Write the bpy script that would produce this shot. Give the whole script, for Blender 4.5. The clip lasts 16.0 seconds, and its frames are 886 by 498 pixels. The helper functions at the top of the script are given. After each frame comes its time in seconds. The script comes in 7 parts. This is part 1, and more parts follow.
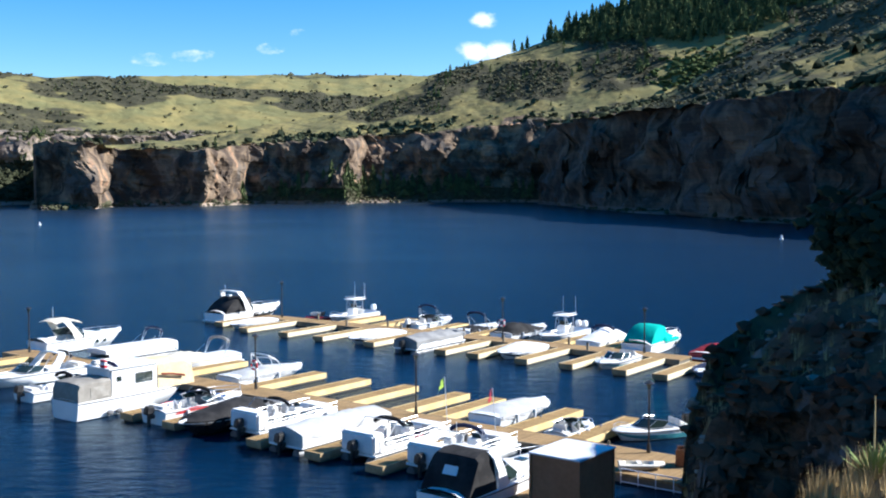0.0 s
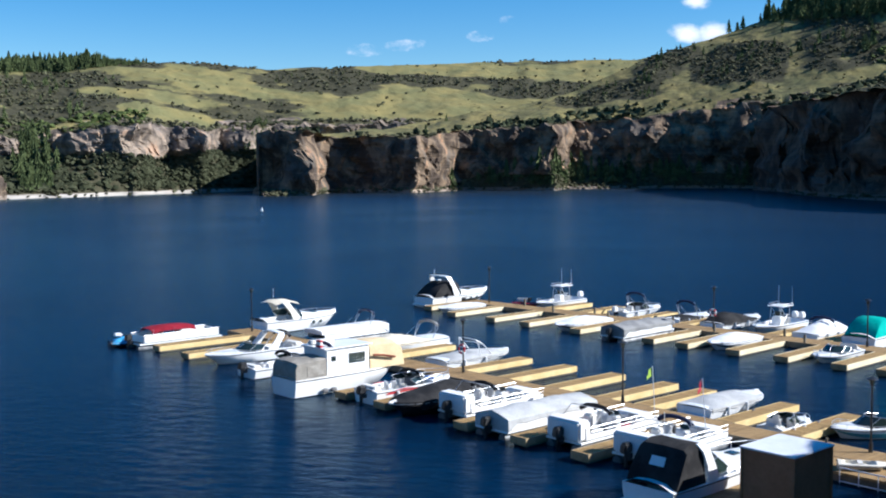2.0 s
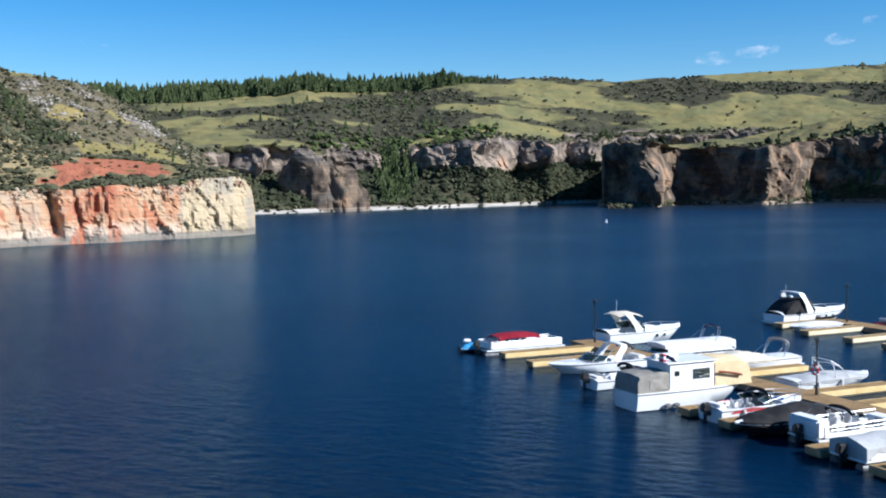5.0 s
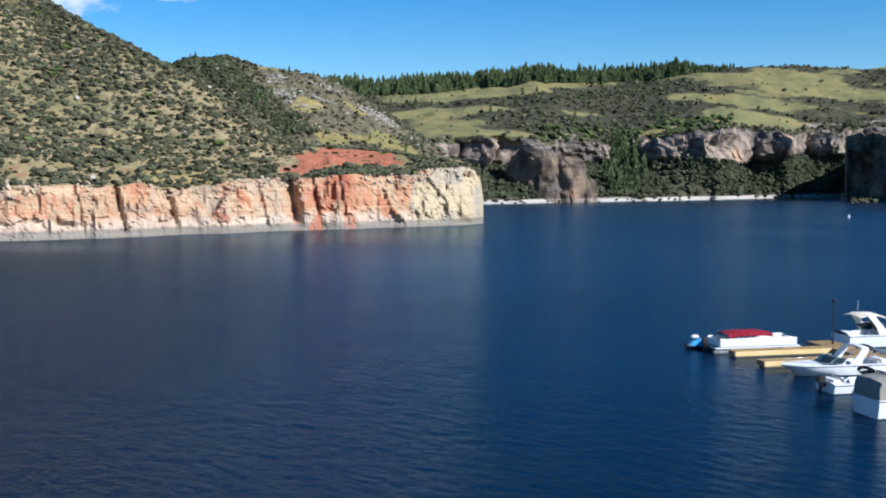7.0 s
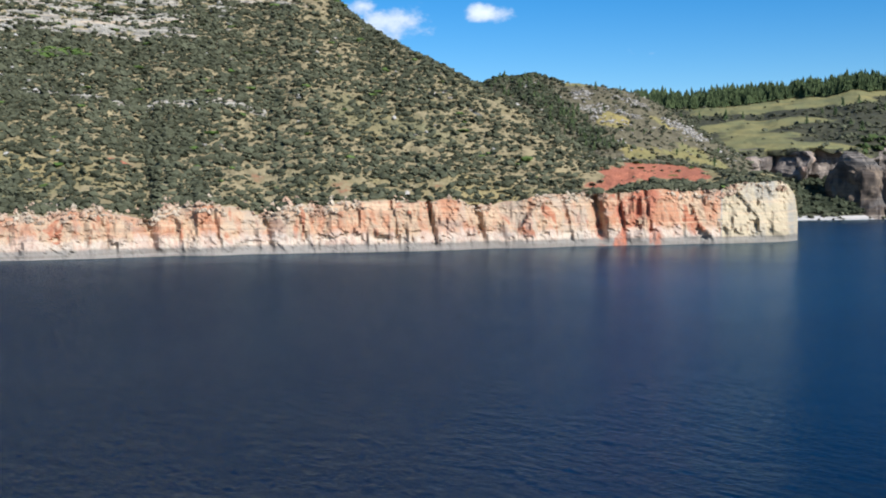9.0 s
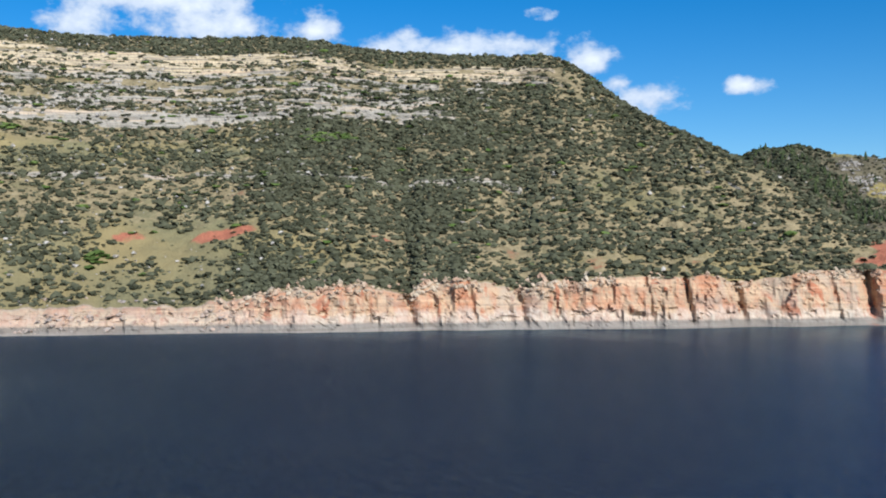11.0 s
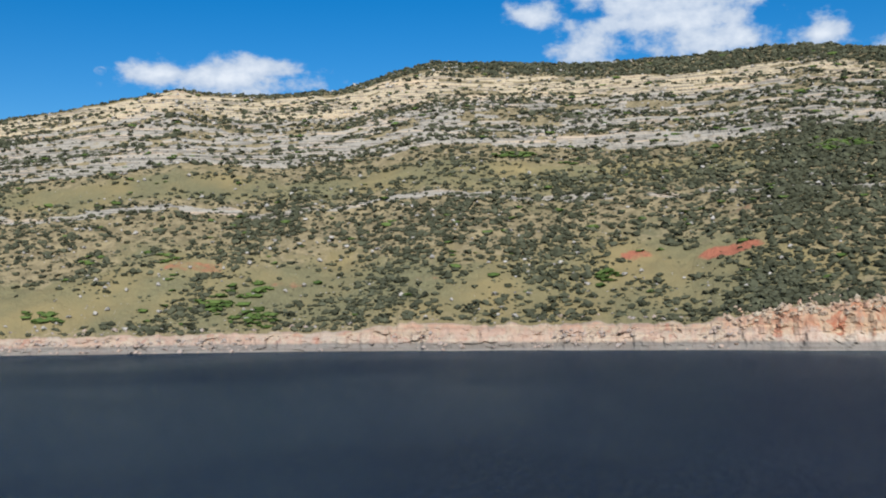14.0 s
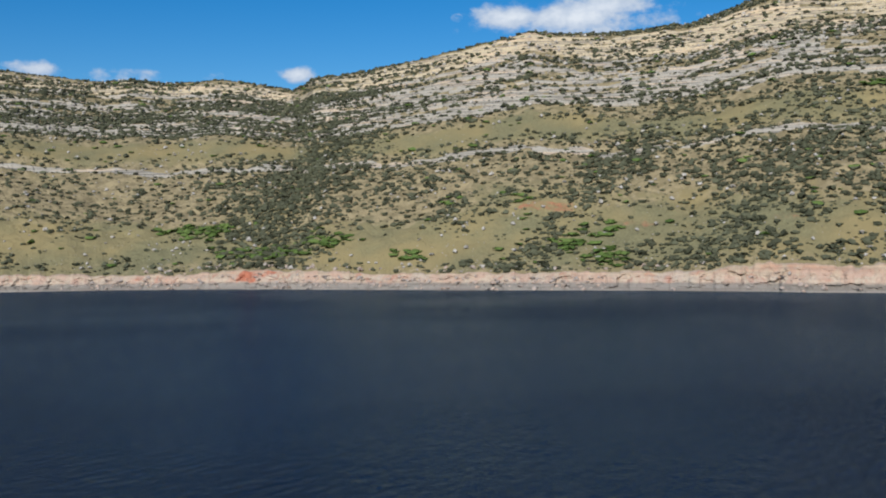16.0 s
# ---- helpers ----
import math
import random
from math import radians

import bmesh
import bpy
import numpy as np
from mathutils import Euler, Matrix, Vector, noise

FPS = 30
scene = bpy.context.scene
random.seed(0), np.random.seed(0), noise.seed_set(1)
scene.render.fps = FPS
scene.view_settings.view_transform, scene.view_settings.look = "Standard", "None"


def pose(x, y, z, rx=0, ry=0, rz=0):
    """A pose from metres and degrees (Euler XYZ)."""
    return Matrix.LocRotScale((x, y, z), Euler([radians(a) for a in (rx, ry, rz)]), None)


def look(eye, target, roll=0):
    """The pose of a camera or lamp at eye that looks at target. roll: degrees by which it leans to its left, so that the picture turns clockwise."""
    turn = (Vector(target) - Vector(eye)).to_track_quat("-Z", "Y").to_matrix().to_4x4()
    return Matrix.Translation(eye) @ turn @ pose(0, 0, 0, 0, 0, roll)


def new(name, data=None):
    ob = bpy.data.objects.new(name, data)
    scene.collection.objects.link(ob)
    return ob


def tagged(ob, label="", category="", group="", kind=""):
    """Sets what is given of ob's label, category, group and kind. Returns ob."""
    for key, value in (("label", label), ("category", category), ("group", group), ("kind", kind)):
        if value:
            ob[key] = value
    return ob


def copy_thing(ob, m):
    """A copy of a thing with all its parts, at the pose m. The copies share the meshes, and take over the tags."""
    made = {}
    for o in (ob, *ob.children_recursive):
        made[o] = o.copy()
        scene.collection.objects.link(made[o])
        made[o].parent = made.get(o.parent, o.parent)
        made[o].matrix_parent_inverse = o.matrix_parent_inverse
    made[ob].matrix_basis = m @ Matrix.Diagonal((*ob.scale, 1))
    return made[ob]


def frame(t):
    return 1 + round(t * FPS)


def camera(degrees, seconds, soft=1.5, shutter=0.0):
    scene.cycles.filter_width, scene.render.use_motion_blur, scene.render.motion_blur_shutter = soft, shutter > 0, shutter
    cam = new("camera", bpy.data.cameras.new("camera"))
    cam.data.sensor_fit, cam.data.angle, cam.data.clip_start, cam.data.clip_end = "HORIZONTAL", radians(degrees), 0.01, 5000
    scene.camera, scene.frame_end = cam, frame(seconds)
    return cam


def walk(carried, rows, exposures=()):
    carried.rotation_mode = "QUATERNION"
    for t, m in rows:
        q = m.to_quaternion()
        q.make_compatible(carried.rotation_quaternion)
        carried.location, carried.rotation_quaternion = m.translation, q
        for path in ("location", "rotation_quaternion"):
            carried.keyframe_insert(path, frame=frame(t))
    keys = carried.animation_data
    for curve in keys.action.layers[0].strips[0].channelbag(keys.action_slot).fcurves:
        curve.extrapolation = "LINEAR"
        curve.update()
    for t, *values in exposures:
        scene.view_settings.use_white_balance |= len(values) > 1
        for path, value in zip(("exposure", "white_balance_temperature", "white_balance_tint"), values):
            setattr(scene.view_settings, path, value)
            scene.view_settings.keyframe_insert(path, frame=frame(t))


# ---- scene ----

# ------------------------------------------------------------------ camera
EYE = Vector((0, 0, 15.0))


def view(yaw, pitch, roll):
    """Yaw is counted to the left of +y, pitch upwards."""
    a, p = radians(yaw), radians(pitch)
    way = Vector((-math.sin(a) * math.cos(p), math.cos(a) * math.cos(p), math.sin(p)))
    return look(EYE, EYE + way * 100, roll)


cam = camera(44.38, 16.0, soft=2.0)
PATH = [(0.0, 0.0, -3.55, -0.1), (0.5, 2.1, -3.81, 0.29), (1.0, 5.87, -4.19, -0.1), (1.5, 8.54, -4.67, -0.69),
        (2.0, 10.92, -4.23, -0.37), (2.5, 13.6, -3.96, -0.38), (3.0, 17.25, -3.89, -0.31), (3.5, 21.07, -3.8, -0.28),
        (3.7, 22.24, -3.74, -0.54), (5.8, 34.07, -3.62, -0.68), (6.0, 35.55, -3.71, -0.79), (6.5, 38.13, -3.8, -0.44),
        (7.0, 40.88, -3.83, -0.2), (7.5, 44.76, -4.05, 0.05), (8.0, 48.61, -3.4, -0.08), (8.5, 53.23, -3.5, -0.09),
        (9.0, 56.84, -2.95, -0.34), (9.2, 58.39, -2.07, -0.29), (11.3, 72.2, 1.34, -0.41), (11.5, 73.73, 1.49, -0.45),
        (12.0, 78.94, 1.84, -0.62), (12.5, 83.84, 2.47, -0.8), (13.0, 88.27, 2.39, -1.17), (13.5, 92.91, 2.49, -1.19),
        (14.0, 96.41, 2.32, -1.04), (14.5, 100.16, 2.21, -0.68), (15.0, 105.13, 1.28, -0.39), (15.5, 110.14, 0.76, -0.76),
        (16.0, 114.84, -0.58, -1.01)]
walk(cam, [(t, view(a, p, r)) for t, a, p, r in PATH], exposures=[(0.0, 1.2, 5900, 10), (0.5, 1.0, 5900, 10), (2.0, 0.8, 5800, 10), (4.0, 0.72, 5700, 10), (7.0, 0.64, 5600, 10), (10.5, 0.5, 5650, 10), (12.8, 0.32, 5750, 10), (16.0, 0.12, 5800, 10)])

# ------------------------------------------------------------------ sky and sun
SUN_AZ, SUN_EL = 82.0, 33.0      # clockwise from +y, degrees
sun = new("sun", bpy.data.lights.new("sun", "SUN"))
sun.data.energy, sun.data.angle, sun.data.color = 5.0, radians(0.5), (1.0, 0.94, 0.85)
s_dir = Vector((math.sin(radians(SUN_AZ)) * math.cos(radians(SUN_EL)), math.cos(radians(SUN_AZ)) * math.cos(radians(SUN_EL)), math.sin(radians(SUN_EL))))
sun.matrix_world = look(s_dir * 400, (0, 0, 0))


class Nodes:
    """A short hand for node trees."""

    def __init__(self, tree):
        self.t = tree
        self.n = tree.nodes
        self.n.clear()

    def add(self, kind):
        return self.n.new(kind)

    def put(self, socket, value):
        if isinstance(value, bpy.types.NodeSocket):
            self.t.links.new(value, socket)
        elif value is not None:
            if socket.type == "RGBA" and len(value) == 3:
                value = (*value, 1)
            socket.default_value = value

    def math(self, op, a, b=None, c=None, clamp=False):
        node = self.add("ShaderNodeMath")
        node.operation, node.use_clamp = op, clamp
        for i, v in enumerate((a, b, c)):
            if v is not None:
                self.put(node.inputs[i], v)
        return node.outputs[0]

    def mix(self, fac, a, b, blend="MIX"):
        node = self.add("ShaderNodeMix")
        node.data_type, node.blend_type = "RGBA", blend
        self.put(node.inputs[0], fac)
        self.put(node.inputs[6], a)
        self.put(node.inputs[7], b)
        return node.outputs[2]

    def noise(self, vector, scale, detail=4, rough=0.55, distortion=0.0):
        node = self.add("ShaderNodeTexNoise")
        self.put(node.inputs["Vector"], vector)
        for key, value in (("Scale", scale), ("Detail", detail), ("Roughness", rough), ("Distortion", distortion)):
            node.inputs[key].default_value = value
        return node.outputs["Fac"]

    def scaled(self, vector, scale):
        node = self.add("ShaderNodeMapping")
        self.put(node.inputs["Vector"], vector)
        node.inputs["Scale"].default_value = scale
        return node.outputs[0]

    def steps(self, value, low, high, a=0.0, b=1.0):
        node = self.add("ShaderNodeMapRange")
        node.interpolation_type = "SMOOTHSTEP"
        self.put(node.inputs[0], value)
        for i, v in enumerate((low, high, a, b)):
            node.inputs[i + 1].default_value = v
        return node.outputs[0]


world = bpy.data.worlds.new("sky")
scene.world = world
world.use_nodes = True
N = Nodes(world.node_tree)
sky = N.add("ShaderNodeTexSky")
sky.sky_type, sky.sun_disc, sky.sun_elevation, sky.sun_rotation = "NISHITA", False, radians(SUN_EL), radians(SUN_AZ)
sky.altitude, sky.air_density, sky.dust_density, sky.ozone_density = 1200.0, 1.0, 0.4, 2.0
tint = N.add("ShaderNodeHueSaturation")
tint.inputs["Saturation"].default_value = 1.5
N.put(tint.inputs["Color"], sky.outputs[0])
coord = N.add("ShaderNodeTexCoord").outputs["Generated"]
xyz = N.add("ShaderNodeSeparateXYZ")
N.put(xyz.inputs[0], coord)
azimuth = N.math("MULTIPLY", N.math("ARCTAN2", N.math("MULTIPLY", xyz.outputs[0], -1.0), xyz.outputs[1]), 57.29578)
height = N.math("MULTIPLY", N.math("ARCSINE", xyz.outputs[2]), 57.29578)
# fair-weather clouds: azimuth, height, half width, half height (degrees)
CLOUDS = [
    (-2.1, 8.23, 0.9, 0.48), (-1.7, 6.74, 0.81, 0.54), (-3.0, 6.79, 0.96, 0.48), (14.9, 6.15, 1.13, 0.36), (12.9, 6.37, 1.19, 0.33),
    (8.9, 6.85, 0.84, 0.3), (7.4, 7.62, 0.6, 0.27), (46.4, 7.25, 0.9, 0.27), (59.3, 8.98, 2.24, 1.01), (54.5, 9.32, 1.13, 0.57),
    (61.0, 9.63, 1.19, 0.6), (85.1, 15.07, 5.97, 1.79), (91.3, 14.3, 1.85, 1.01), (88.3, 12.7, 2.33, 1.37), (82.2, 12.59, 3.58, 1.25),
    (76.8, 12.43, 1.97, 1.07), (69.4, 11.56, 7.16, 1.01), (64.9, 13.27, 1.01, 0.36), (62.6, 10.75, 1.79, 1.13), (107.3, 11.17, 5.22, 1.07),
    (105.6, 11.7, 2.39, 0.78), (110.9, 11.39, 2.69, 0.72), (113.9, 11.41, 0.36, 0.24), (84.9, 13.63, 5.97, 1.19), (135.3, 8.69, 1.64, 0.54),
    (131.1, 8.43, 1.85, 0.39), (122.2, 8.61, 1.01, 0.42), (126.0, 8.47, 1.19, 0.3)]
billow = N.math("SUBTRACT", N.noise(N.scaled(coord, (1, 1, 1.6)), 34.0, 6, 0.6), 0.5)
wisp = N.math("SUBTRACT", N.noise(N.scaled(coord, (1, 1, 2.2)), 9.0, 4, 0.5), 0.5)
cover = None
for a, e, w, h in CLOUDS:
    dx = N.math("DIVIDE", N.math("SUBTRACT", azimuth, a), w)
    dy = N.math("DIVIDE", N.math("SUBTRACT", height, e), h)
    near = N.math("SUBTRACT", 1.0, N.math("SQRT", N.math("ADD", N.math("MULTIPLY", dx, dx), N.math("MULTIPLY", dy, dy))))
    if h < 0.4:
        near = N.math("MINIMUM", near, 0.16)
    cover = near if cover is None else N.math("MAXIMUM", cover, near)
puffy = N.math("ADD", cover, N.math("ADD", N.math("MULTIPLY", billow, 2.2), wisp))
mask = N.steps(puffy, -0.05, 0.6)
shade = N.mix(N.steps(puffy, 0.3, 1.3), (6.0, 6.7, 7.6), (9.6, 9.6, 9.4))
back = N.add("ShaderNodeBackground")
N.put(back.inputs["Color"], N.mix(mask, tint.outputs[0], shade))
back.inputs["Strength"].default_value = 0.077
N.put(N.add("ShaderNodeOutputWorld").inputs["Surface"], back.outputs[0])

# ------------------------------------------------------------------ materials


def material(name, build, rough=0.7, metal=0.0, spec=0.5, bump=0.0, bump_scale=20.0, transmission=0.0):
    """build(N, position) gives the base colour, or colour and height."""
    mat = bpy.data.materials.new(name)
    mat.use_nodes = True
    n = Nodes(mat.node_tree)
    shader = n.add("ShaderNodeBsdfPrincipled")
    place = n.add("ShaderNodeNewGeometry").outputs["Position"]
    made = build(n, place) if callable(build) else build
    colour, relief = made if isinstance(made, tuple) and len(made) == 2 else (made, None)
    n.put(shader.inputs["Base Color"], colour)
    shader.inputs["Roughness"].default_value = rough
    shader.inputs["Metallic"].default_value = metal
    shader.inputs["Specular IOR Level"].default_value = spec
    shader.inputs["Transmission Weight"].default_value = transmission
    if bump:
        b = n.add("ShaderNodeBump")
        b.inputs["Strength"].default_value = 1.0
        b.inputs["Distance"].default_value = bump
        n.put(b.inputs["Height"], relief if relief is not None else n.noise(place, bump_scale, 5, 0.6))
        n.put(shader.inputs["Normal"], b.outputs[0])
    n.put(n.add("ShaderNodeOutputMaterial").inputs["Surface"], shader.outputs[0])
    return mat


def mottled(a, b, scale, fine=None, low=0.35, high=0.65):
    """Two colours in patches, with a finer grain over them."""
    def build(n, p):
        c = n.mix(n.steps(n.noise(p, scale, 4), low, high), a, b)
        g = n.noise(p, fine or scale * 9, 3)
        return n.mix(0.35, c, n.mix(g, (0.25, 0.25, 0.25), (0.9, 0.9, 0.9)), "OVERLAY")
    return build


def foliage(a, b, scale=0.1):
    """Every plant its own tone between a and b, with patches over the whole slope."""
    def build(n, p):
        own = n.add("ShaderNodeNewGeometry").outputs["Random Per Island"]
        c = n.mix(own, a, b)
        c = n.mix(n.math("MULTIPLY", n.steps(n.noise(p, scale, 3), 0.4, 0.7), 0.4), c, tuple(v * 1.35 for v in b))
        g = n.noise(p, 2.2, 3)
        return n.mix(0.5, c, n.mix(g, (0.15, 0.15, 0.15), (0.95, 0.95, 0.95)), "OVERLAY")
    return build


def zoned(soil, grass, rock_a, rock_b, streak, ring, grey=(0.42, 0.40, 0.37), cream=(0.62, 0.52, 0.36), size=1.0, blotch_amount=0.7, streaks=(0.17, 0.17, 0.045), cracks=(1.1, 1.1, 0.35), bleach=0.0, layering=0.5, crack_amount=0.55):
    """Hillside: soil, grass, rock and red earth by the mesh's own zones."""
    def build(n, p):
        z = n.add("ShaderNodeAttribute")
        z.attribute_name = "zone"
        sep = n.add("ShaderNodeSeparateColor")
        n.put(sep.inputs[0], z.outputs["Color"])
        where = n.add("ShaderNodeSeparateXYZ")
        n.put(where.inputs[0], p)
        if size != 1.0:
            p = n.scaled(p, (size, size, size))
        big, mid, small = n.noise(p, 0.035, 5), n.noise(p, 0.25, 5, 0.6), n.noise(p, 1.3, 5, 0.65)
        ground = n.mix(n.steps(mid, 0.35, 0.65), soil, tuple(v * 0.62 for v in soil))
        green = n.mix(n.steps(small, 0.3, 0.7), grass, tuple(v * 0.68 for v in grass))
        green = n.mix(n.steps(big, 0.35, 0.7), green, (grass[0] * 1.25, grass[1] * 1.08, grass[2] * 0.95))
        c = n.mix(n.steps(n.math("ADD", sep.outputs[1], n.math("MULTIPLY", n.math("SUBTRACT", mid, 0.5), 0.9)), 0.3, 0.7), ground, green)
        # rock: two tints in blocks, streaked downwards, layered across
        down = n.noise(n.scaled(p, streaks), 1.0, 5, 0.62, 0.4)
        blotch = n.noise(p, 0.07, 4, 0.6, 0.5)
        layer = n.noise(n.scaled(p, (0.02, 0.02, 0.9)), 1.0, 4, 0.6)
        crack = n.noise(n.scaled(p, cracks), 1.0, 4, 0.7)
        r = n.mix(n.steps(down, 0.42, 0.58), rock_a, rock_b)
        r = n.mix(n.math("MULTIPLY", n.steps(down, 0.57, 0.66), 0.85), r, streak)
        r = n.mix(n.math("MULTIPLY", n.steps(blotch, 0.56, 0.64), blotch_amount), r, grey)
        pale = n.mix(n.steps(n.math("ADD", z.outputs["Alpha"], n.math("MULTIPLY", n.math("SUBTRACT", down, 0.5), 0.9)), 0.6, 0.9), grey, cream)
        r = n.mix(n.math("MULTIPLY", z.outputs["Alpha"], 2.0, clamp=True), r, pale)
        seam = n.noise(n.scaled(p, (0.035, 0.035, 1.5)), 1.0, 4, 0.6)
        r = n.mix(n.math("MULTIPLY", n.steps(seam, 0.5, 0.56), n.math("ADD", 0.22, n.math("MULTIPLY", n.math("MULTIPLY", n.math("MULTIPLY", z.outputs["Alpha"], 2.0, clamp=True), n.steps(where.outputs[2], 18.0, 26.0)), 0.5))), r, tuple(v * 0.45 for v in grey))
        r = n.mix(n.math("MULTIPLY", n.steps(layer, 0.52, 0.66), layering), r, tuple(min(1, v * 1.35) for v in rock_b))
        r = n.mix(n.math("MULTIPLY", n.steps(crack, 0.6, 0.72), crack_amount), r, tuple(v * 0.35 for v in rock_a))
        if bleach:
            rise = n.math("ADD", where.outputs[2], n.math("MULTIPLY", n.math("SUBTRACT", down, 0.5), 9.0))
            r = n.mix(n.math("MULTIPLY", n.steps(rise, 5.6, 3.6), n.math("SUBTRACT", bleach, n.math("MULTIPLY", z.outputs["Alpha"], 2.0), clamp=True)), r, n.mix(n.steps(crack, 0.45, 0.6), (0.54, 0.47, 0.375), (0.42, 0.335, 0.26)))
        low = n.steps(n.math("ADD", where.outputs[2], n.math("MULTIPLY", mid, 1.2)), 3.2, 2.2)
        r = n.mix(n.math("MULTIPLY", low, 0.85), r, n.mix(n.steps(layer, 0.4, 0.6), ring, tuple(v * 0.7 for v in ring)))
        c = n.mix(n.steps(n.math("ADD", sep.outputs[0], n.math("MULTIPLY", n.math("SUBTRACT", small, 0.5), 0.5)), 0.35, 0.6), c, r)
        red = n.mix(n.steps(small, 0.35, 0.65), (0.42, 0.155, 0.085), (0.3, 0.11, 0.065))
        c = n.mix(n.steps(n.math("ADD", sep.outputs[2], n.math("MULTIPLY", n.math("SUBTRACT", mid, 0.5), 0.8)), 0.4, 0.7), c, red)
        relief = n.math("ADD", n.math("MULTIPLY", small, 0.6), n.math("MULTIPLY", crack, 0.7))
        return c, relief
    return build


BLOCKY = dict(layering=0.18, streaks=(0.075, 0.075, 0.06), cracks=(0.5, 0.5, 0.32), crack_amount=0.75)
M_WEST = material("hill_ground_west", zoned((0.30, 0.238, 0.128), (0.208, 0.188, 0.096), (0.43, 0.205, 0.11), (0.45, 0.315, 0.195), (0.36, 0.11, 0.05), (0.215, 0.195, 0.165), (0.33, 0.295, 0.235), (0.46, 0.37, 0.235), blotch_amount=0.45, bleach=0.62, crack_amount=0.75), 0.95, spec=0.1, bump=0.5)
M_FAR = material("hill_ground_far", zoned((0.074, 0.07, 0.042), (0.2, 0.193, 0.085), (0.11, 0.09, 0.075), (0.29, 0.23, 0.175), (0.42, 0.27, 0.18), (0.5, 0.46, 0.41), (0.17, 0.155, 0.14), (0.27, 0.23, 0.19), **BLOCKY), 0.95, spec=0.1, bump=0.35)
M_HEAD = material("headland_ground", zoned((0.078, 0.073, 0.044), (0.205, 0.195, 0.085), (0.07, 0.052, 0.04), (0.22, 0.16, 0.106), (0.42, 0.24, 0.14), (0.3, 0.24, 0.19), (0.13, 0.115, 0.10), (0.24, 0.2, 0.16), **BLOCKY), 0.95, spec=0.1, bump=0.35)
# rock colours lowered so the right cliff's shade reads near black
M_CLIFF = material("cliff_ground_right_shaded", zoned((0.092, 0.088, 0.05), (0.185, 0.175, 0.075), (0.055, 0.039, 0.031), (0.145, 0.097, 0.068), (0.25, 0.15, 0.095), (0.2, 0.16, 0.135), (0.12, 0.105, 0.098), (0.25, 0.2, 0.165), **BLOCKY), 0.95, spec=0.1, bump=0.5)
M_MID = material("hill_ground_mid", zoned((0.16, 0.135, 0.08), (0.235, 0.21, 0.085), (0.3, 0.26, 0.2), (0.4, 0.36, 0.29), (0.3, 0.22, 0.15), (0.3, 0.26, 0.22), (0.33, 0.28, 0.2), (0.46, 0.39, 0.27)), 0.95, spec=0.1, bump=0.4)
# browned and darkened in the colour itself, to deepen the bluff's shade
M_NEAR = material("near_rock_darkened", zoned((0.12, 0.08, 0.05), (0.17, 0.12, 0.062), (0.07, 0.044, 0.03), (0.145, 0.09, 0.058), (0.22, 0.12, 0.07), (0.1, 0.08, 0.068), (0.2, 0.18, 0.165), (0.3, 0.25, 0.2), 7.0, streaks=(0.11, 0.11, 0.16), cracks=(0.5, 0.5, 0.6)), 0.95, spec=0.1, bump=0.15)
M_BUSH = material("sage_and_juniper", foliage((0.037, 0.038, 0.021), (0.086, 0.086, 0.05)), 0.95, spec=0.1)
M_SHRUB = material("green_shrub", foliage((0.05, 0.08, 0.017), (0.1, 0.135, 0.035)), 0.95, spec=0.1)
M_LEAFY = material("leafy_thicket", foliage((0.034, 0.05, 0.016), (0.07, 0.09, 0.03)), 0.95, spec=0.1)
M_PINE = material("pine_needles", foliage((0.028, 0.042, 0.018), (0.095, 0.118, 0.048), 0.05), 0.95, spec=0.1)
M_JUNIPER = material("dark_juniper", foliage((0.014, 0.02, 0.011), (0.045, 0.055, 0.03)), 0.95, spec=0.1)
M_THICKET = material("dark_thicket", foliage((0.019, 0.023, 0.012), (0.054, 0.059, 0.033), 0.05), 0.95, spec=0.1)
M_BARK = material("bark", mottled((0.12, 0.08, 0.05), (0.2, 0.14, 0.1), 2.0), 0.95, spec=0.1)


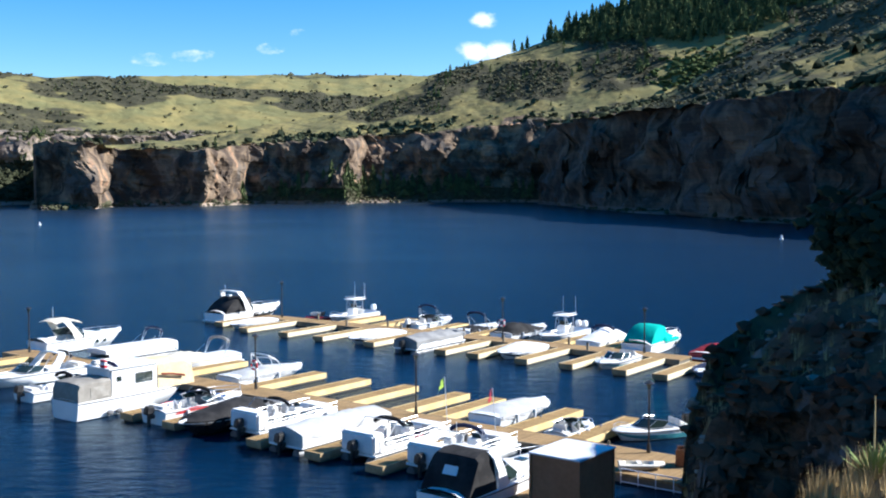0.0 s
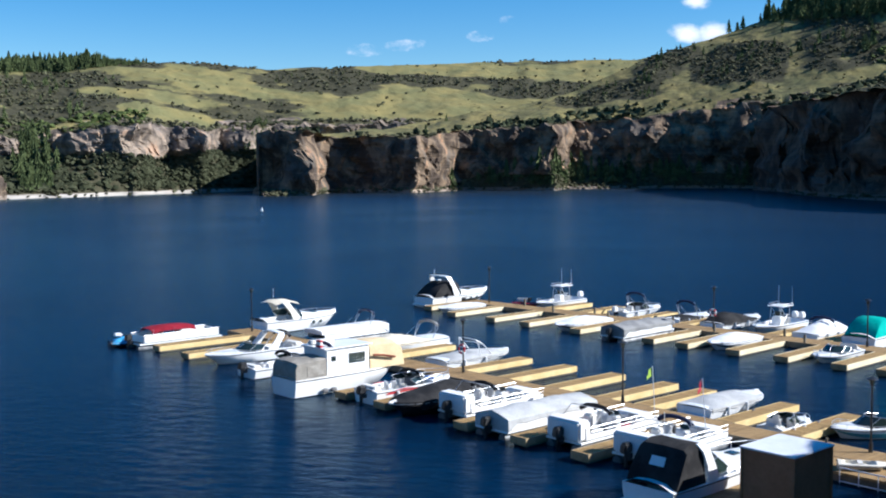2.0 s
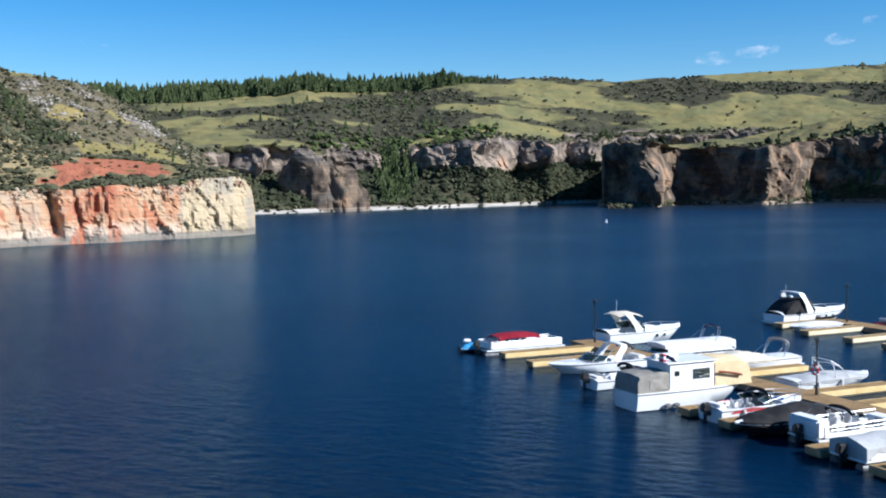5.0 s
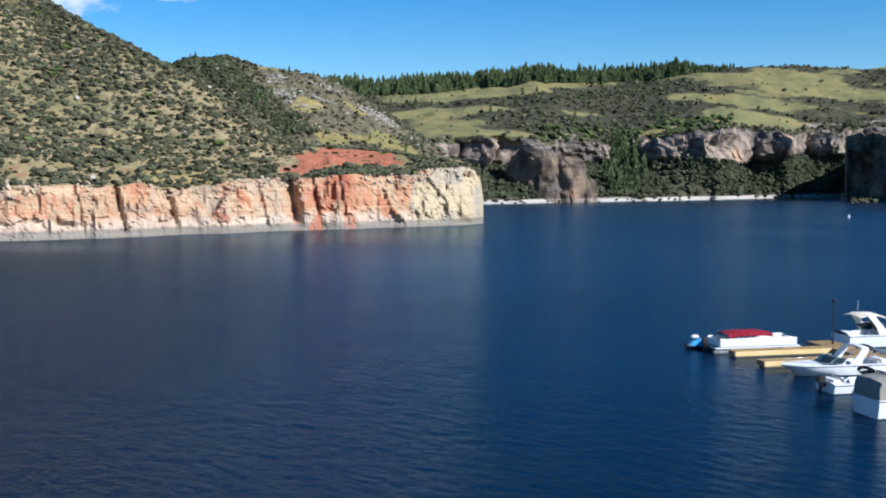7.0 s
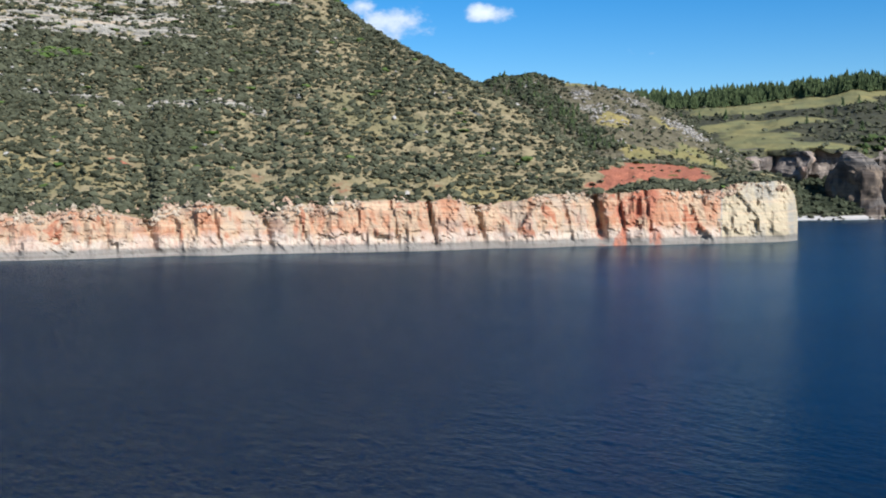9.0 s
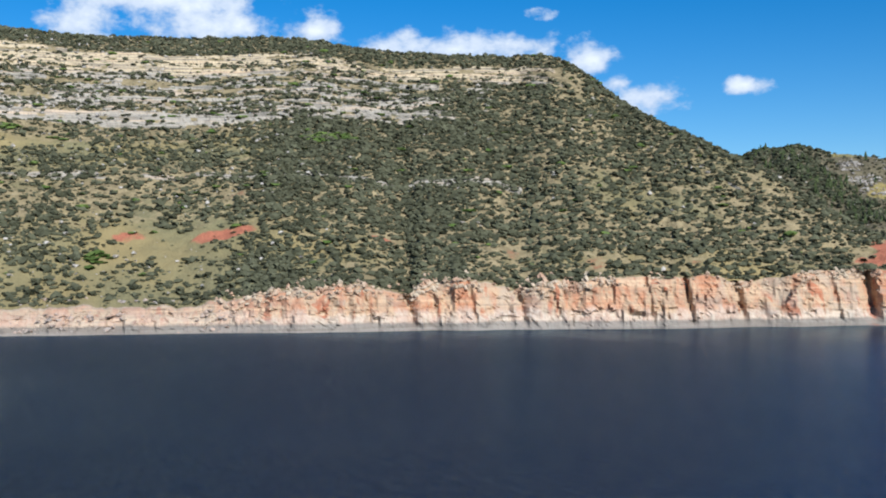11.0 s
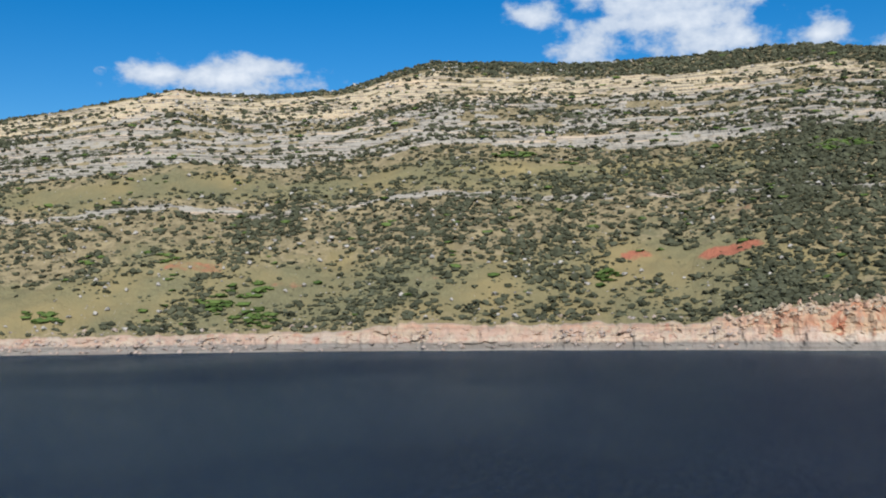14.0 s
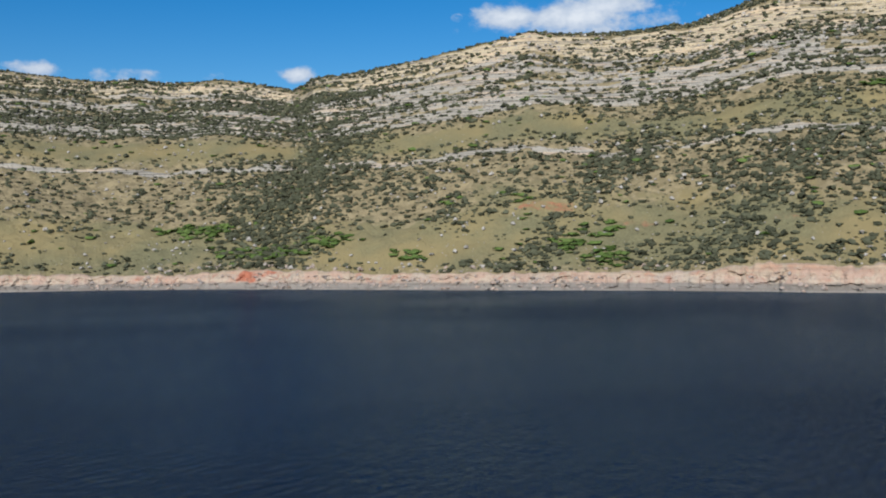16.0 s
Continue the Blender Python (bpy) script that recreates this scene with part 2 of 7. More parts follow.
def lake_water():
    """Dark clear water: a faint blue body under a rippled mirror whose strength follows Fresnel's law."""
    mat = bpy.data.materials.new("lake_water")
    mat.use_nodes = True
    n = Nodes(mat.node_tree)
    flat = n.scaled(n.add("ShaderNodeNewGeometry").outputs["Position"], (1.0, 1.0, 0.0))
    turned = n.add("ShaderNodeMapping")
    n.put(turned.inputs["Vector"], flat)
    turned.inputs["Rotation"].default_value = (0, 0, 0.5)
    turned.inputs["Scale"].default_value = (0.45, 1.0, 1.0)
    waves = n.noise(turned.outputs[0], 1.2, 6, 0.62, 0.5)
    swell = n.noise(turned.outputs[0], 0.09, 3, 0.5)
    gusts = n.steps(n.noise(flat, 0.011, 3, 0.5, 0.6), 0.35, 0.65, 0.55, 1.25)
    where = n.add("ShaderNodeSeparateXYZ")
    n.put(where.inputs[0], flat)
    breeze = n.steps(n.math("ADD", where.outputs[1], n.math("MULTIPLY", where.outputs[0], 0.55)), -50.0, 70.0, 2.4, 0.7)
    gusts = n.math("MULTIPLY", gusts, breeze)
    bump = n.add("ShaderNodeBump")
    bump.inputs["Strength"].default_value = 1.0
    bump.inputs["Distance"].default_value = 0.2
    n.put(bump.inputs["Height"], n.math("MULTIPLY", n.math("ADD", waves, swell), gusts))
    body = n.add("ShaderNodeBsdfDiffuse")
    n.put(body.inputs["Color"], (0.0004, 0.0085, 0.0265))
    mirror_ = n.add("ShaderNodeBsdfGlossy")
    mirror_.inputs["Roughness"].default_value = 0.2
    n.put(mirror_.inputs["Color"], (0.75, 0.92, 1.0))
    fresnel = n.add("ShaderNodeFresnel")
    fresnel.inputs["IOR"].default_value = 1.33
    for node in (body, mirror_, fresnel):
        n.put(node.inputs["Normal"], bump.outputs[0])
    mix = n.add("ShaderNodeMixShader")
    n.put(mix.inputs[0], n.math("MULTIPLY", fresnel.outputs[0], 0.56))
    n.put(mix.inputs[1], body.outputs[0])
    n.put(mix.inputs[2], mirror_.outputs[0])
    n.put(n.add("ShaderNodeOutputMaterial").inputs["Surface"], mix.outputs[0])
    return mat


M_WATER = lake_water()

# ------------------------------------------------------------------ land


def grain(p, seed=0):
    """Smooth value noise in 0..1 at the points p (n x 3)."""
    p = np.asarray(p, float)
    cell = np.floor(p).astype(np.int64)
    f = p - cell
    f = f * f * (3 - 2 * f)
    total = np.zeros(len(p))
    for corner in range(8):
        o = np.array([corner & 1, corner >> 1 & 1, corner >> 2 & 1])
        c = cell + o
        h = (c[:, 0] * 374761393 + c[:, 1] * 668265263 + c[:, 2] * 1274126177 + seed * 974711) & 0xFFFFFFFF
        h = ((h ^ (h >> 13)) * 1103515245 + 12345) & 0xFFFFFFFF
        h = ((h ^ (h >> 16)) * 69069 + 1) & 0xFFFFFFFF
        total += (h >> 8 & 0xFFFF) / 65535.0 * np.prod(np.where(o, f, 1 - f), axis=1)
    return total


def fractal(p, octaves=4, seed=0):
    p = np.asarray(p, float)
    total, amount, size = np.zeros(len(p)), 0.0, 1.0
    for i in range(octaves):
        total += size * grain(p * 2.03 ** i + 17.3 * i, seed + i)
        amount += size
        size *= 0.52
    return total / amount


def blocks(p, seed=0):
    """One random value for each jittered cell: rock blocks."""
    p = np.asarray(p, float)
    warp = np.stack([grain(p * 0.9 + 5.1, seed), grain(p * 0.9 + 31.7, seed + 1), grain(p * 0.9 + 53.9, seed + 2)], 1)
    c = np.floor(p + 0.7 * warp).astype(np.int64)
    h = (c[:, 0] * 374761393 + c[:, 1] * 668265263 + c[:, 2] * 1274126177 + seed * 974711) & 0xFFFFFFFF
    h = ((h ^ (h >> 13)) * 1103515245 + 12345) & 0xFFFFFFFF
    return (h >> 8 & 0xFFFF) / 65535.0


def mesh_of(name, points, faces, mat, smooth=True, zone=None):
    me = bpy.data.meshes.new(name)
    points, faces = np.asarray(points, np.float32), np.asarray(faces, np.int32)
    k = faces.shape[1]
    me.vertices.add(len(points))
    me.vertices.foreach_set("co", points.ravel())
    me.loops.add(faces.size)
    me.loops.foreach_set("vertex_index", faces.ravel())
    me.polygons.add(len(faces))
    me.polygons.foreach_set("loop_start", np.arange(0, faces.size, k, dtype=np.int32))
    me.polygons.foreach_set("use_smooth", np.full(len(faces), smooth))
    me.update(calc_edges=True)
    if zone is not None:
        layer = me.attributes.new("zone", "FLOAT_COLOR", "POINT")
        layer.data.foreach_set("color", zone.astype(np.float32).ravel())
    me.materials.append(mat)
    return me


class Land:
    """A sheet of land lofted through sections: for each azimuth (degrees to the left of +y, seen from the lookout) the shore's
    distance, the cliff's foot (distance, height), its top, and the ridge's distance and height."""

    def __init__(self, name, rows, step, mat, label, slope=80, cliff=22, seed=0, rough=1.0, block=3.0, shape=None, terrace=None, back=((40, -1), (160, -14), (420, -40)), paint=None, cap=True, lean=5.0, buttress=0.0, crest=1.0, jut=None, even=1.0, bulk=11.0, crag=0.0, alcove=0.0, turf=2.2, flutes=10.0, least=0.45):
        rows = np.array(sorted(rows), float)
        rows[:, 1] = np.minimum(rows[:, 1], rows[:, 2])
        az = np.arange(rows[0, 0], rows[-1, 0] + step * 0.5, step)
        col = [np.interp(az, rows[:, 0], rows[:, i]) for i in range(1, 7)]
        rf, rb, zb, zt, rr, zr = col
        ca = np.stack([az * 1.2, np.zeros_like(az), np.zeros_like(az)], 1)
        wob = (fractal(ca * 0.4, 2, seed + 3) - 0.5) * np.clip((zt - zb) / 13, 0.25, 1)
        rb0, zt0 = rb, zt
        arc = np.stack([np.radians(az) * rf / 55.0, np.zeros_like(az), np.zeros_like(az)], 1)
        bulge = (fractal(arc, 3, seed + 15) - 0.5) * 2 * buttress
        if jut:
            fore = np.interp(az, [q[0] for q in jut[::-1]], [q[1] for q in jut[::-1]]) - rb
            zt = 15 + (zt - 15) * (rb + fore) / rb
            rb, rf = rb + fore, np.minimum(rf, rb + fore - 3)
        rb, rf = rb + bulge, rf + bulge * (zb < 5)
        rb, rf = rb + wob * 10 * rough * (rb > 60), rf + wob * 8 * rough * (rb > 60)
        zt = zt + (fractal(ca * (0.4 if rb.min() < 60 else 1.3), 3, seed + 9) - 0.5) * np.minimum(7 if rb.min() > 500 else 5, (zt - zb) * 0.4) * rough * (crest(az) if callable(crest) else crest)
        if crag:
            zt = zt + (fractal(ca * 2.6, 3, seed + 19) - 0.5) * crag
        zr = zr + (fractal(ca * 0.8, 2, seed + 5) - 0.5) * (zr - zt) * 0.05 * even
        R, Z, part_no, U = [], [], [], []

        def node(r, z, kind, u):
            R.append(r), Z.append(z), part_no.append(kind), U.append(u)
        node(rf - 6, np.full_like(az, -4.0), 0, 0)
        for u in np.linspace(0, 1, 5 if zb.max() < 1 else 16)[:-1] if zb.max() > 0 else [0]:
            node(rf + (rb - rf) * u, np.maximum(zb * u, 0) - 0.3 * (u == 0), 1, u)
        for u in np.linspace(0, 1, cliff):
            node(rb + lean * u, zb + (zt - zb) * u, 2, u)
        for u in (slope if isinstance(slope, np.ndarray) else np.linspace(0, 1, slope))[1:]:
            f = shape(u, az) if shape else u
            k = max(0.0, 1 - u * 12)
            r0, z0 = rb0 + lean + (rb - rb0) * k, zt0 + (zt - zt0) * k
            node(r0 + (rr - r0) * u, z0 + (zr - z0) * f, 3, u)
        for dr, dz in back:
            node(rr + dr, np.maximum(zr + dz, -4), 4, 1)
        R, Z, K, U = np.array(R).T, np.array(Z).T, np.array(part_no), np.array(U)
        n, m = R.shape
        A = np.repeat(np.radians(az)[:, None], m, 1)
        P = np.stack([-np.sin(A) * R, np.cos(A) * R, Z], -1).reshape(-1, 3)
        kind, u = np.tile(K, n), np.tile(U, n)
        is_cliff = kind == 2
        # rock face: blocks and cracks push out towards the lake, layers across
        bw, bh = block if isinstance(block, tuple) else (block, block / 0.7)
        face = (blocks(P * (1 / bw, 1 / bw, 1 / bh), seed) - 0.5) * 2.6 + (blocks(P * (2.7 / bw, 2.7 / bw, 3.1 / bh), seed + 4) - 0.5) * 1.2 + (fractal(P * (0.07, 0.07, 0.06), 4, seed + 7) - 0.5) * bulk - 2.5 * np.repeat(np.clip((zt - zb - 6) / 6, 0, 1), m) * np.clip(1 - np.abs(fractal(P * (0.10, 0.10, 0.05), 2, seed + 8) - 0.5) * 28, 0, 1)
        edge = np.clip(np.minimum(u, 1 - u) * 5, 0.25, 1)
        if alcove:
            # hollows and overhangs, buttresses between them, and fluting
            face = face + (fractal(P * (0.022, 0.022, 0.034), 3, seed + 17) - 0.5) * alcove
            face = face + (1 - np.abs(2 * fractal(P * (0.06, 0.06, 0.03), 3, seed + 20) - 1)) * flutes - 0.75 * flutes
            edge = np.clip(np.minimum(u * 3 + 0.4, (1 - u) * 3 + 0.62), 0.25, 1)
        push = np.where(is_cliff, face * edge * rough * np.repeat(np.clip((zt - zb) / 13, least, 1), m), 0)
        roll = np.where((kind == 3) | (kind == 1), (fractal(P * 0.03, 4, seed + 11) - 0.5) * 9 + (fractal(P * 0.22, 3, seed + 13) - 0.5) * turf, 0)
        fade = np.where(kind == 3, np.clip(np.minimum(u * 6, (1 - u) * 8), 0, 1), np.where(kind == 1, np.clip(np.minimum(u, 1 - u) * 4, 0, 1), 0))
        roll = roll * fade * np.where(kind == 1, 0.5, 1.0) * (0.08 if 11 < rb.min() < 20 else 1.0)
        rad = P[:, :2] / np.linalg.norm(P[:, :2], axis=1, keepdims=True)
        P[:, :2] += rad * push[:, None]
        if alcove:
            aside = np.where(is_cliff, (fractal(P * (0.03, 0.03, 0.055), 3, seed + 21) - 0.5) * alcove * 0.55, 0)
            P[:, 0] += rad[:, 1] * aside
            P[:, 1] -= rad[:, 0] * aside
        P[:, 2] += roll * (np.where((kind == 3) & (u > 0.45), 0.35, 1.0) if terrace else 1.0)
        ledge = np.zeros(len(P))
        if terrace:
            P, ledge = terrace(P, kind, u, np.repeat(az, m), rad)
        zone = np.zeros((len(P), 4))
        zone[:, 0] = np.where(is_cliff, 1, 0)
        zone[:, 0] = np.maximum(zone[:, 0], ledge)
        zone[:, 0] = np.where((kind == 1) & (P[:, 2] < 2.2), 0.9, zone[:, 0])
        zone[:, 0] = np.where(kind == 0, 1, zone[:, 0])
        if paint:
            paint(P, kind, u, np.repeat(az, m), zone)
        i = np.arange(n - 1)[:, None] * m + np.arange(m - 1)[None, :]
        i = i.ravel()
        faces = np.stack([i, i + 1, i + m + 1, i + m], 1)
        if cap:
            for j in (0, n - 1):
                low = P[j * m:(j + 1) * m].copy()
                low[:, 2] = -5
                base = len(P)
                P = np.concatenate([P, low])
                zone = np.concatenate([zone, np.tile([[1, 0, 0, 0]], (m, 1))])
                q = np.arange(m - 1)
                w = np.stack([j * m + q, j * m + q + 1, base + q + 1, base + q], 1)
                faces = np.concatenate([faces, w])
        self.P, self.n, self.m, self.az, self.K, self.U, self.zone = P, n, m, az, K, U, zone
        self.bare = zone[:n * m, 0].reshape(n, m)[:-1, :-1].ravel()
        self.ob = tagged(new(name, mesh_of(name, P, faces, mat, smooth=False, zone=zone)), label, "hillside", kind="structure")

    def scatter(self, count, want, rng):
        """Places on the sheet, thinned by want(P, kind, u, az) in 0..1."""
        n, m = self.n, self.m
        G = self.P[:n * m].reshape(n, m, 3)
        a, b, c = G[:-1, :-1], G[1:, :-1], G[:-1, 1:]
        area = np.linalg.norm(np.cross(b - a, c - a), axis=2)
        area[:, self.K[:-1] == 0] = 0
        flat = area.ravel()
        mid = ((a + G[1:, 1:]) / 2).reshape(-1, 3)
        kk, uu = np.tile(self.K[:-1], n - 1), np.tile(self.U[:-1], n - 1)
        aa = np.repeat(self.az[:-1], m - 1)
        w = flat * want(mid, kk, uu, aa)
        w = w / w.sum()
        pick = rng.choice(len(w), count, p=w)
        i, j = pick // (m - 1), pick % (m - 1)
        s, t = rng.random(count)[:, None], rng.random(count)[:, None]
        return (G[i, j] * (1 - s) + G[i + 1, j] * s) * (1 - t) + (G[i, j + 1] * (1 - s) + G[i + 1, j + 1] * s) * t


def clump(rng, lumps=3):
    """An uneven bush about 1 m wide: several crumpled lumps with gaps."""
    bm = bmesh.new()
    for k in range(lumps):
        a = rng.random() * 6.28
        d = 0.0 if k == 0 else 0.3
        r = 0.5 if k == 0 else 0.2 + 0.16 * rng.random()
        made = bmesh.ops.create_icosphere(bm, subdivisions=1, radius=r)
        for v in made["verts"]:
            v.co *= 0.5 + 0.95 * rng.random()
            v.co.z *= 0.8
            v.co += Vector((math.cos(a) * d, math.sin(a) * d, 0.3 + 0.2 * rng.random() * (k > 0)))
    bm.normal_update()
    bmesh.ops.delete(bm, geom=[f for f in bm.faces if f.normal.z < -0.55], context="FACES")
    bm.verts.index_update()
    V = np.array([v.co for v in bm.verts])
    F = np.array([[v.index for v in f.verts] for f in bm.faces])
    bm.free()
    return V, F


def conifer(rng, tiers=5, spokes=7):
    """A pine 1 m high: a trunk and ragged whorls of boughs. Returns points, faces, and the number of trunk faces."""
    V, F = [], []
    for k in range(5):
        a = k * 6.283 / 5
        V += [(math.cos(a) * 0.022, math.sin(a) * 0.022, -0.05), (0.006 * math.cos(a), 0.006 * math.sin(a), 0.85)]
    for k in range(5):
        i, j = 2 * k, 2 * ((k + 1) % 5)
        F += [(i, j, j + 1), (i, j + 1, i + 1)]
    trunk = len(F)
    for t in range(tiers):
        z0 = 0.12 + 0.8 * (t / tiers)
        wide = 0.24 * (1 - t / tiers) ** 0.8 * (0.8 + 0.4 * rng.random()) + 0.03
        top = len(V)
        V.append((0, 0, z0 + 0.26))
        turn = rng.random() * 6.28
        for s in range(spokes):
            a = turn + s * 6.283 / spokes
            r = wide * (0.65 + 0.6 * rng.random())
            V.append((math.cos(a) * r, math.sin(a) * r, z0 - 0.05 + 0.08 * rng.random()))
            b = a + 3.1416 / spokes
            V.append((math.cos(b) * r * 0.35, math.sin(b) * r * 0.35, z0 + 0.06))
        ring = 2 * spokes
        for s in range(ring):
            F.append((top, top + 1 + s, top + 1 + (s + 1) % ring))
    return np.array(V), np.array(F), trunk


def strew(name, places, sizes, kinds, mat, label, category, rng, squash=(0.7, 1.0)):
    """One mesh of many plants, kind 'stuff'."""
    V, F, base = [], [], 0
    for k, (tv, tf) in enumerate(kinds):
        mine = np.arange(len(places)) % len(kinds) == k
        p, s = places[mine], sizes[mine]
        if not len(p):
            continue
        turn = rng.random(len(p)) * 6.283
        c, d = np.cos(turn)[:, None], np.sin(turn)[:, None]
        x = tv[None, :, 0] * c - tv[None, :, 1] * d
        y = tv[None, :, 0] * d + tv[None, :, 1] * c
        zz = tv[None, :, 2] * rng.uniform(*squash, len(p))[:, None]
        pts = np.stack([x, y, np.broadcast_to(zz, x.shape)], -1) * s[:, None, None] + p[:, None, :]
        V.append(pts.reshape(-1, 3))
        F.append((tf[None] + (np.arange(len(p)) * len(tv))[:, None, None]).reshape(-1, 3) + base)
        base += pts.shape[0] * pts.shape[1]
    return tagged(new(name, mesh_of(name, np.concatenate(V), np.concatenate(F), mat, smooth=False)), label, category, kind="stuff")


rng = np.random.default_rng(7)
BUSHES = [clump(rng, 2 if k % 4 == 0 else 1) for k in range(8)]
PINES = [conifer(rng, 5 + k % 2, 7)[:2] for k in range(6)]

# west hill by azimuth: the shore's distance; the elevation angle of the cliff's brow; the ridge's distance; the elevation angle of the ridge
WEST_SHORE = [(38.75, 346), (39.1, 338), (40.5, 330), (43, 321), (48, 306), (54, 291), (58, 283), (62, 278), (66, 275), (74, 269), (80, 270), (86, 274), (94, 280), (100, 287), (108, 300),
              (114, 309), (118.5, 322), (126, 348), (132, 366), (137, 377), (150, 400)]
WEST_BROW = [(38.75, -1.1), (38.9, -0.1), (39.15, 0.3), (40.2, 0.5), (41.8, 0.38), (42.7, 0.0), (46, 0.12), (49.2, -0.05), (51.6, -0.2), (53.4, -0.5), (54.9, -0.7), (56.3, -0.3), (57.5, -0.5), (59.9, -0.5),
             (61.7, -0.42), (63.5, -0.74), (64.9, -0.72), (66.2, -1.2), (68.1, -0.7), (70, -0.6), (71.3, -0.75), (72, -1.5), (73.1, -1.15), (74.6, -0.75), (76, -0.95), (79, -1.12), (80.4, -1.4), (82, -1.6),
             (83.4, -1.95), (86.4, -1.8), (92, -1.84), (98.4, -1.7), (102, -2.0), (108.5, -2.0), (117, -1.92), (123.8, -1.56), (129, -1.73), (134, -1.57), (150, -1.4)]
WEST_RIDGE = [(38.75, 366), (45, 372), (48, 352), (51, 350), (54, 363), (58, 392), (62, 440), (66, 473), (72, 474), (78, 495), (86, 512), (94, 530), (100, 521), (108, 510), (114, 504), (118.5, 530), (121.6, 545), (122.6, 600), (128, 625), (150, 660)]
WEST_SKY = [(38.75, -0.6), (39.2, 0.36), (40.5, 0.55), (42, 0.75), (43, 1.15), (45, 1.4), (47.5, 1.55), (48.7, 1.75), (50.1, 2.55), (51.6, 3.55), (53.4, 4.8), (56.3, 6.35), (59.3, 7.82), (61, 8.85), (62.4, 10.0), (63.4, 10.7),
            (64.5, 11.1), (70, 11.26), (72.3, 11.33), (74.6, 11.62), (77.5, 12.05), (80.2, 12.0), (83.2, 11.85), (89.2, 11.75), (93.6, 11.95), (96.3, 12.1), (98.1, 11.82), (99.4, 11.4), (100.7, 10.9), (102.1, 10.62),
            (105.6, 10.36), (108.2, 10.4), (110, 10.62), (111.7, 10.2), (115.2, 9.44), (117.5, 8.95), (120.1, 8.55), (121.5, 8.36), (122.4, 7.8), (124.5, 8.06), (126.2, 8.32), (128.8, 8.02), (130.4, 8.22), (132, 8.08), (137, 8.5), (150, 8.4)]


def west_row(a):
    at = lambda rows: float(np.interp(a, [q[0] for q in rows], [q[1] for q in rows]))
    r, rr = at(WEST_SHORE), at(WEST_RIDGE)
    return a, r, r, 0, 15 + (r + 5) * math.tan(radians(at(WEST_BROW))), rr, 15 + rr * math.tan(radians(at(WEST_SKY)))


WEST = [west_row(a) for a in np.concatenate([np.arange(38.75, 40, 0.15), np.arange(40, 150.5, 0.5)])]


def beds(az):
    """Slope fractions, by azimuth, of the lone ledge, the meadow, the grey beds' foot, the cream beds' foot and the brushy cap."""
    at = lambda *v: np.interp(az, (66, 74, 86, 95, 104, 112), v)
    return at(0.33, 0.33, 0.335, 0.356, 0.376, 0.411), at(0.43, 0.44, 0.435, 0.434, 0.46, 0.50), at(0.6, 0.56, 0.515, 0.547, 0.57, 0.58), at(0.8, 0.78, 0.755, 0.74, 0.80, 0.86), at(0.93, 0.90, 0.89, 0.94, 0.975, 1.0)


def west_ledges(P, kind, u, az, rad):
    """Beds of cream and grey rock in the upper slope: treads and risers that follow the ridge."""
    arc = az * 5.0
    lone, meadow, grey, cream, cap = beds(az)
    warp = (fractal(np.stack([arc * 0.012, u * 3, u * 0], 1), 3, 41) - 0.5) * 0.018
    v = u + warp
    bed = v / 0.0168
    k = np.floor(bed)
    f = bed - k
    side = np.stack([arc * 0.03, k * 7.31, k * 0], 1)
    torn = np.stack([arc * 0.2, k * 3.77, k * 0], 1)
    upper = np.clip((v - grey) / 0.03 + 0.5, 0, 1) * np.clip((cap - u) / 0.012, 0, 1) * np.where(u > cream, np.clip((az - 61.5) / 4, 0.1, 1), np.clip((az - 64) / 8, 0.1, 1)) * (1 - 0.25 * (np.abs(u - cream + 0.03) < 0.02))
    single = 0.95 * (np.abs(v - lone) < 0.0105) * (az > 66)
    open_ = np.clip((0.62 * upper + 0.84 * single + 0.85 * (fractal(side, 2, 43) - 0.5) + 0.8 * (fractal(torn, 3, 44) - 0.5) - 0.4) * 6, 0, 1)
    here = np.where((kind == 3) & (u < 0.985), open_ * np.maximum(upper > 0.02, single > 0), 0)
    P = P.copy()
    # deep upright clefts in the shore cliff: azimuth, half width, depth
    for a, w, d in ((48.7, 0.3, 5.5), (47.5, 0.1, 1.8), (46.1, 0.1, 1.4), (54.9, 0.22, 3.4), (57.4, 0.14, 3.0), (59.4, 0.1, 1.6), (63.6, 0.1, 1.5), (66.0, 0.2, 2.6), (68.6, 0.1, 1.6), (71.9, 0.3, 4.0), (74.2, 0.12, 1.6)):
        P[:, :2] += rad * np.where(kind == 2, np.exp(-((az - a - 0.5 * (u - 0.5)) / w) ** 2) * d * np.clip(u * 4, 0, 1), 0)[:, None]
    P[:, 2] += here * 2.1 * (np.clip((f - 0.36) / 0.2, 0, 1) - f) * 0.95
    P[:, :2] += rad * (here * (grain(P * 0.5, 45) - 0.5) * 1.6 + here * (grain(np.stack([k, k * 0, k * 0], 1), 48) - 0.5) * 2.4)[:, None]
    rock = here * np.clip(1.3 - np.abs(f - 0.5) * 1.2, 0, 1) * (0.6 + 0.55 * grain(P * (0.3, 0.3, 0.7), 47))
    return P, rock


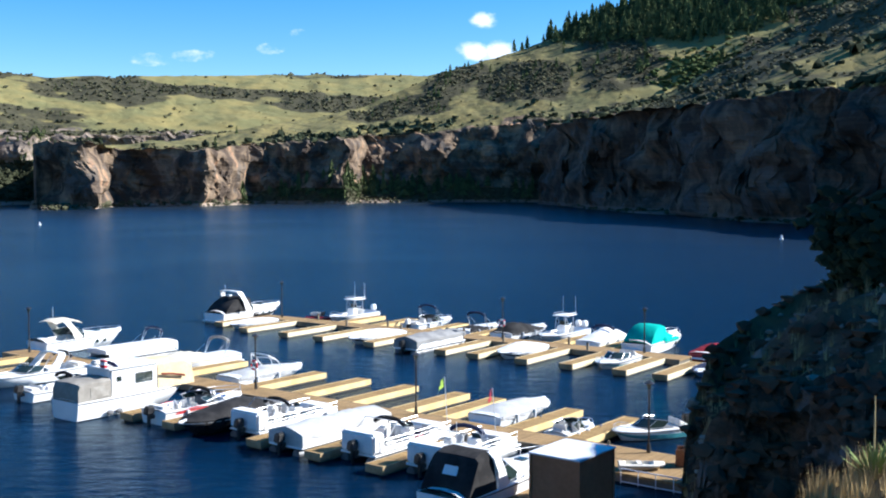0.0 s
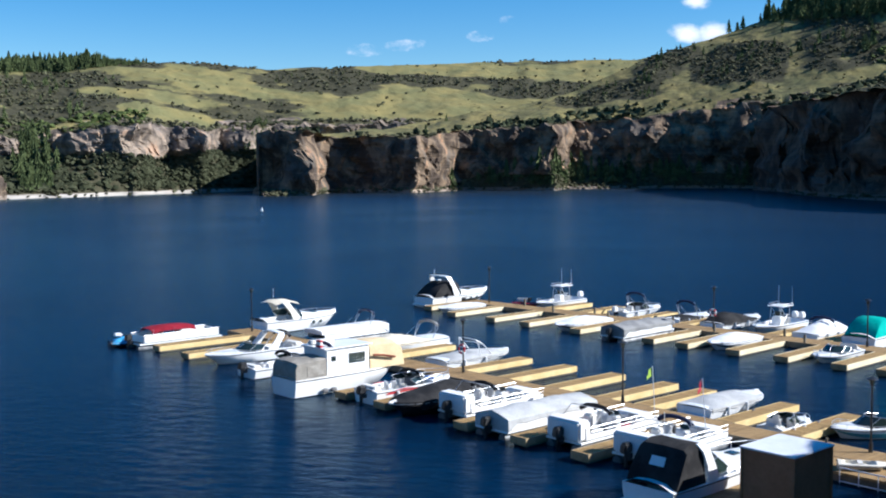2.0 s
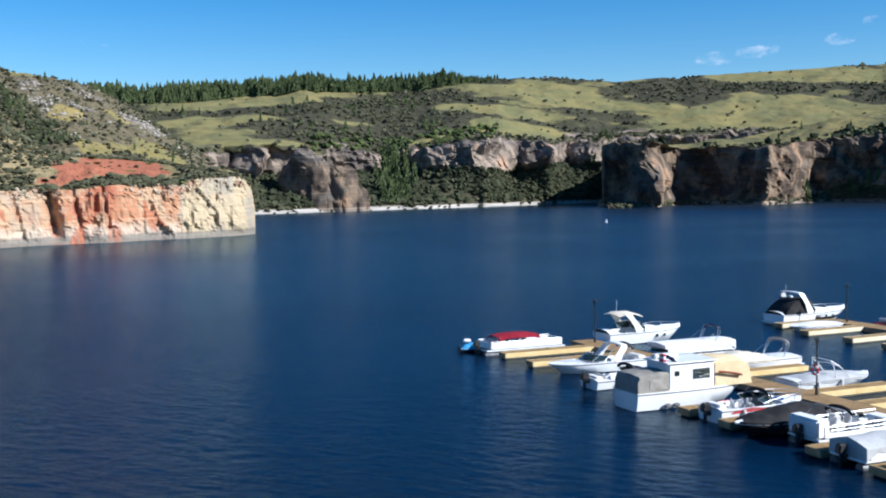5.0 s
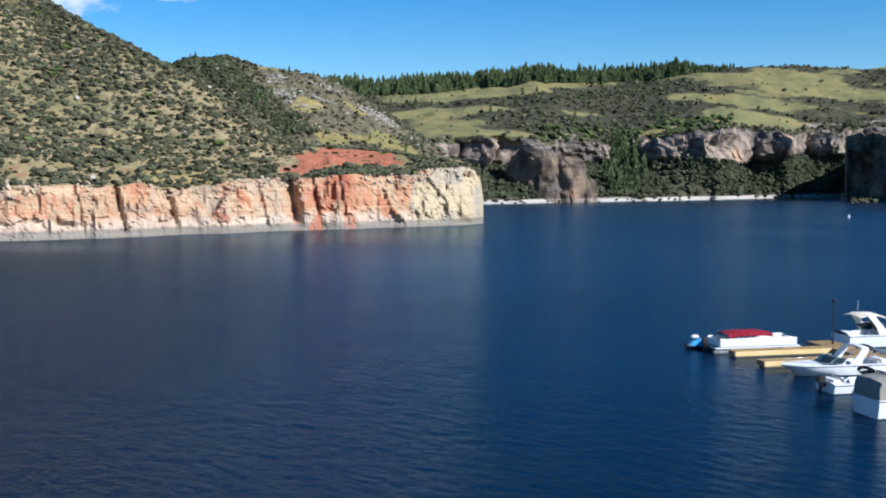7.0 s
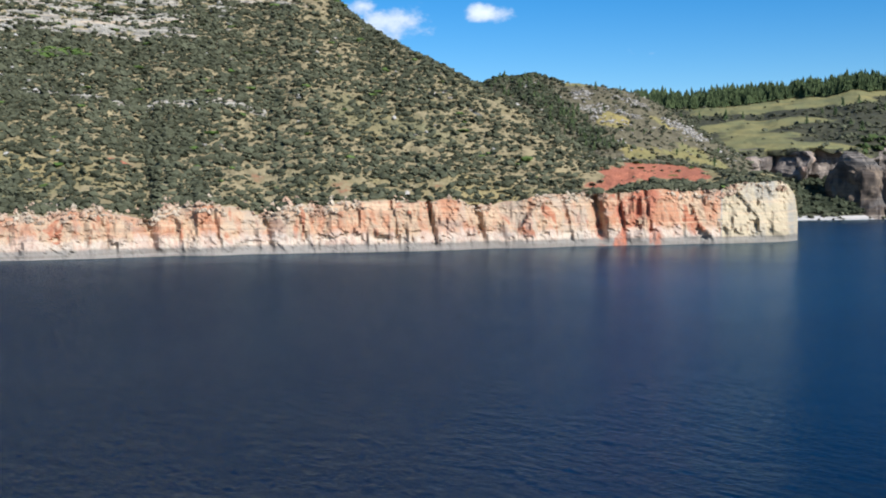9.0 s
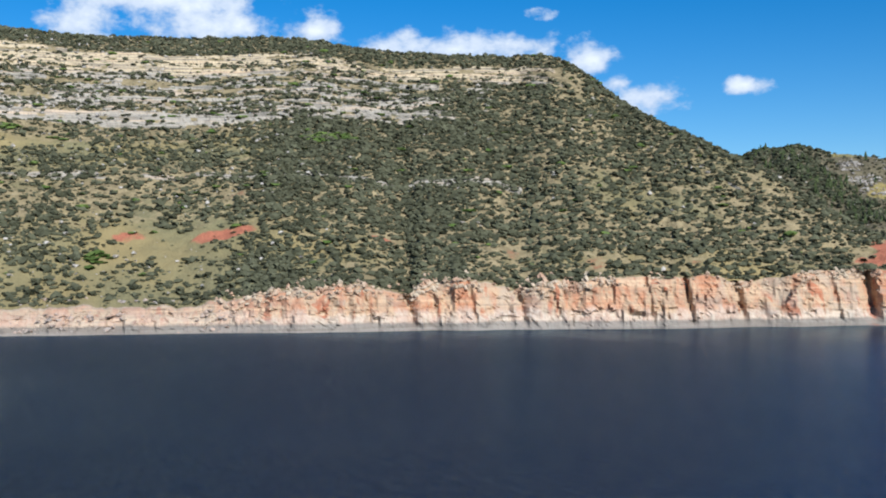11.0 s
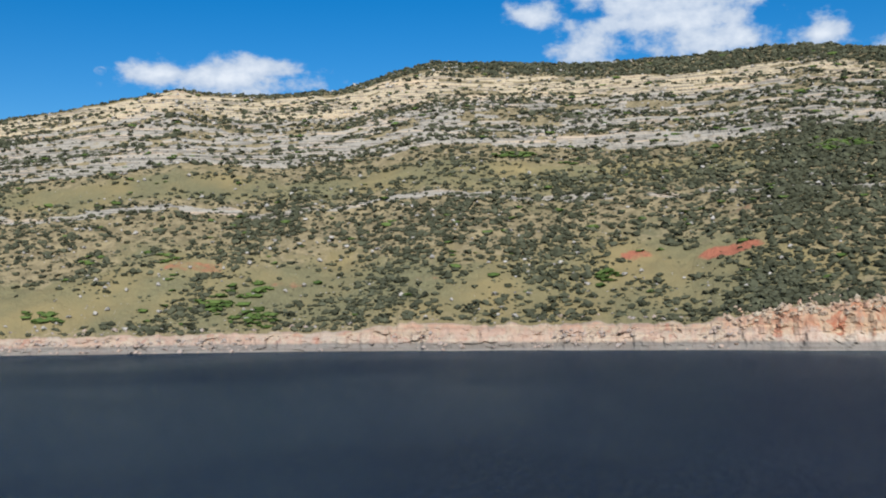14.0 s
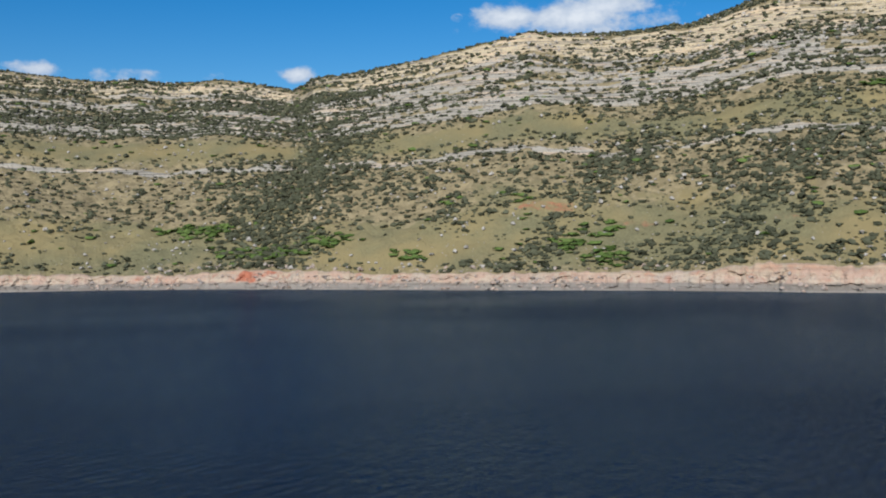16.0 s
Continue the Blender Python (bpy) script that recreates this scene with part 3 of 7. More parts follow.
# bare red and tan earth, and lush green hollows: azimuth, slope fraction, half width, half height, strength
EARTH = [(81.8, 0.157, 1.9, 0.017, 1.0), (86.4, 0.158, 1.1, 0.013, 0.9), (80.9, 0.262, 1.0, 0.016, 0.6), (73.3, 0.142, 0.9, 0.016, 0.9),
         (109.0, 0.178, 1.8, 0.018, 0.7), (104.6, 0.132, 1.7, 0.013, 0.65), (97.5, 0.10, 1.0, 0.012, 0.6), (62.0, 0.06, 1.0, 0.03, 0.7), (57.0, 0.08, 0.7, 0.02, 0.6), (66.5, 0.1, 0.6, 0.03, 0.6)]
LUSH = [(106.8, 0.114, 1.5, 0.03), (106.0, 0.03, 1.3, 0.02), (108.1, 0.072, 1.2, 0.02), (114.3, 0.238, 0.8, 0.012), (87.6, 0.104, 0.7, 0.012), (92.5, 0.5, 1.2, 0.012), (76.0, 0.47, 1.5, 0.02), (110.5, 0.2, 0.8, 0.012), (124.5, 0.06, 2.6, 0.025), (127.0, 0.14, 1.8, 0.025), (121.0, 0.1, 1.4, 0.02), (116.5, 0.05, 1.0, 0.02)]


def spotted(P, u, az, spots, seed):
    """Sum of soft uneven spots laid out on the slope."""
    out = np.zeros(len(P))
    n = (fractal(P * (0.09, 0.09, 0.16), 3, seed) - 0.5) * 2.2
    for row in spots:
        d = ((az - row[0]) / row[2]) ** 2 + ((u - row[1]) / row[3]) ** 2
        out = np.maximum(out, np.clip(1.35 - d + n, 0, 1) * (row[4] if len(row) > 4 else 1.0))
    return out


def west_paint(P, kind, u, az, zone):
    slope = kind == 3
    lone, meadow, grey, cream, cap = beds(az)
    band = np.exp(-((u - meadow) / 0.05) ** 2) * 0.85 + np.exp(-((u - 0.09) / 0.1) ** 2) * 0.8
    green = band * np.clip((az - 66) / 14, 0.25, 1) + (fractal(P * 0.03, 4, 21) - 0.5) * 1.2 - 0.1 * np.clip((82 - az) / 8, 0, 1) + 0.32 * np.clip((68 - az) / 8, 0, 1)
    zone[:, 1] = np.where(slope, np.clip(green + 0.15, 0, 1), 0)
    edge = 2.6 * (fractal(P * 0.06, 3, 24) - 0.5) + 2.0 * (fractal(P * 0.3, 2, 26) - 0.5)
    inside = np.minimum(np.minimum((49.4 + edge - 2.6 * (u - 0.4) - az) / 1.1, (az - 42.8 - edge * 0.4) / 0.8), (u - 0.14 - 0.07 * edge) * 7)
    tip = np.where(slope & (u < 0.985), np.clip(inside, 0, 1), 0)
    zone[:, 2] = np.maximum(np.where(slope, spotted(P, u, az, EARTH, 28) * 0.72, 0), tip)
    wall = np.where(az < 42.4 + 1.6 * (fractal(P * 0.12, 2, 29) - 0.5), 0.84 + 0.6 * (fractal(P * (0.12, 0.12, 0.05), 3, 32) - 0.5), 0.17 * np.clip((az - 76) / 8, 0, 1))
    zone[:, 3] = np.where(slope, 0.5 + 0.5 * np.clip((u - cream) * 25, 0, 1), np.where(kind == 2, wall, 0))
    red_wall = np.exp(-((az - 47.2) / 2.3) ** 4) * 0.85 + 0.45 * np.exp(-((az - 56) / 1.5) ** 2) + 0.35 * np.exp(-((az - 62.5) / 1.5) ** 2)
    stain = red_wall * np.clip((fractal(P * (0.16, 0.16, 0.045), 3, 27) - 0.36) * 6, 0, 1)
    zone[:, 2] = np.where(kind == 2, np.where(az < 70, stain * 0.75, 0.46 * (np.clip((fractal(P * (0.06, 0.06, 0.1), 3, 30) - 0.42) * 4, 0, 1) + np.clip(fractal(P * (0.15, 0.15, 0.2), 3, 31) * 2.2 - 0.55, 0, 1) * (0.75 * np.exp(-((az - 124.3) / 2.4) ** 4) + 0.55 * np.exp(-((az - 98.2) / 1.4) ** 2))) * np.clip((u - 0.2) * 4, 0, 1)), zone[:, 2])


west = Land("hill_west", WEST, 0.14, M_WEST,
            "steep sagebrush hillside with red and cream shore cliff", slope=np.concatenate([np.linspace(0, 0.5, 70), np.linspace(0.5, 0.985, 140)[1:], np.linspace(0.985, 1, 4)[1:]]), cliff=24, seed=2, block=(3.6, 7.5), rough=0.68, crag=1.5, least=0.85,
            terrace=west_ledges, paint=west_paint, crest=lambda az: np.interp(az, (72, 86), (0.35, 0.9)), even=0.25, bulk=4.0)

# far shore: azimuth, shore, cliff foot distance and height, cliff top, ridge
FAR = [(62, 665, 710, 21, 33, 1150, 106), (50, 665, 710, 21, 33, 1150, 107), (44, 665, 710, 21, 34, 1150, 106),
       (39, 665, 710, 21, 38, 1150, 111), (36, 697, 742, 22, 37, 1150, 118), (34, 711, 756, 23, 37, 1150, 114),
       (32, 694, 739, 24, 35, 1150, 116), (30, 717, 762, 25, 39, 1150, 118), (28, 741, 786, 26, 46, 1150, 121),
       (26, 767, 812, 23, 48, 1150, 123), (23, 810, 855, 28, 45, 1150, 124), (20, 857, 917, 30, 53, 1150, 119),
       (8, 857, 917, 31, 52, 1250, 136), (-8, 857, 917, 31, 52, 1250, 138)]


# the shore lies nearer than the sections say: draw them in along their lines of sight
FAR_FOOT = [(62, 640), (43, 640), (41, 626), (40.3, 652), (38.8, 640), (38.2, 662), (36, 655), (32.4, 690), (30.6, 716), (28.4, 700), (26.7, 694), (25.2, 762), (23.4, 742), (22.3, 802), (20.6, 786), (19.8, 830), (-8, 850)]
FAR_SHORE = [(-8, 800), (20, 795), (24.8, 722), (29.8, 656), (33, 627), (38.5, 581), (62, 570)]


def drawn_in(a, rf, rb, zb, zt, rr, zr):
    k = float(np.interp(a, [q[0] for q in FAR_SHORE], [q[1] for q in FAR_SHORE])) / rf
    return (a, rf * k, rb * k, 15 + (zb - 15) * k, 15 + (zt - 15) * k, rr * k, 15 + (zr - 15) * k)


def brush(P):
    """Where dark brush covers the grass, -1..1."""
    right = np.clip((P[:, 0] + 420) / 160, 0, 1)
    far_off = np.hypot(P[:, 0], P[:, 1])
    rise, side = np.degrees(np.arctan2(P[:, 2] - 15, far_off)), np.degrees(np.arctan2(-P[:, 0], P[:, 1]))
    belt = np.exp(-((rise - 3.75) / 0.55) ** 2) * np.clip((side - 24) / 3, 0, 1) * np.clip((42 - side) / 3, 0, 1)
    return (fractal(P * (0.010, 0.010, 0.03), 5, 61) - 0.518 - 0.07 * right + 0.1 * belt) * 9


def far_paint(P, kind, u, az, zone):
    green = np.clip(0.5 - brush(P), 0, 1)
    green = np.where(u < 0.06, green * 0.4, green)
    zone[:, 1] = np.where(kind == 3, green, np.where(kind == 4, 1, 0.0))
    broken = (kind == 3) & (u < 0.1) & (fractal(P * 0.06, 3, 63) > 0.55)
    zone[:, 0] = np.maximum(zone[:, 0], np.where(broken, 0.8, 0))


far = Land("hill_far", [drawn_in(*row) for row in FAR], 0.12, M_FAR, "grassy rolling hills above broken grey cliffs", slope=70, cliff=18, seed=31, rough=1.1, block=(11.0, 8.0), buttress=5, crest=0.8, jut=FAR_FOOT, alcove=34, crag=6.0, turf=0.5,
           paint=far_paint, back=((60, -2), (400, -20), (2500, -60)))


def head_brush(P, u, az):
    """Dark sage patch, juniper rows and meadows of the headland slope, -1..1."""
    n = fractal(P * 0.02, 4, 64) - 0.5
    patch = 1.6 - (((az + 4.2) / 2.3) ** 4 + ((u - 0.5 - 0.045 * (az + 4.2)) / 0.24) ** 4) * 1.2 + n * 2.5
    rows = 1.2 - np.abs((az - 1.2) / 3.4) ** 4 - ((u - 0.68) / 0.28) ** 2 * 1.2 + n * 7
    brow = 0.7 - u / 0.06 + n * 3
    wild = np.clip((-6.8 - az) / 2, 0, 1) * (0.0 + n * 7)
    wild = wild + np.where(np.hypot(P[:, 0], P[:, 1]) < 654, np.clip((-11 - az) / 4, 0, 1) * 0.55, 0)
    return np.clip(np.maximum(np.maximum(patch, rows), np.maximum(brow, wild)), -1, 1)


def head_paint(P, kind, u, az, zone):
    zone[:, 1] = np.where(kind == 3, np.clip(0.55 - head_brush(P, u, az) * 0.9, 0, 1), np.where(kind == 4, 1, 0.0))
    broken = (kind == 3) & (u < 0.07) & (fractal(P * 0.06, 3, 63) > 0.58)
    zone[:, 0] = np.maximum(zone[:, 0], np.where(broken, 0.8, 0))


# grass openings on the hill behind the point: azimuth, slope fraction, half width, half height
GLADES = [(46.4, 0.34, 1.3, 0.10), (43.6, 0.45, 1.6, 0.14), (47.9, 0.62, 0.8, 0.06), (45.2, 0.75, 0.9, 0.05), (50.0, 0.98, 1.0, 0.03)]
# rows of broken ledges there
SCREES = [(52.4, 0.84, 0.7, 0.03), (49.5, 0.84, 0.6, 0.06), (48.1, 0.6, 1.1, 0.022), (48.8, 0.7, 0.8, 0.06), (44.3, 0.78, 1.1, 0.1), (46.9, 0.84, 1.2, 0.03), (47.2, 0.7, 0.9, 0.03)]


def dark_belt(u, az):
    """The wooded gully that climbs the hill behind the point."""
    return np.clip(1.5 - np.abs(az - 49.2 - 8.5 * (u - 0.45)) / 1.0, 0, 1) * (u > 0.3)


def brushy_paint(P, kind, u, az, zone):
    zone[:, 1] = np.where(kind == 3, np.clip(0.1 + spotted(P, u, az, GLADES, 53) + 0.8 * (fractal(P * 0.04, 3, 54) - 0.5), 0, 1), 0)
    zone[:, 0] = np.maximum(zone[:, 0], np.where(kind == 3, spotted(P, u, az, SCREES, 55) * 0.4, 0))
    zone[:, 3] = np.where(kind == 3, 0.5 + 0.3 * fractal(P * 0.1, 2, 57), 0)


mid = Land("hill_behind_point", [(a, 420, 440, 10, 14, 620, 15 + 620 * math.tan(radians(e))) for a, e in [(64, 5.6), (56, 5.7), (54.8, 5.75), (53.9, 6.0), (51.9, 6.0), (50.4, 5.6), (48.7, 5.55), (47.5, 5.2), (46.1, 4.65), (44.6, 3.85), (43.2, 2.95), (42.2, 2.2), (41, 1.4)]],
           0.14, M_MID, "brushy grey-green hill behind the red point", slope=50, cliff=4, seed=51,
           paint=brushy_paint)
# headland: azimuth, elevation angle of the brow, ridge's distance and height
HEAD = [(20.3, 1.9, 690, 31), (19.3, 2.15, 702, 35), (18.2, 2.1, 715, 38), (16.6, 1.7, 740, 39), (14, 1.66, 775, 43), (11.2, 1.76, 825, 52),
        (9.2, 1.95, 835, 58), (6.6, 2.12, 865, 65), (4, 2.4, 900, 77), (2, 2.48, 920, 93), (0.7, 2.55, 933, 103), (-2, 2.8, 960, 119), (-4, 3.05, 980, 132), (-6.4, 3.25, 1000, 147), (-9, 3.6, 1019, 167),
        (-12, 3.6, 1038, 189), (-16, 3.6, 1062, 214), (-30, 3.6, 1100, 260)]
# its shore and the cliff's foot, which steps back twice: there the rock turns to the sun
HEAD_SHORE = [(-30, 796), (-5.2, 796), (0, 788), (9.4, 752), (10.3, 748), (11.6, 702), (12.5, 684), (14.4, 696), (16.9, 690), (17.9, 630), (19.2, 620), (20.3, 620)]
FOOT = [(20.3, 670), (19.2, 645), (17.9, 628), (16.9, 706), (14.6, 694), (12.5, 676), (11.4, 706), (10.3, 756), (7.5, 746), (5.0, 730), (4.2, 800), (0, 798), (-5, 788), (-30, 788)]


def headland(a, e, rr, zr):
    base = float(np.interp(a, [q[0] for q in FOOT[::-1]], [q[1] for q in FOOT[::-1]])) + 8
    shore = float(np.interp(a, [q[0] for q in HEAD_SHORE], [q[1] for q in HEAD_SHORE]))
    ridge = max(rr, base + 30)
    return (a, shore, base, 11.0 if -5 < a < 9.6 else 2.0, 15 + base * math.tan(radians(e)), ridge, 15 + (zr - 15) * ridge / rr)


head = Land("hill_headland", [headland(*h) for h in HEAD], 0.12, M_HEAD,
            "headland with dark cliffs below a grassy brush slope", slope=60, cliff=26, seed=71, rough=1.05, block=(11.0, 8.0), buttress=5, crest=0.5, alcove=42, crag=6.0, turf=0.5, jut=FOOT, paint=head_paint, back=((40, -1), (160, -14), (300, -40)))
RIGHT = [(-5.4, 718, 51.1, 740, 53), (-6.5, 656, 50.5, 700, 54), (-8, 578, 49.4, 677, 57), (-10, 522, 49.5, 669, 61), (-11.5, 497, 49.3, 662, 65),
         (-13, 466, 47.8, 658, 75), (-14, 443, 46.6, 656, 81), (-15.5, 415, 45.4, 653, 89), (-18, 403, 46.5, 648, 103), (-20.5, 398, 47.2, 643, 114),
         (-22.2, 383, 46.7, 640, 122), (-32, 300, 44, 600, 150), (-50, 180, 40, 500, 150)]
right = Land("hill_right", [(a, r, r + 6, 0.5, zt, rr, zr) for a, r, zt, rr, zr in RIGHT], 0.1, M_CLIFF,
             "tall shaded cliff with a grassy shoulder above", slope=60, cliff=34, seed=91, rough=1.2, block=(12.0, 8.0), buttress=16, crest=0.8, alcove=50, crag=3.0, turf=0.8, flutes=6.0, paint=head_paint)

# lake and its bed
tagged(new("water", mesh_of("water", [(-4600, -4600, 0), (4600, -4600, 0), (4600, 4600, 0), (-4600, 4600, 0)], [(0, 1, 2, 3)], M_WATER)), "dark blue lake with small ripples", "lake", kind="structure")
tagged(new("ground", mesh_of("ground", [(-4900, -4900, -5), (4900, -4900, -5), (4900, 4900, -5), (-4900, 4900, -5)], [(0, 1, 2, 3)], M_FAR)), "silty lake bed", "ground", kind="structure")

# near bluff on the lookout's own side, and the unseen slope behind it, added to keep it in shade
BLUFF = [(-12.2, 30, -2.0, 34, -1.0), (-12.5, 30, 3.0, 37, 4.5), (-12.9, 30, 5.6, 38, 7.0), (-13.5, 30, 7.0, 38.5, 8.0), (-13.9, 30, 8.2, 39, 9.1), (-14.9, 30, 8.8, 41, 9.35), (-16.2, 30, 9.3, 43, 9.85),
         # from -30 on out of view: heights set by the shadow on bluff and shed
         (-17.9, 30, 9.7, 45, 10.45), (-19.8, 29, 9.8, 46, 11.1), (-22.3, 28, 10.2, 47, 11.6), (-26, 26, 10.0, 48, 10.9), (-30, 24, 10.2, 60, 18.3), (-34, 22, 11, 63, 20), (-36, 21, 11, 62, 24), (-38, 20, 11, 61, 29), (-42, 19, 11, 60, 34), (-46, 18, 11.5, 58, 37),
         (-52, 16, 12, 58, 41), (-58, 14, 12, 58, 33), (-62, 13, 12, 58, 26), (-66, 12, 12.3, 60, 22), (-70, 11, 12.4, 62, 21), (-75, 10, 12.5, 64, 17), (-96, 8.5, 12.5, 68, 16), (-110, 8, 12.5, 70, 18), (-150, 8, 12.5, 76, 14), (-188, 9, 12, 90, 14)]


def near_paint(P, kind, u, az, zone):
    zone[:, 1] = np.where(kind == 3, np.clip(fractal(P * 0.4, 3, 111), 0, 1), 0)
    zone[:, 0] = np.maximum(zone[:, 0], np.where((kind == 3) & (fractal(P * 0.7, 3, 113) > 0.56), 0.8, 0))


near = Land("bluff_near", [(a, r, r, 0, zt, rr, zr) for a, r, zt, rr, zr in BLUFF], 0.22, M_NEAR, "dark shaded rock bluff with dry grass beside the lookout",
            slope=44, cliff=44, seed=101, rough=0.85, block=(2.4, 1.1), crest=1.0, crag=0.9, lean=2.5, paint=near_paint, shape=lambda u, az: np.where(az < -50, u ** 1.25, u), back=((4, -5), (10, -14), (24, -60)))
LEDGE = [(-18.2, 14.5, 9.4, 16.5, 9.6), (-19.1, 14.5, 10.2, 17, 10.3), (-20.7, 14.5, 10.5, 17, 10.5), (-22.5, 14, 10.8, 17, 10.85), (-25, 13.8, 10.9, 17, 10.9)]
ledge = Land("ledge_near", [(a, r, r, 0, zt, rr, zr) for a, r, zt, rr, zr in LEDGE], 0.12, M_NEAR, "sunlit ledge with dry grass below the lookout",
             slope=8, cliff=26, seed=121, rough=0.12, block=1.0, lean=1.0, paint=near_paint, back=((1, -0.6), (4, -6)))
# the rocky knoll under the lookout: rings of uneven ground that fall away to the lake bed
KNOLL = [(0.0, 13.3), (0.6, 13.3), (1.4, 13.28), (2.3, 13.2), (3.1, 13.05), (3.8, 12.7), (4.3, 11.9), (4.7, 10.6), (5.1, 9.0), (5.5, 7.2), (5.9, 5.2), (6.4, 3.0), (6.9, 0.8), (7.4, -1.6), (7.9, -4.9)]
turn = np.radians(np.arange(0, 360, 5.0))
rr_, zz_ = np.array(KNOLL).T
K = np.stack([np.cos(turn)[:, None] * rr_, np.sin(turn)[:, None] * rr_, np.broadcast_to(zz_, (len(turn), len(rr_)))], -1).reshape(-1, 3)
grow = np.clip((np.linalg.norm(K[:, :2], axis=1) - 1.0) / 4.0, 0, 1)
K[:, :2] *= (1 + grow * ((fractal(K * 0.45, 4, 171) - 0.5) * 0.5 + (blocks(K * 0.9, 172) - 0.5) * 0.12))[:, None]
K[:, 2] += (fractal(K * 0.9, 3, 173) - 0.5) * (0.1 + 0.9 * grow)
ring_n, row_n = len(turn), len(rr_)
quads = [(i * row_n + j, i * row_n + j + 1, (i + 1) % ring_n * row_n + j + 1, (i + 1) % ring_n * row_n + j) for i in range(ring_n) for j in range(row_n - 1)]
zone_k = np.zeros((len(K), 4))
zone_k[:, 0] = np.clip((fractal(K * 0.6, 3, 174) - 0.42) * 5 + grow * 0.6, 0, 1)
zone_k[:, 1] = fractal(K * 0.5, 3, 175)
tagged(new("lookout", mesh_of("lookout", K, quads, M_NEAR, smooth=False, zone=zone_k)), "rocky lookout knoll above the lake", "ground", kind="structure")


def sage(P, kind, u, az):
    patch = fractal(P * 0.035, 4, 21)
    lone, meadow, grey, cream, cap = beds(az)
    n = fractal(P * 0.02, 3, 77) - 0.5
    d = 0.25 + np.clip((patch - 0.36) * 4.5, 0, 1) * 0.6
    open_side = np.clip((az - 82.5 - 14 * n) / 3, 0, 1)
    # brushy gullies that run down the open side, the brushy flank and the meadows
    gully = np.exp(-((az - 109.4 + 12.3 * u + 6 * n) / 1.5) ** 2) * (u < 0.66) + np.exp(-((az - 101.3 + 20 * u + 6 * n) / 2.2) ** 2) * (u < 0.36) + 0.8 * np.exp(-((az - 92 + 8 * u + 9 * n) / 2.0) ** 2) * (u < 0.5) + 1.3 * np.exp(-((az - 126.4 + 13 * u + 6 * n) / 2.2) ** 2) * (u < 0.72)
    flank = 1.0 + 1.0 * np.exp(-((az - 79 + 3 * u + 5 * n) / 2.4) ** 2) + 0.8 * np.exp(-((az - 71.5 + 5 * n) / 2.6) ** 2)
    bare = (np.exp(-((u - meadow) / 0.032) ** 2) + np.exp(-((u - 0.09) / 0.075) ** 2)) * (0.35 + 0.65 * open_side)
    bare = 1 - np.clip(bare * 1.25 * np.clip((0.66 - patch) * 6, 0, 1), 0, 0.95)
    even = 0.55 + 0.35 * np.clip((patch - 0.36) * 4.5, 0, 1)
    d = np.where(open_side > 0.5, d * bare * 0.85 + 1.25 * gully, even * bare * flank * np.interp(az, (54, 60, 76, 84), (1.7, 2.5, 2.4, 1.2)) * np.where(u < 0.02, 2.0, 1))
    d = d * (1 - 0.85 * open_side * np.exp(-((u - meadow - 0.008) / 0.022) ** 2) * np.clip((0.7 - patch) * 6, 0, 1))
    rows = fractal(np.stack([az * 0.2, u * 42, u * 0], 1), 3, 78)
    beds_ = (u > np.where(az > 70, grey, cream)) & (az > 62.5)
    d = np.where(beds_, np.where(u < cap, np.clip((rows - 0.44) * 8, 0.14, 1) * np.where(u > cream, np.interp(az, (72, 80), (0.4, 0.7)), 1.35) * (1 + 0.9 * np.clip((az - 112) / 8, 0, 1)) * (1 + 0.9 * np.clip((80 - az) / 8, 0, 1)), 1.7), d)
    d = np.where(~beds_ & (u > 0.95), d * 1.5, d)
    d = np.where(az < 62, d * 0.85, d)
    d = d * (1 - 0.5 * np.clip((az - 126 + 8 * n) / 3, 0, 1) * (u < 0.5))
    tip = np.where((az < 49.0 - 2.6 * (u - 0.4)) & (az > 42.6) & (u < 0.97) & (u > 0.16), 0.04, 1) * np.where((az < 50) & (u < 0.14), 4.0, 1)
    red = 1 - 0.9 * np.clip(spotted(P, u, az, EARTH, 28) * 2, 0, 1)
    return np.where(kind == 3, d * tip * red, 0) * (az < 143) * (1 - 0.35 * west.bare)


spots = west.scatter(104000, sage, rng)
strew("sagebrush", spots - np.array([0, 0, 0.12]), 0.75 + 2.05 * rng.random(len(spots)) ** 2.2, BUSHES, M_BUSH, "grey-green sagebrush and juniper on the hillside", "bushes", rng, (0.55, 0.9))
spots = west.scatter(1150, lambda P, k, u, az: (k == 3) * (spotted(P, u, az, LUSH, 132) + 0.012), rng)
strew("green_shrubs", spots, rng.uniform(1.5, 4.0, len(spots)), BUSHES, M_SHRUB, "bright green shrubs in the hillside gullies", "bushes", rng, (0.3, 0.55))
M_STONE = material("pale_boulder", mottled((0.40, 0.36, 0.3), (0.29, 0.26, 0.22), 0.8), 0.95, spec=0.1)
M_SHORE = material("shore_rock", mottled((0.38, 0.28, 0.21), (0.27, 0.235, 0.2), 0.5), 0.95, spec=0.1)
STONES = []
for k in range(4):
    v, f = clump(rng, 1)
    STONES.append((v, f))
spots = west.scatter(9000, lambda P, k, u, az: (k == 3) * (0.7 + 0.6 * (u > 0.55)) * np.where(az > 76, 1.0, 0.18) * (az > 49.0) * np.clip((fractal(P * 0.05, 3, 133) - 0.38) * 5, 0.1, 1) * (az < 143.0), rng)
strew("hillside_boulders", spots, 0.35 + 1.7 * rng.random(len(spots)) ** 4, STONES, M_STONE, "pale boulders strewn on the hillside", "boulders", rng)

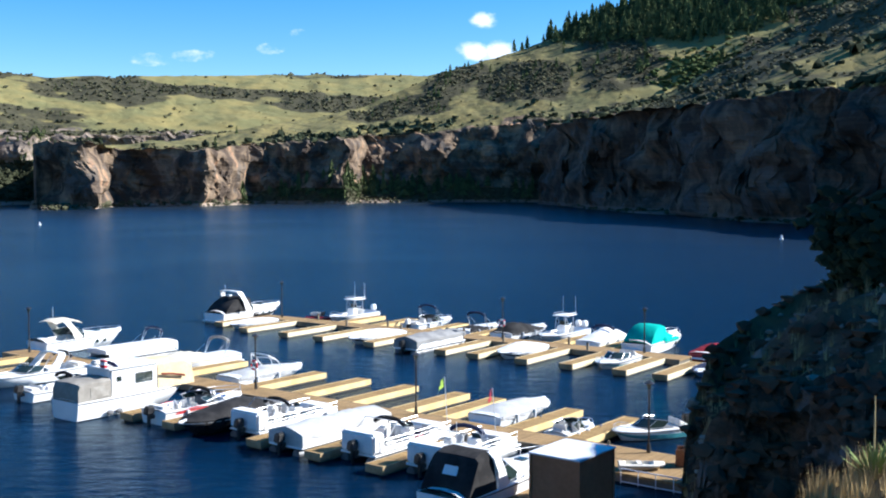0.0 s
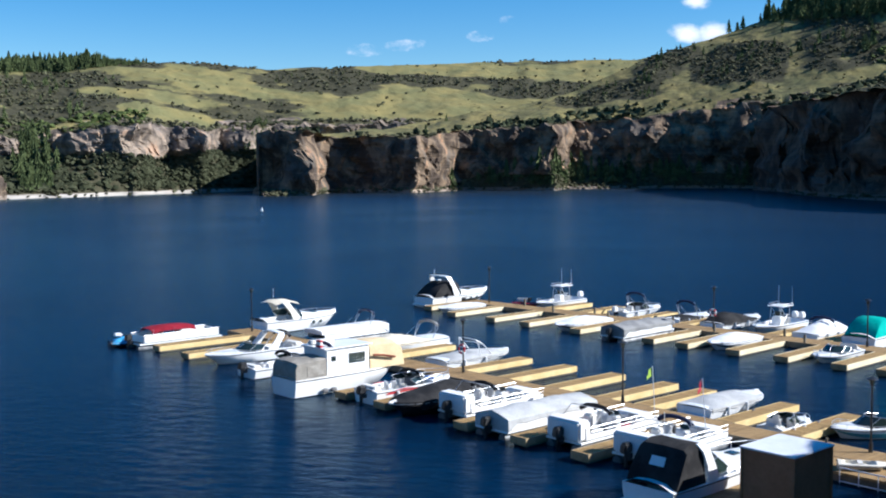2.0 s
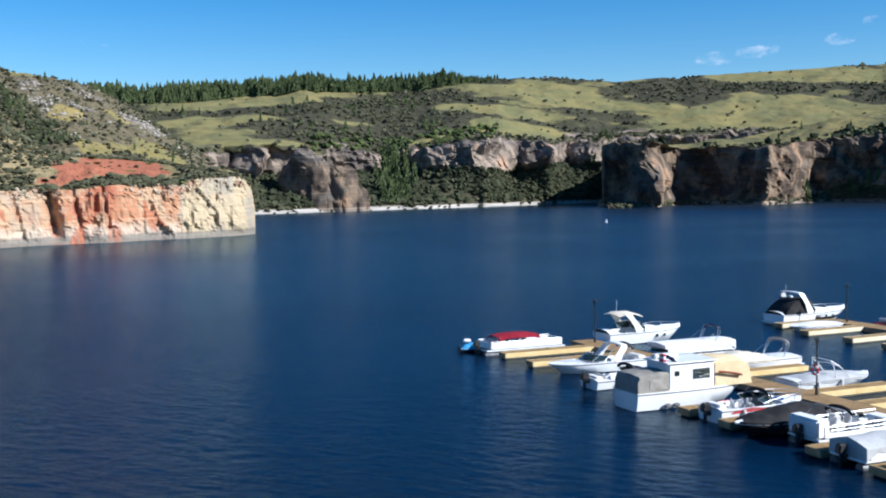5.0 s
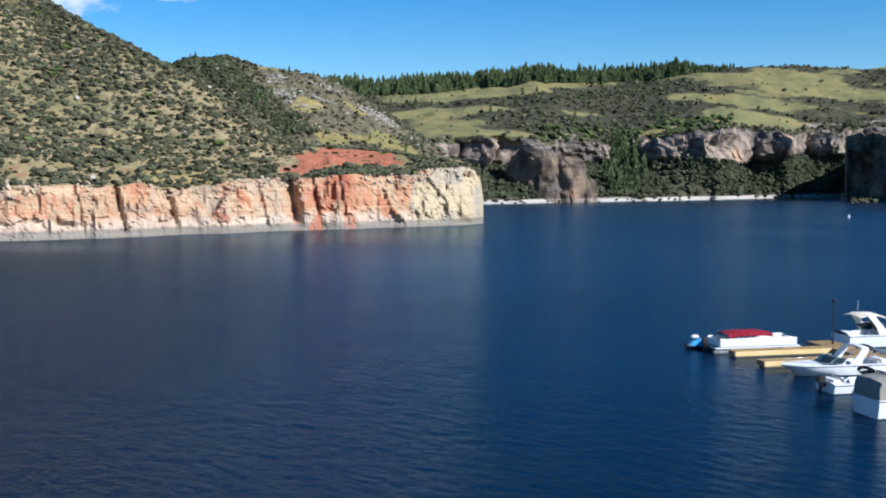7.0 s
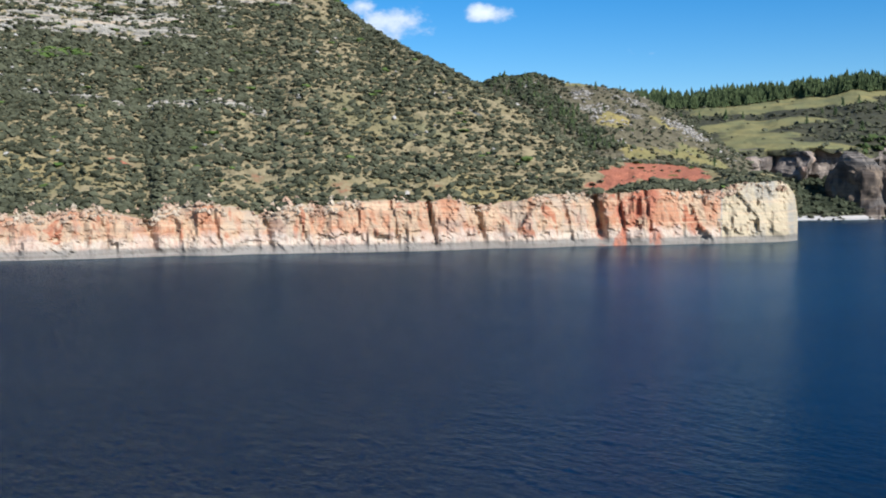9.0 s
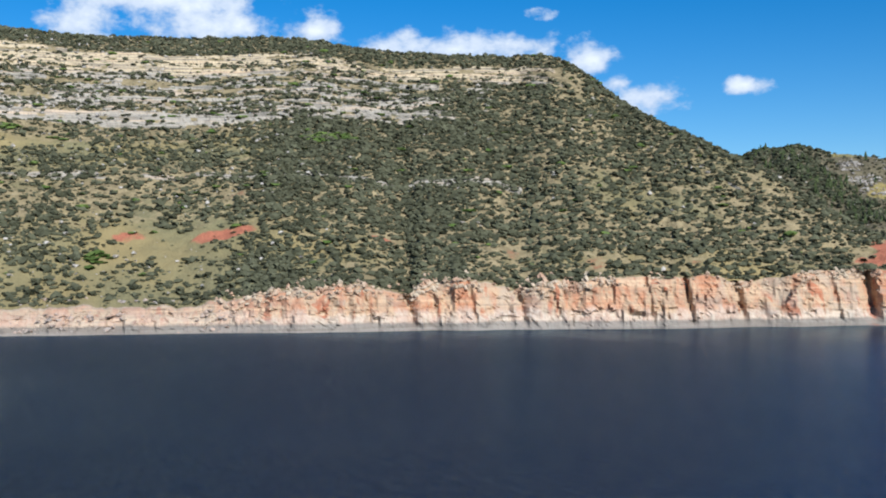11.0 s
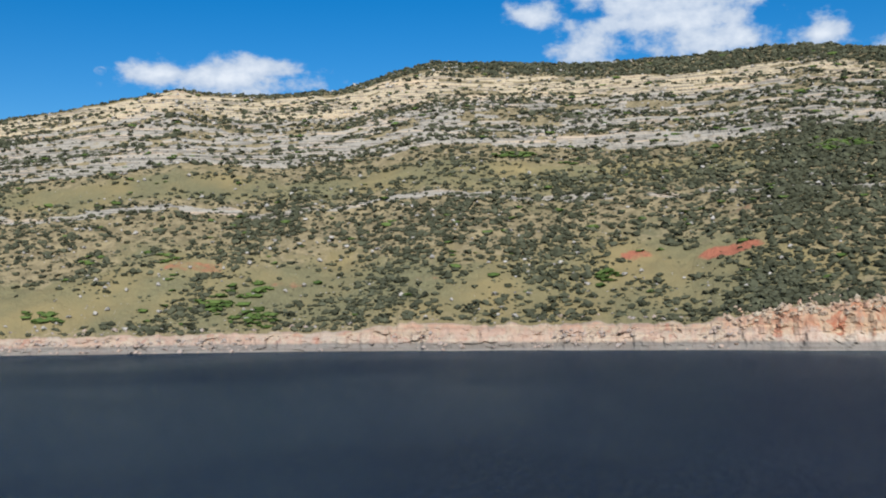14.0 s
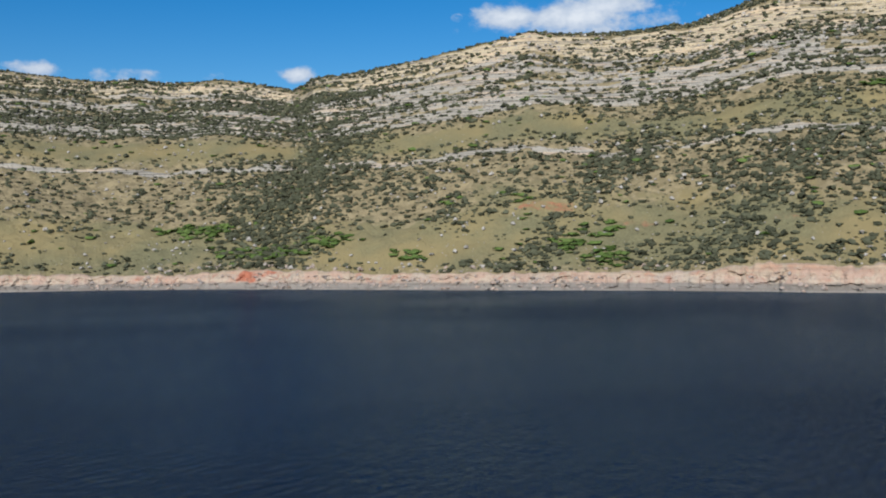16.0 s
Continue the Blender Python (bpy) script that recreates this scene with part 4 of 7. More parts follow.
spots = west.scatter(900, lambda P, k, u, az: ((k == 2) * (u < 0.8) + 0.5 * (k == 3) * (u < 0.015)) * (az > 81.0) * (az < 143.0) * np.clip((fractal(P * 0.08, 3, 134) - 0.4) * 6, 0.08, 1), rng)
strew("shore_rocks", spots - np.array([0, 0, 0.25]), 0.5 + 1.5 * rng.random(len(spots)) ** 3, STONES, M_SHORE, "broken pinkish rocks along the shore", "rocks", rng)

spots = west.scatter(1500, lambda P, k, u, az: ((k == 2) * (u > 0.82) + 0.8 * (k == 3) * (u < 0.02)) * (az > 38.9) * (az < 82.0) * np.clip((fractal(P * 0.1, 3, 135) - 0.4) * 6, 0.1, 1), rng)
strew("brow_rocks", spots - np.array([0, 0, 0.3]), 0.5 + 1.5 * rng.random(len(spots)) ** 2, STONES, material("brow_rock", mottled((0.42, 0.34, 0.24), (0.36, 0.22, 0.14), 0.25), 0.95, spec=0.1), "broken tan blocks along the cliff's brow", "rocks", rng, (0.6, 1.1))

SMALL = [clump(rng, 1) for k in range(6)]


def far_brush(P, kind, u, az):
    b = np.clip(brush(P), 0, 1)
    return np.where(kind == 3, 0.04 + b + 1.5 * (u < 0.05), np.where(kind == 1, 2.0, 0.0))


def slope_brush(P, kind, u, az):
    return np.where(kind == 3, 0.02 + np.clip(head_brush(P, u, az), 0, 1), np.where(kind == 1, 1.6, 0.0))


def mid_brush(P, kind, u, az):
    open_ = np.clip(spotted(P, u, az, GLADES, 53) + 0.8 * spotted(P, u, az, SCREES, 55), 0, 1)
    return np.where(kind == 3, (0.3 + np.clip((fractal(P * 0.03, 3, 56) - 0.4) * 5, 0, 1)) * (1 - 0.93 * open_) + 1.6 * dark_belt(u, az) + 1.2 * (u > 0.95) * (az > 50.5), 0)


for land, count, low, high, want in ((far, 9500, 1.8, 4.6, far_brush), (head, 8500, 1.2, 3.8, slope_brush), (right, 5200, 0.9, 3.0, slope_brush), (mid, 7600, 1.0, 3.0, mid_brush)):
    spots = land.scatter(count, want, rng)
    strew("hill_brush", spots, low + (high - low) * rng.random(len(spots)) ** 2, SMALL, M_BUSH, "dark brush on the far grassy slopes", "bushes", rng, (0.6, 1.1))


def wood(land, count, want, low, high, label):
    spots = land.scatter(count, want, rng)
    side = np.degrees(np.arctan2(-spots[:, 0], spots[:, 1]))
    size = (low + (high - low) * rng.random(len(spots)) ** 1.4) * (np.clip((side - 25.4) / 3.5, 0.45, 1) if land is far else 1)
    return strew("pine_wood", spots - np.array([0, 0, 0.4]), size, PINES, M_PINE, label, "pine trees", rng, (0.7, 1.15))


wood(far, 3600, lambda P, k, u, az: (k == 3) * (u > np.interp(az, (25.6, 26.5, 31, 36, 43, 50), (0.97, 0.92, 0.88, 0.86, 0.84, 0.84)) + 0.1 * (fractal(P * 0.015, 2, 140) - 0.5)) * (az > 25.9) * (az < 50.0) * np.clip((fractal(P * 0.02, 3, 141) - 0.25) * 5, 0, 1), 8, 15, "pine wood along the far ridge")
wood(far, 120, lambda P, k, u, az: (k == 3) * (u < 0.85) * (az < 50.0) * np.clip(brush(P), 0.02, 1), 6, 11, "scattered pines on the far hills")
wood(far, 210, lambda P, k, u, az: ((k == 1) * (u > 0.1) + (k == 2) * 0.3 + (k == 3) * (u < 0.03)) * (np.exp(-((az - 31.3) / 0.85) ** 4) + 0.9 * np.exp(-((az - 20.4) / 0.9) ** 4) + 0.012 * (az < 36.0) * (az > 19.0)), 8, 17, "dark firs in the ravines below the far cliffs")
spots = far.scatter(5200, lambda P, k, u, az: (k == 1) * (u > 0.12) * (az < 45.0) * (az > 19.0) * np.clip((fractal(P * 0.05, 2, 152) - 0.3) * 6, 0.15, 1), rng)
strew("hill_brush", spots, rng.uniform(2.4, 5.4, len(spots)), BUSHES, M_THICKET, "dark green thicket below the far cliffs", "bushes", rng, (0.7, 1.1))
wood(head, 1500, lambda P, k, u, az: (k == 3) * (u > np.interp(az, (-24, -18, -12, -8.5, -6.1, -5), (0.5, 0.52, 0.5, 0.72, 0.9, 0.94)) + 0.25 * (fractal(P * 0.02, 2, 144) - 0.5)) * (az < -5.4) * (az > -24.0) * np.clip((fractal(P * 0.02, 3, 145) - 0.3) * 6, 0.05, 1), 9, 21, "dense pine wood on the high slope")
wood(head, 190, lambda P, k, u, az: (k == 3) * (u > 0.25) * (az < -6.0) * (az > -24.0) * 1.0, 5, 13, "scattered pines below the wood")
wood(head, 60, lambda P, k, u, az: (k == 3) * (u > 0.02) * (az > -6.0) * (az < 12.0) * np.clip(head_brush(P, u, az), 0.02, 1), 4, 9, "scattered junipers and pines on the slope")
wood(head, 9, lambda P, k, u, az: (k == 3) * (u > 0.97) * (az > -6.0) * (az < -3.4) * 1.0, 9, 14, "lone pines on the skyline")
wood(head, 120, lambda P, k, u, az: (k == 1) * (u > 0.2) * (az > -5.0) * (az < 10.5) * np.clip((fractal(P * 0.03, 2, 151) - 0.35) * 5, 0, 1), 8, 20, "dark firs at the foot of the shaded cliffs")
wood(mid, 170, lambda P, k, u, az: (k == 3) * (dark_belt(u, az) + 0.012) * (u < 0.96), 2.5, 5.5, "dark pines on the brushy hill")
spots = mid.scatter(900, lambda P, k, u, az: (k == 3) * (dark_belt(u, az) + 0.8 * (u > 0.94) * (az > 50.6)), rng)
strew("hill_brush", spots, rng.uniform(1.6, 3.6, len(spots)), BUSHES, M_THICKET, "dark thicket in the gully behind the point", "bushes", rng, (0.7, 1.1))
spots = mid.scatter(2200, lambda P, k, u, az: (k == 3) * (spotted(P, u, az, SCREES, 55) + 0.02), rng)
strew("hillside_boulders", spots, 0.5 + 1.7 * rng.random(len(spots)) ** 2.5, STONES, M_STONE, "pale broken ledges on the brushy hill", "boulders", rng, (0.5, 0.9))
for land, count, low, high, zone_ in ((head, 260, 3.0, 7.0, lambda P, k, u, az: (k == 3) * np.exp(-((az + 13.2) / 1.5) ** 2 - ((u - 0.28) / 0.09) ** 2)), (far, 160, 2.5, 6.0, lambda P, k, u, az: (k == 3) * (u < 0.16) * (az > 26.0) * (az < 36.0) * 1.0)):
    spots = land.scatter(count, zone_, rng)
    strew("green_shrubs", spots, rng.uniform(low, high, len(spots)), BUSHES, M_LEAFY, "green leafy thicket on the slope", "bushes", rng, (0.5, 0.9))


for land, count, low, high, where_ in ((right, 260, 2.5, 6.5, lambda P, k, u, az: (k == 3) * (az > -24.0) * (0.25 + 2.5 * (u < 0.05) + 0.9 * np.exp(-((u - 0.35) / 0.1) ** 2)) * np.clip((fractal(P * 0.04, 2, 153) - 0.42) * 7, 0, 1)),
                                       (head, 150, 3.0, 6.5, lambda P, k, u, az: (k == 3) * (az > -6.0) * (az < 20.0) * (u < 0.2) * (np.exp(-((az - 7.5) / 2.2) ** 2) + np.exp(-((az - 2.0) / 2.0) ** 2) * 0.7 + 0.12))):
    spots = land.scatter(count, where_, rng)
    strew("junipers", spots - np.array([0, 0, 0.4]), low + (high - low) * rng.random(len(spots)) ** 1.6, BUSHES, M_JUNIPER, "dark junipers along the cliff's brow", "juniper trees", rng, (0.8, 1.2))

spots = head.scatter(90, lambda P, k, u, az: (k == 1) * (u < 0.12) * (np.exp(-((az - 5.4) / 0.7) ** 2) + 0.25 * (az > 0.8) * (az < 6.0)), rng)
strew("shore_rocks", spots, rng.uniform(0.6, 1.8, len(spots)), STONES, M_STONE, "pale boulders at the headland's shore", "rocks", rng)


def outcrop(name, az, r, lobes, label, seed, yaw=0.0):
    """A great rounded rock: lobes of (degrees aside, half width, half depth, height)."""
    V, F = [], []
    for k, (da, w, d, tall) in enumerate(lobes):
        bm = bmesh.new()
        bmesh.ops.create_icosphere(bm, subdivisions=5, radius=1.0)
        bm.verts.index_update()
        v = np.array([q.co for q in bm.verts])
        f = np.array([[q.index for q in g.verts] for g in bm.faces])
        bm.free()
        v = np.sign(v) * np.abs(v) ** np.array([0.62, 0.62, 0.85])
        a = radians(az + da)
        out = np.array([-math.sin(a), math.cos(a), 0])
        b = a - radians(yaw)
        wide, deep = np.array([math.cos(b), math.sin(b), 0]), np.array([-math.sin(b), math.cos(b), 0])
        q = v[:, :1] * w * wide + v[:, 1:2] * d * deep + np.array([0, 0, 1]) * (v[:, 2:] * tall) + out * r
        q += (fractal(q * 0.06, 4, seed + k)[:, None] - 0.5) * v * 11 + (blocks(q * 0.14, seed + k)[:, None] - 0.5) * v * 2.0
        F.append(f + sum(len(x) for x in V))
        V.append(q)
    V = np.concatenate(V)
    zone = np.tile([[1.0, 0, 0, 0.06]], (len(V), 1))
    zone[:, 3] = 0.06 + 0.8 * np.clip((V[:, 2] - 0.76 * lobes[0][3]) / 6 + 2 * (fractal(V * 0.08, 3, seed + 9) - 0.5), 0, 1)
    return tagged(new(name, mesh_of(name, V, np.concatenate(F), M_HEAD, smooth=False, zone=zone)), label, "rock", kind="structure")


outcrop("rock_outcrop", 35.0, 628, [(0.95, 17, 10, 34), (-0.55, 12, 10, 27), (-1.6, 7, 7, 14)], "huge grey rounded rock on the far shore", 201, 42.0)

# dry grass, stones and a juniper on the near bluff
TUFT = []
for k in range(5):
    V, F = [], []
    for j in range(14):
        a, r, l = rng.random() * 6.28, 0.12 * rng.random(), 0.35 + 0.5 * rng.random()
        lean = 0.25 * rng.random()
        c, d = math.cos(a), math.sin(a)
        i = len(V)
        V += [(c * r - d * 0.012, d * r + c * 0.012, -0.05), (c * r + d * 0.012, d * r - c * 0.012, -0.05), (c * (r + lean * l), d * (r + lean * l), l)]
        F.append((i, i + 1, i + 2))
    TUFT.append((np.array(V), np.array(F)))
M_STRAW = material("dry_grass", mottled((0.33, 0.235, 0.11), (0.45, 0.34, 0.17), 0.9, 8), 0.9, spec=0.1)
M_YUCCA = material("yucca_leaves", mottled((0.12, 0.17, 0.05), (0.2, 0.25, 0.08), 0.9, 8), 0.8, spec=0.2)
# blocks toned down with the bluff: its deep shade is in their colour
M_CRAG = material("crag_rock_shaded", mottled((0.12, 0.07, 0.044), (0.06, 0.038, 0.027), 0.5, 4), 0.95, spec=0.1, bump=0.06, bump_scale=4.0)
spots = near.scatter(900, lambda P, k, u, az: (k == 3) * (az > -32.0) * 1.0, rng)
strew("dry_grass", spots, rng.uniform(0.4, 1.0, len(spots)), TUFT, M_STRAW, "dry grass tufts on the shaded bluff", "grass", rng)
spots = ledge.scatter(420, lambda P, k, u, az: ((k == 3) | ((k == 2) & (u > 0.85))) * 1.0, rng)
strew("dry_grass", spots, rng.uniform(0.3, 0.8, len(spots)), TUFT, M_STRAW, "sunlit dry grass on the ledge", "grass", rng)
spots = near.scatter(2200, lambda P, k, u, az: ((k == 3) * 0.5 + (k == 2) * 1.0) * (az > -32.0) * (P[:, 2] > 1.0) * np.clip((fractal(P * 0.3, 3, 162) - 0.42) * 6, 0.03, 1), rng)
strew("bluff_rocks", spots - np.array([0, 0, 0.08]), 0.1 + 0.75 * rng.random(len(spots)) ** 3, STONES, M_CRAG, "broken brown rock blocks on the bluff", "rocks", rng, (0.5, 1.0))
spots = near.scatter(420, lambda P, k, u, az: (k == 3) * (az > -32.0) * np.clip((fractal(P * 0.5, 2, 161) - 0.4) * 5, 0.1, 1), rng)
strew("bluff_stones", spots, 0.12 + 0.45 * rng.random(len(spots)) ** 3, STONES, material("brown_stone", mottled((0.2, 0.16, 0.13), (0.3, 0.25, 0.2), 1.5), 0.95, spec=0.1), "loose pale stones on the bluff", "stones", rng)


def spiky(az, r, z, size):
    """A yucca: a rosette of stiff blades and a dry stalk."""
    root = tagged(new("yucca"), "green yucca rosette with a dry stalk", "plant")
    root.matrix_world = Matrix.Translation((-math.sin(radians(az)) * r, math.cos(radians(az)) * r, z))
    bm = bmesh.new()
    for j in range(70):
        a, e = rng.random() * 6.28, radians(15 + 70 * rng.random())
        l = size * (0.7 + 0.5 * rng.random())
        c, d = math.cos(a), math.sin(a)
        tip = Vector((c * math.cos(e), d * math.cos(e), math.sin(e))) * l
        side = Vector((-d, c, 0)) * 0.025
        v = [bm.verts.new(p) for p in (side * 0.6, -side * 0.6, tip * 0.5 - side, tip * 0.5 + side, tip)]
        bm.faces.new((v[0], v[1], v[2], v[3]))
        bm.faces.new((v[3], v[2], v[4]))
    me = bpy.data.meshes.new("leaves")
    bm.to_mesh(me)
    bm.free()
    me.materials.append(M_YUCCA)
    leaves = new("leaves", me)
    leaves.parent = root
    bm = bmesh.new()
    bmesh.ops.create_cone(bm, cap_ends=True, segments=6, radius1=0.02, radius2=0.01, depth=size * 2.2, matrix=Matrix.Translation((0, 0, size * 1.1)))
    me = bpy.data.meshes.new("stalk")
    bm.to_mesh(me)
    bm.free()
    me.materials.append(M_STRAW)
    stalk = new("stalk", me)
    stalk.parent = root


spiky(-21.9, 16.4, 10.75, 0.55)
spiky(-23.0, 16.6, 10.8, 0.5)


def leafy(name, label, az, r, z, tall, wide, mat, seed):
    """A tree: a forked trunk with limbs and a ragged crown of many small leaf clumps."""
    g = np.random.default_rng(seed)
    root = tagged(new(name), label, "tree")
    root.matrix_world = Matrix.Translation((-math.sin(radians(az)) * r, math.cos(radians(az)) * r, z))
    bm = bmesh.new()
    limbs = []
    for j in range(7):
        a, e = g.random() * 6.28, 0.3 + 0.5 * g.random()
        limbs.append(Vector((math.cos(a) * wide * e * 0.7, math.sin(a) * wide * e * 0.7, tall * (0.45 + 0.5 * g.random()))))
    for j, top in enumerate([Vector((0, 0, tall * 0.9))] + limbs):
        low = Vector((0, 0, -0.2)) if j == 0 else Vector((0, 0, tall * (0.1 + 0.3 * g.random())))
        rr = tall * (0.03 if j == 0 else 0.014)
        ring = [[], []]
        for k in range(6):
            c = Vector((math.cos(k * 1.047), math.sin(k * 1.047), 0))
            ring[0].append(bm.verts.new(low + c * rr))
            ring[1].append(bm.verts.new(top + c * rr * 0.25))
        for k in range(6):
            bm.faces.new((ring[0][k], ring[0][(k + 1) % 6], ring[1][(k + 1) % 6], ring[1][k]))
    me = bpy.data.meshes.new("trunk")
    bm.to_mesh(me)
    bm.free()
    me.materials.append(M_BARK)
    new("trunk", me).parent = root
    tips = [Vector((0, 0, tall * 0.85))] + limbs
    V, F = [], []
    for j in range(620):
        c = tips[j % len(tips)] * (0.55 + 0.5 * g.random()) + Vector(g.normal(0, 1, 3)) * wide * 0.16
        v, f = SMALL[j % len(SMALL)]
        F.append(f + sum(len(x) for x in V))
        V.append((v - (0, 0, 0.4)) * wide * (0.15 + 0.13 * g.random()) + np.array(c))
    me = mesh_of("crown", np.concatenate(V), np.concatenate(F), mat, smooth=False)
    new("crown", me).parent = root
    return root


leafy("juniper", "dark juniper on the shaded bluff", -21.2, 44, 10.6, 3.2, 2.6, M_JUNIPER, 5)
leafy("juniper", "dark juniper on the shaded bluff", -23.4, 45, 11.0, 3.6, 3.0, M_JUNIPER, 6)

# ------------------------------------------------------------------ marina
ROW = radians(-37.5)


def berth(s, p, turn=0.0, z=0.0):
    """A pose at the near dock: s along the walkway, p across it (away from the lookout), turn in degrees."""
    return Matrix.Rotation(ROW, 4, "Z") @ Matrix.Translation((s, p, z)) @ Matrix.Rotation(radians(turn), 4, "Z")


def outer(s, p, turn=0.0, z=0.0):
    """The same at the outer dock, which stands slightly askew to the near one."""
    return Matrix.Rotation(ROW, 4, "Z") @ Matrix.Translation((-84, 80, z)) @ Matrix.Rotation(radians(1.5), 4, "Z") @ Matrix.Translation((s + 84, p - 80, 0)) @ Matrix.Rotation(radians(turn), 4, "Z")


def plank_colour(a, b, along):
    def build(n, p):
        local = n.add("ShaderNodeTexCoord").outputs["Object"]
        sep = n.add("ShaderNodeSeparateXYZ")
        n.put(sep.inputs[0], local)
        board = n.math("FLOOR", n.math("DIVIDE", sep.outputs[along], 0.15))
        tone = n.add("ShaderNodeTexWhiteNoise")
        tone.noise_dimensions = "1D"
        n.put(tone.inputs["W"], board)
        c = n.mix(tone.outputs["Value"], a, b)
        c = n.mix(n.math("MULTIPLY", n.steps(n.noise(local, 0.7, 4), 0.5, 0.75), 0.5), c, tuple(v * 0.5 for v in a))
        gap = n.math("FRACT", n.math("DIVIDE", sep.outputs[along], 0.15))
        return n.mix(n.math("MULTIPLY", n.steps(gap, 0.9, 0.97), 0.7), c, (0.05, 0.04, 0.03)), n.steps(gap, 0.97, 0.9)
    return build


M_DECK_X = material("walkway_planks", plank_colour((0.25, 0.16, 0.072), (0.33, 0.22, 0.105), 0), 0.85, spec=0.2, bump=0.01)
M_DECK_Y = material("finger_planks", plank_colour((0.26, 0.165, 0.068), (0.35, 0.235, 0.1), 1), 0.85, spec=0.2, bump=0.01)
M_FASCIA = material("new_fascia_timber", mottled((0.64, 0.45, 0.2), (0.72, 0.54, 0.27), 0.7, 6), 0.8, spec=0.2)
M_PALE = material("pale_fascia_timber", mottled((0.70, 0.58, 0.36), (0.78, 0.68, 0.46), 0.7, 6), 0.8, spec=0.2)
# weathered brown, darkened further to put the shade of the ends into it
M_ENDBOARD = material("shaded_weathered_timber", mottled((0.25, 0.18, 0.10), (0.36, 0.27, 0.16), 1.1, 8), 0.85, spec=0.2)
M_FLOAT = material("weathered_float", mottled((0.13, 0.11, 0.08), (0.2, 0.17, 0.12), 1.0, 7), 0.8)
M_WHITE = material("white_gelcoat", mottled((0.76, 0.77, 0.77), (0.83, 0.83, 0.82), 0.7, 3), 0.28)
M_CREAM = material("cream_gelcoat", mottled((0.70, 0.66, 0.56), (0.76, 0.72, 0.62), 0.7, 3), 0.35)
M_BLACK = material("black_gelcoat", mottled((0.012, 0.012, 0.014), (0.03, 0.03, 0.032), 0.8), 0.25)
M_TEAL = material("teal_gelcoat", mottled((0.06, 0.26, 0.30), (0.08, 0.31, 0.35), 0.8), 0.3)
M_BLUE = material("blue_gelcoat", mottled((0.03, 0.10, 0.30), (0.05, 0.14, 0.36), 0.8), 0.3)
M_RED = material("red_gelcoat", mottled((0.42, 0.02, 0.03), (0.5, 0.04, 0.05), 0.8), 0.35)
M_CHROME = material("polished_rail", (0.7, 0.71, 0.73), 0.36, 1.0)
M_ALU = material("dull_aluminium", mottled((0.5, 0.51, 0.52), (0.62, 0.63, 0.64), 1.5), 0.4, 0.9)
M_TUBE = material("stained_aluminium", mottled((0.12, 0.125, 0.13), (0.22, 0.225, 0.23), 1.5), 0.55, 0.5)
M_MOTOR = material("black_cowl", mottled((0.015, 0.015, 0.017), (0.04, 0.04, 0.04), 2.0), 0.3)
M_GLASS = material("tinted_glass", (0.02, 0.034, 0.032), 0.05, spec=0.8)
M_SEAT = material("pale_vinyl", mottled((0.6, 0.58, 0.54), (0.7, 0.68, 0.64), 2.0), 0.55)
M_DARKIN = material("grey_carpet", mottled((0.11, 0.11, 0.115), (0.17, 0.17, 0.17), 2.5), 0.95)


def canvas(name, a, b):
    return material(name, mottled(a, b, 0.9, 8), 0.9, spec=0.15, bump=0.02, bump_scale=5.0)


C_BLACK = canvas("black_canvas", (0.014, 0.014, 0.015), (0.035, 0.034, 0.034))
C_GREY = canvas("grey_canvas", (0.38, 0.385, 0.385), (0.47, 0.475, 0.47))
C_DARKGREY = canvas("taupe_canvas", (0.21, 0.195, 0.17), (0.29, 0.27, 0.235))
C_WHITE = canvas("white_canvas", (0.68, 0.69, 0.70), (0.78, 0.78, 0.78))
C_SLATE = canvas("slate_canvas", (0.19, 0.19, 0.19), (0.26, 0.26, 0.255))
C_TAN = canvas("tan_canvas", (0.62, 0.46, 0.27), (0.70, 0.54, 0.33))
C_CREAM = canvas("cream_canvas", (0.64, 0.57, 0.44), (0.72, 0.65, 0.52))
C_TEAL = canvas("teal_canvas", (0.0, 0.30, 0.25), (0.01, 0.38, 0.32))
C_RED = canvas("red_canvas", (0.19, 0.01, 0.02), (0.25, 0.016, 0.03))
C_RUST = canvas("rust_canvas", (0.13, 0.04, 0.025), (0.2, 0.06, 0.035))
C_NAVY = canvas("navy_canvas", (0.015, 0.02, 0.05), (0.03, 0.04, 0.08))
C_BLUE = canvas("blue_canvas", (0.05, 0.28, 0.55), (0.08, 0.36, 0.65))


def box(bm, x0, y0, z0, x1, y1, z1, bevel=0.0):
    made = bmesh.ops.create_cube(bm, size=1.0)
    for v in made["verts"]:
        v.co = Vector(((x0 + x1) / 2 + v.co.x * (x1 - x0), (y0 + y1) / 2 + v.co.y * (y1 - y0), (z0 + z1) / 2 + v.co.z * (z1 - z0)))
    if bevel:
        bmesh.ops.bevel(bm, geom=list({e for v in made["verts"] for e in v.link_edges}), offset=bevel, segments=2, affect="EDGES")
    return bm


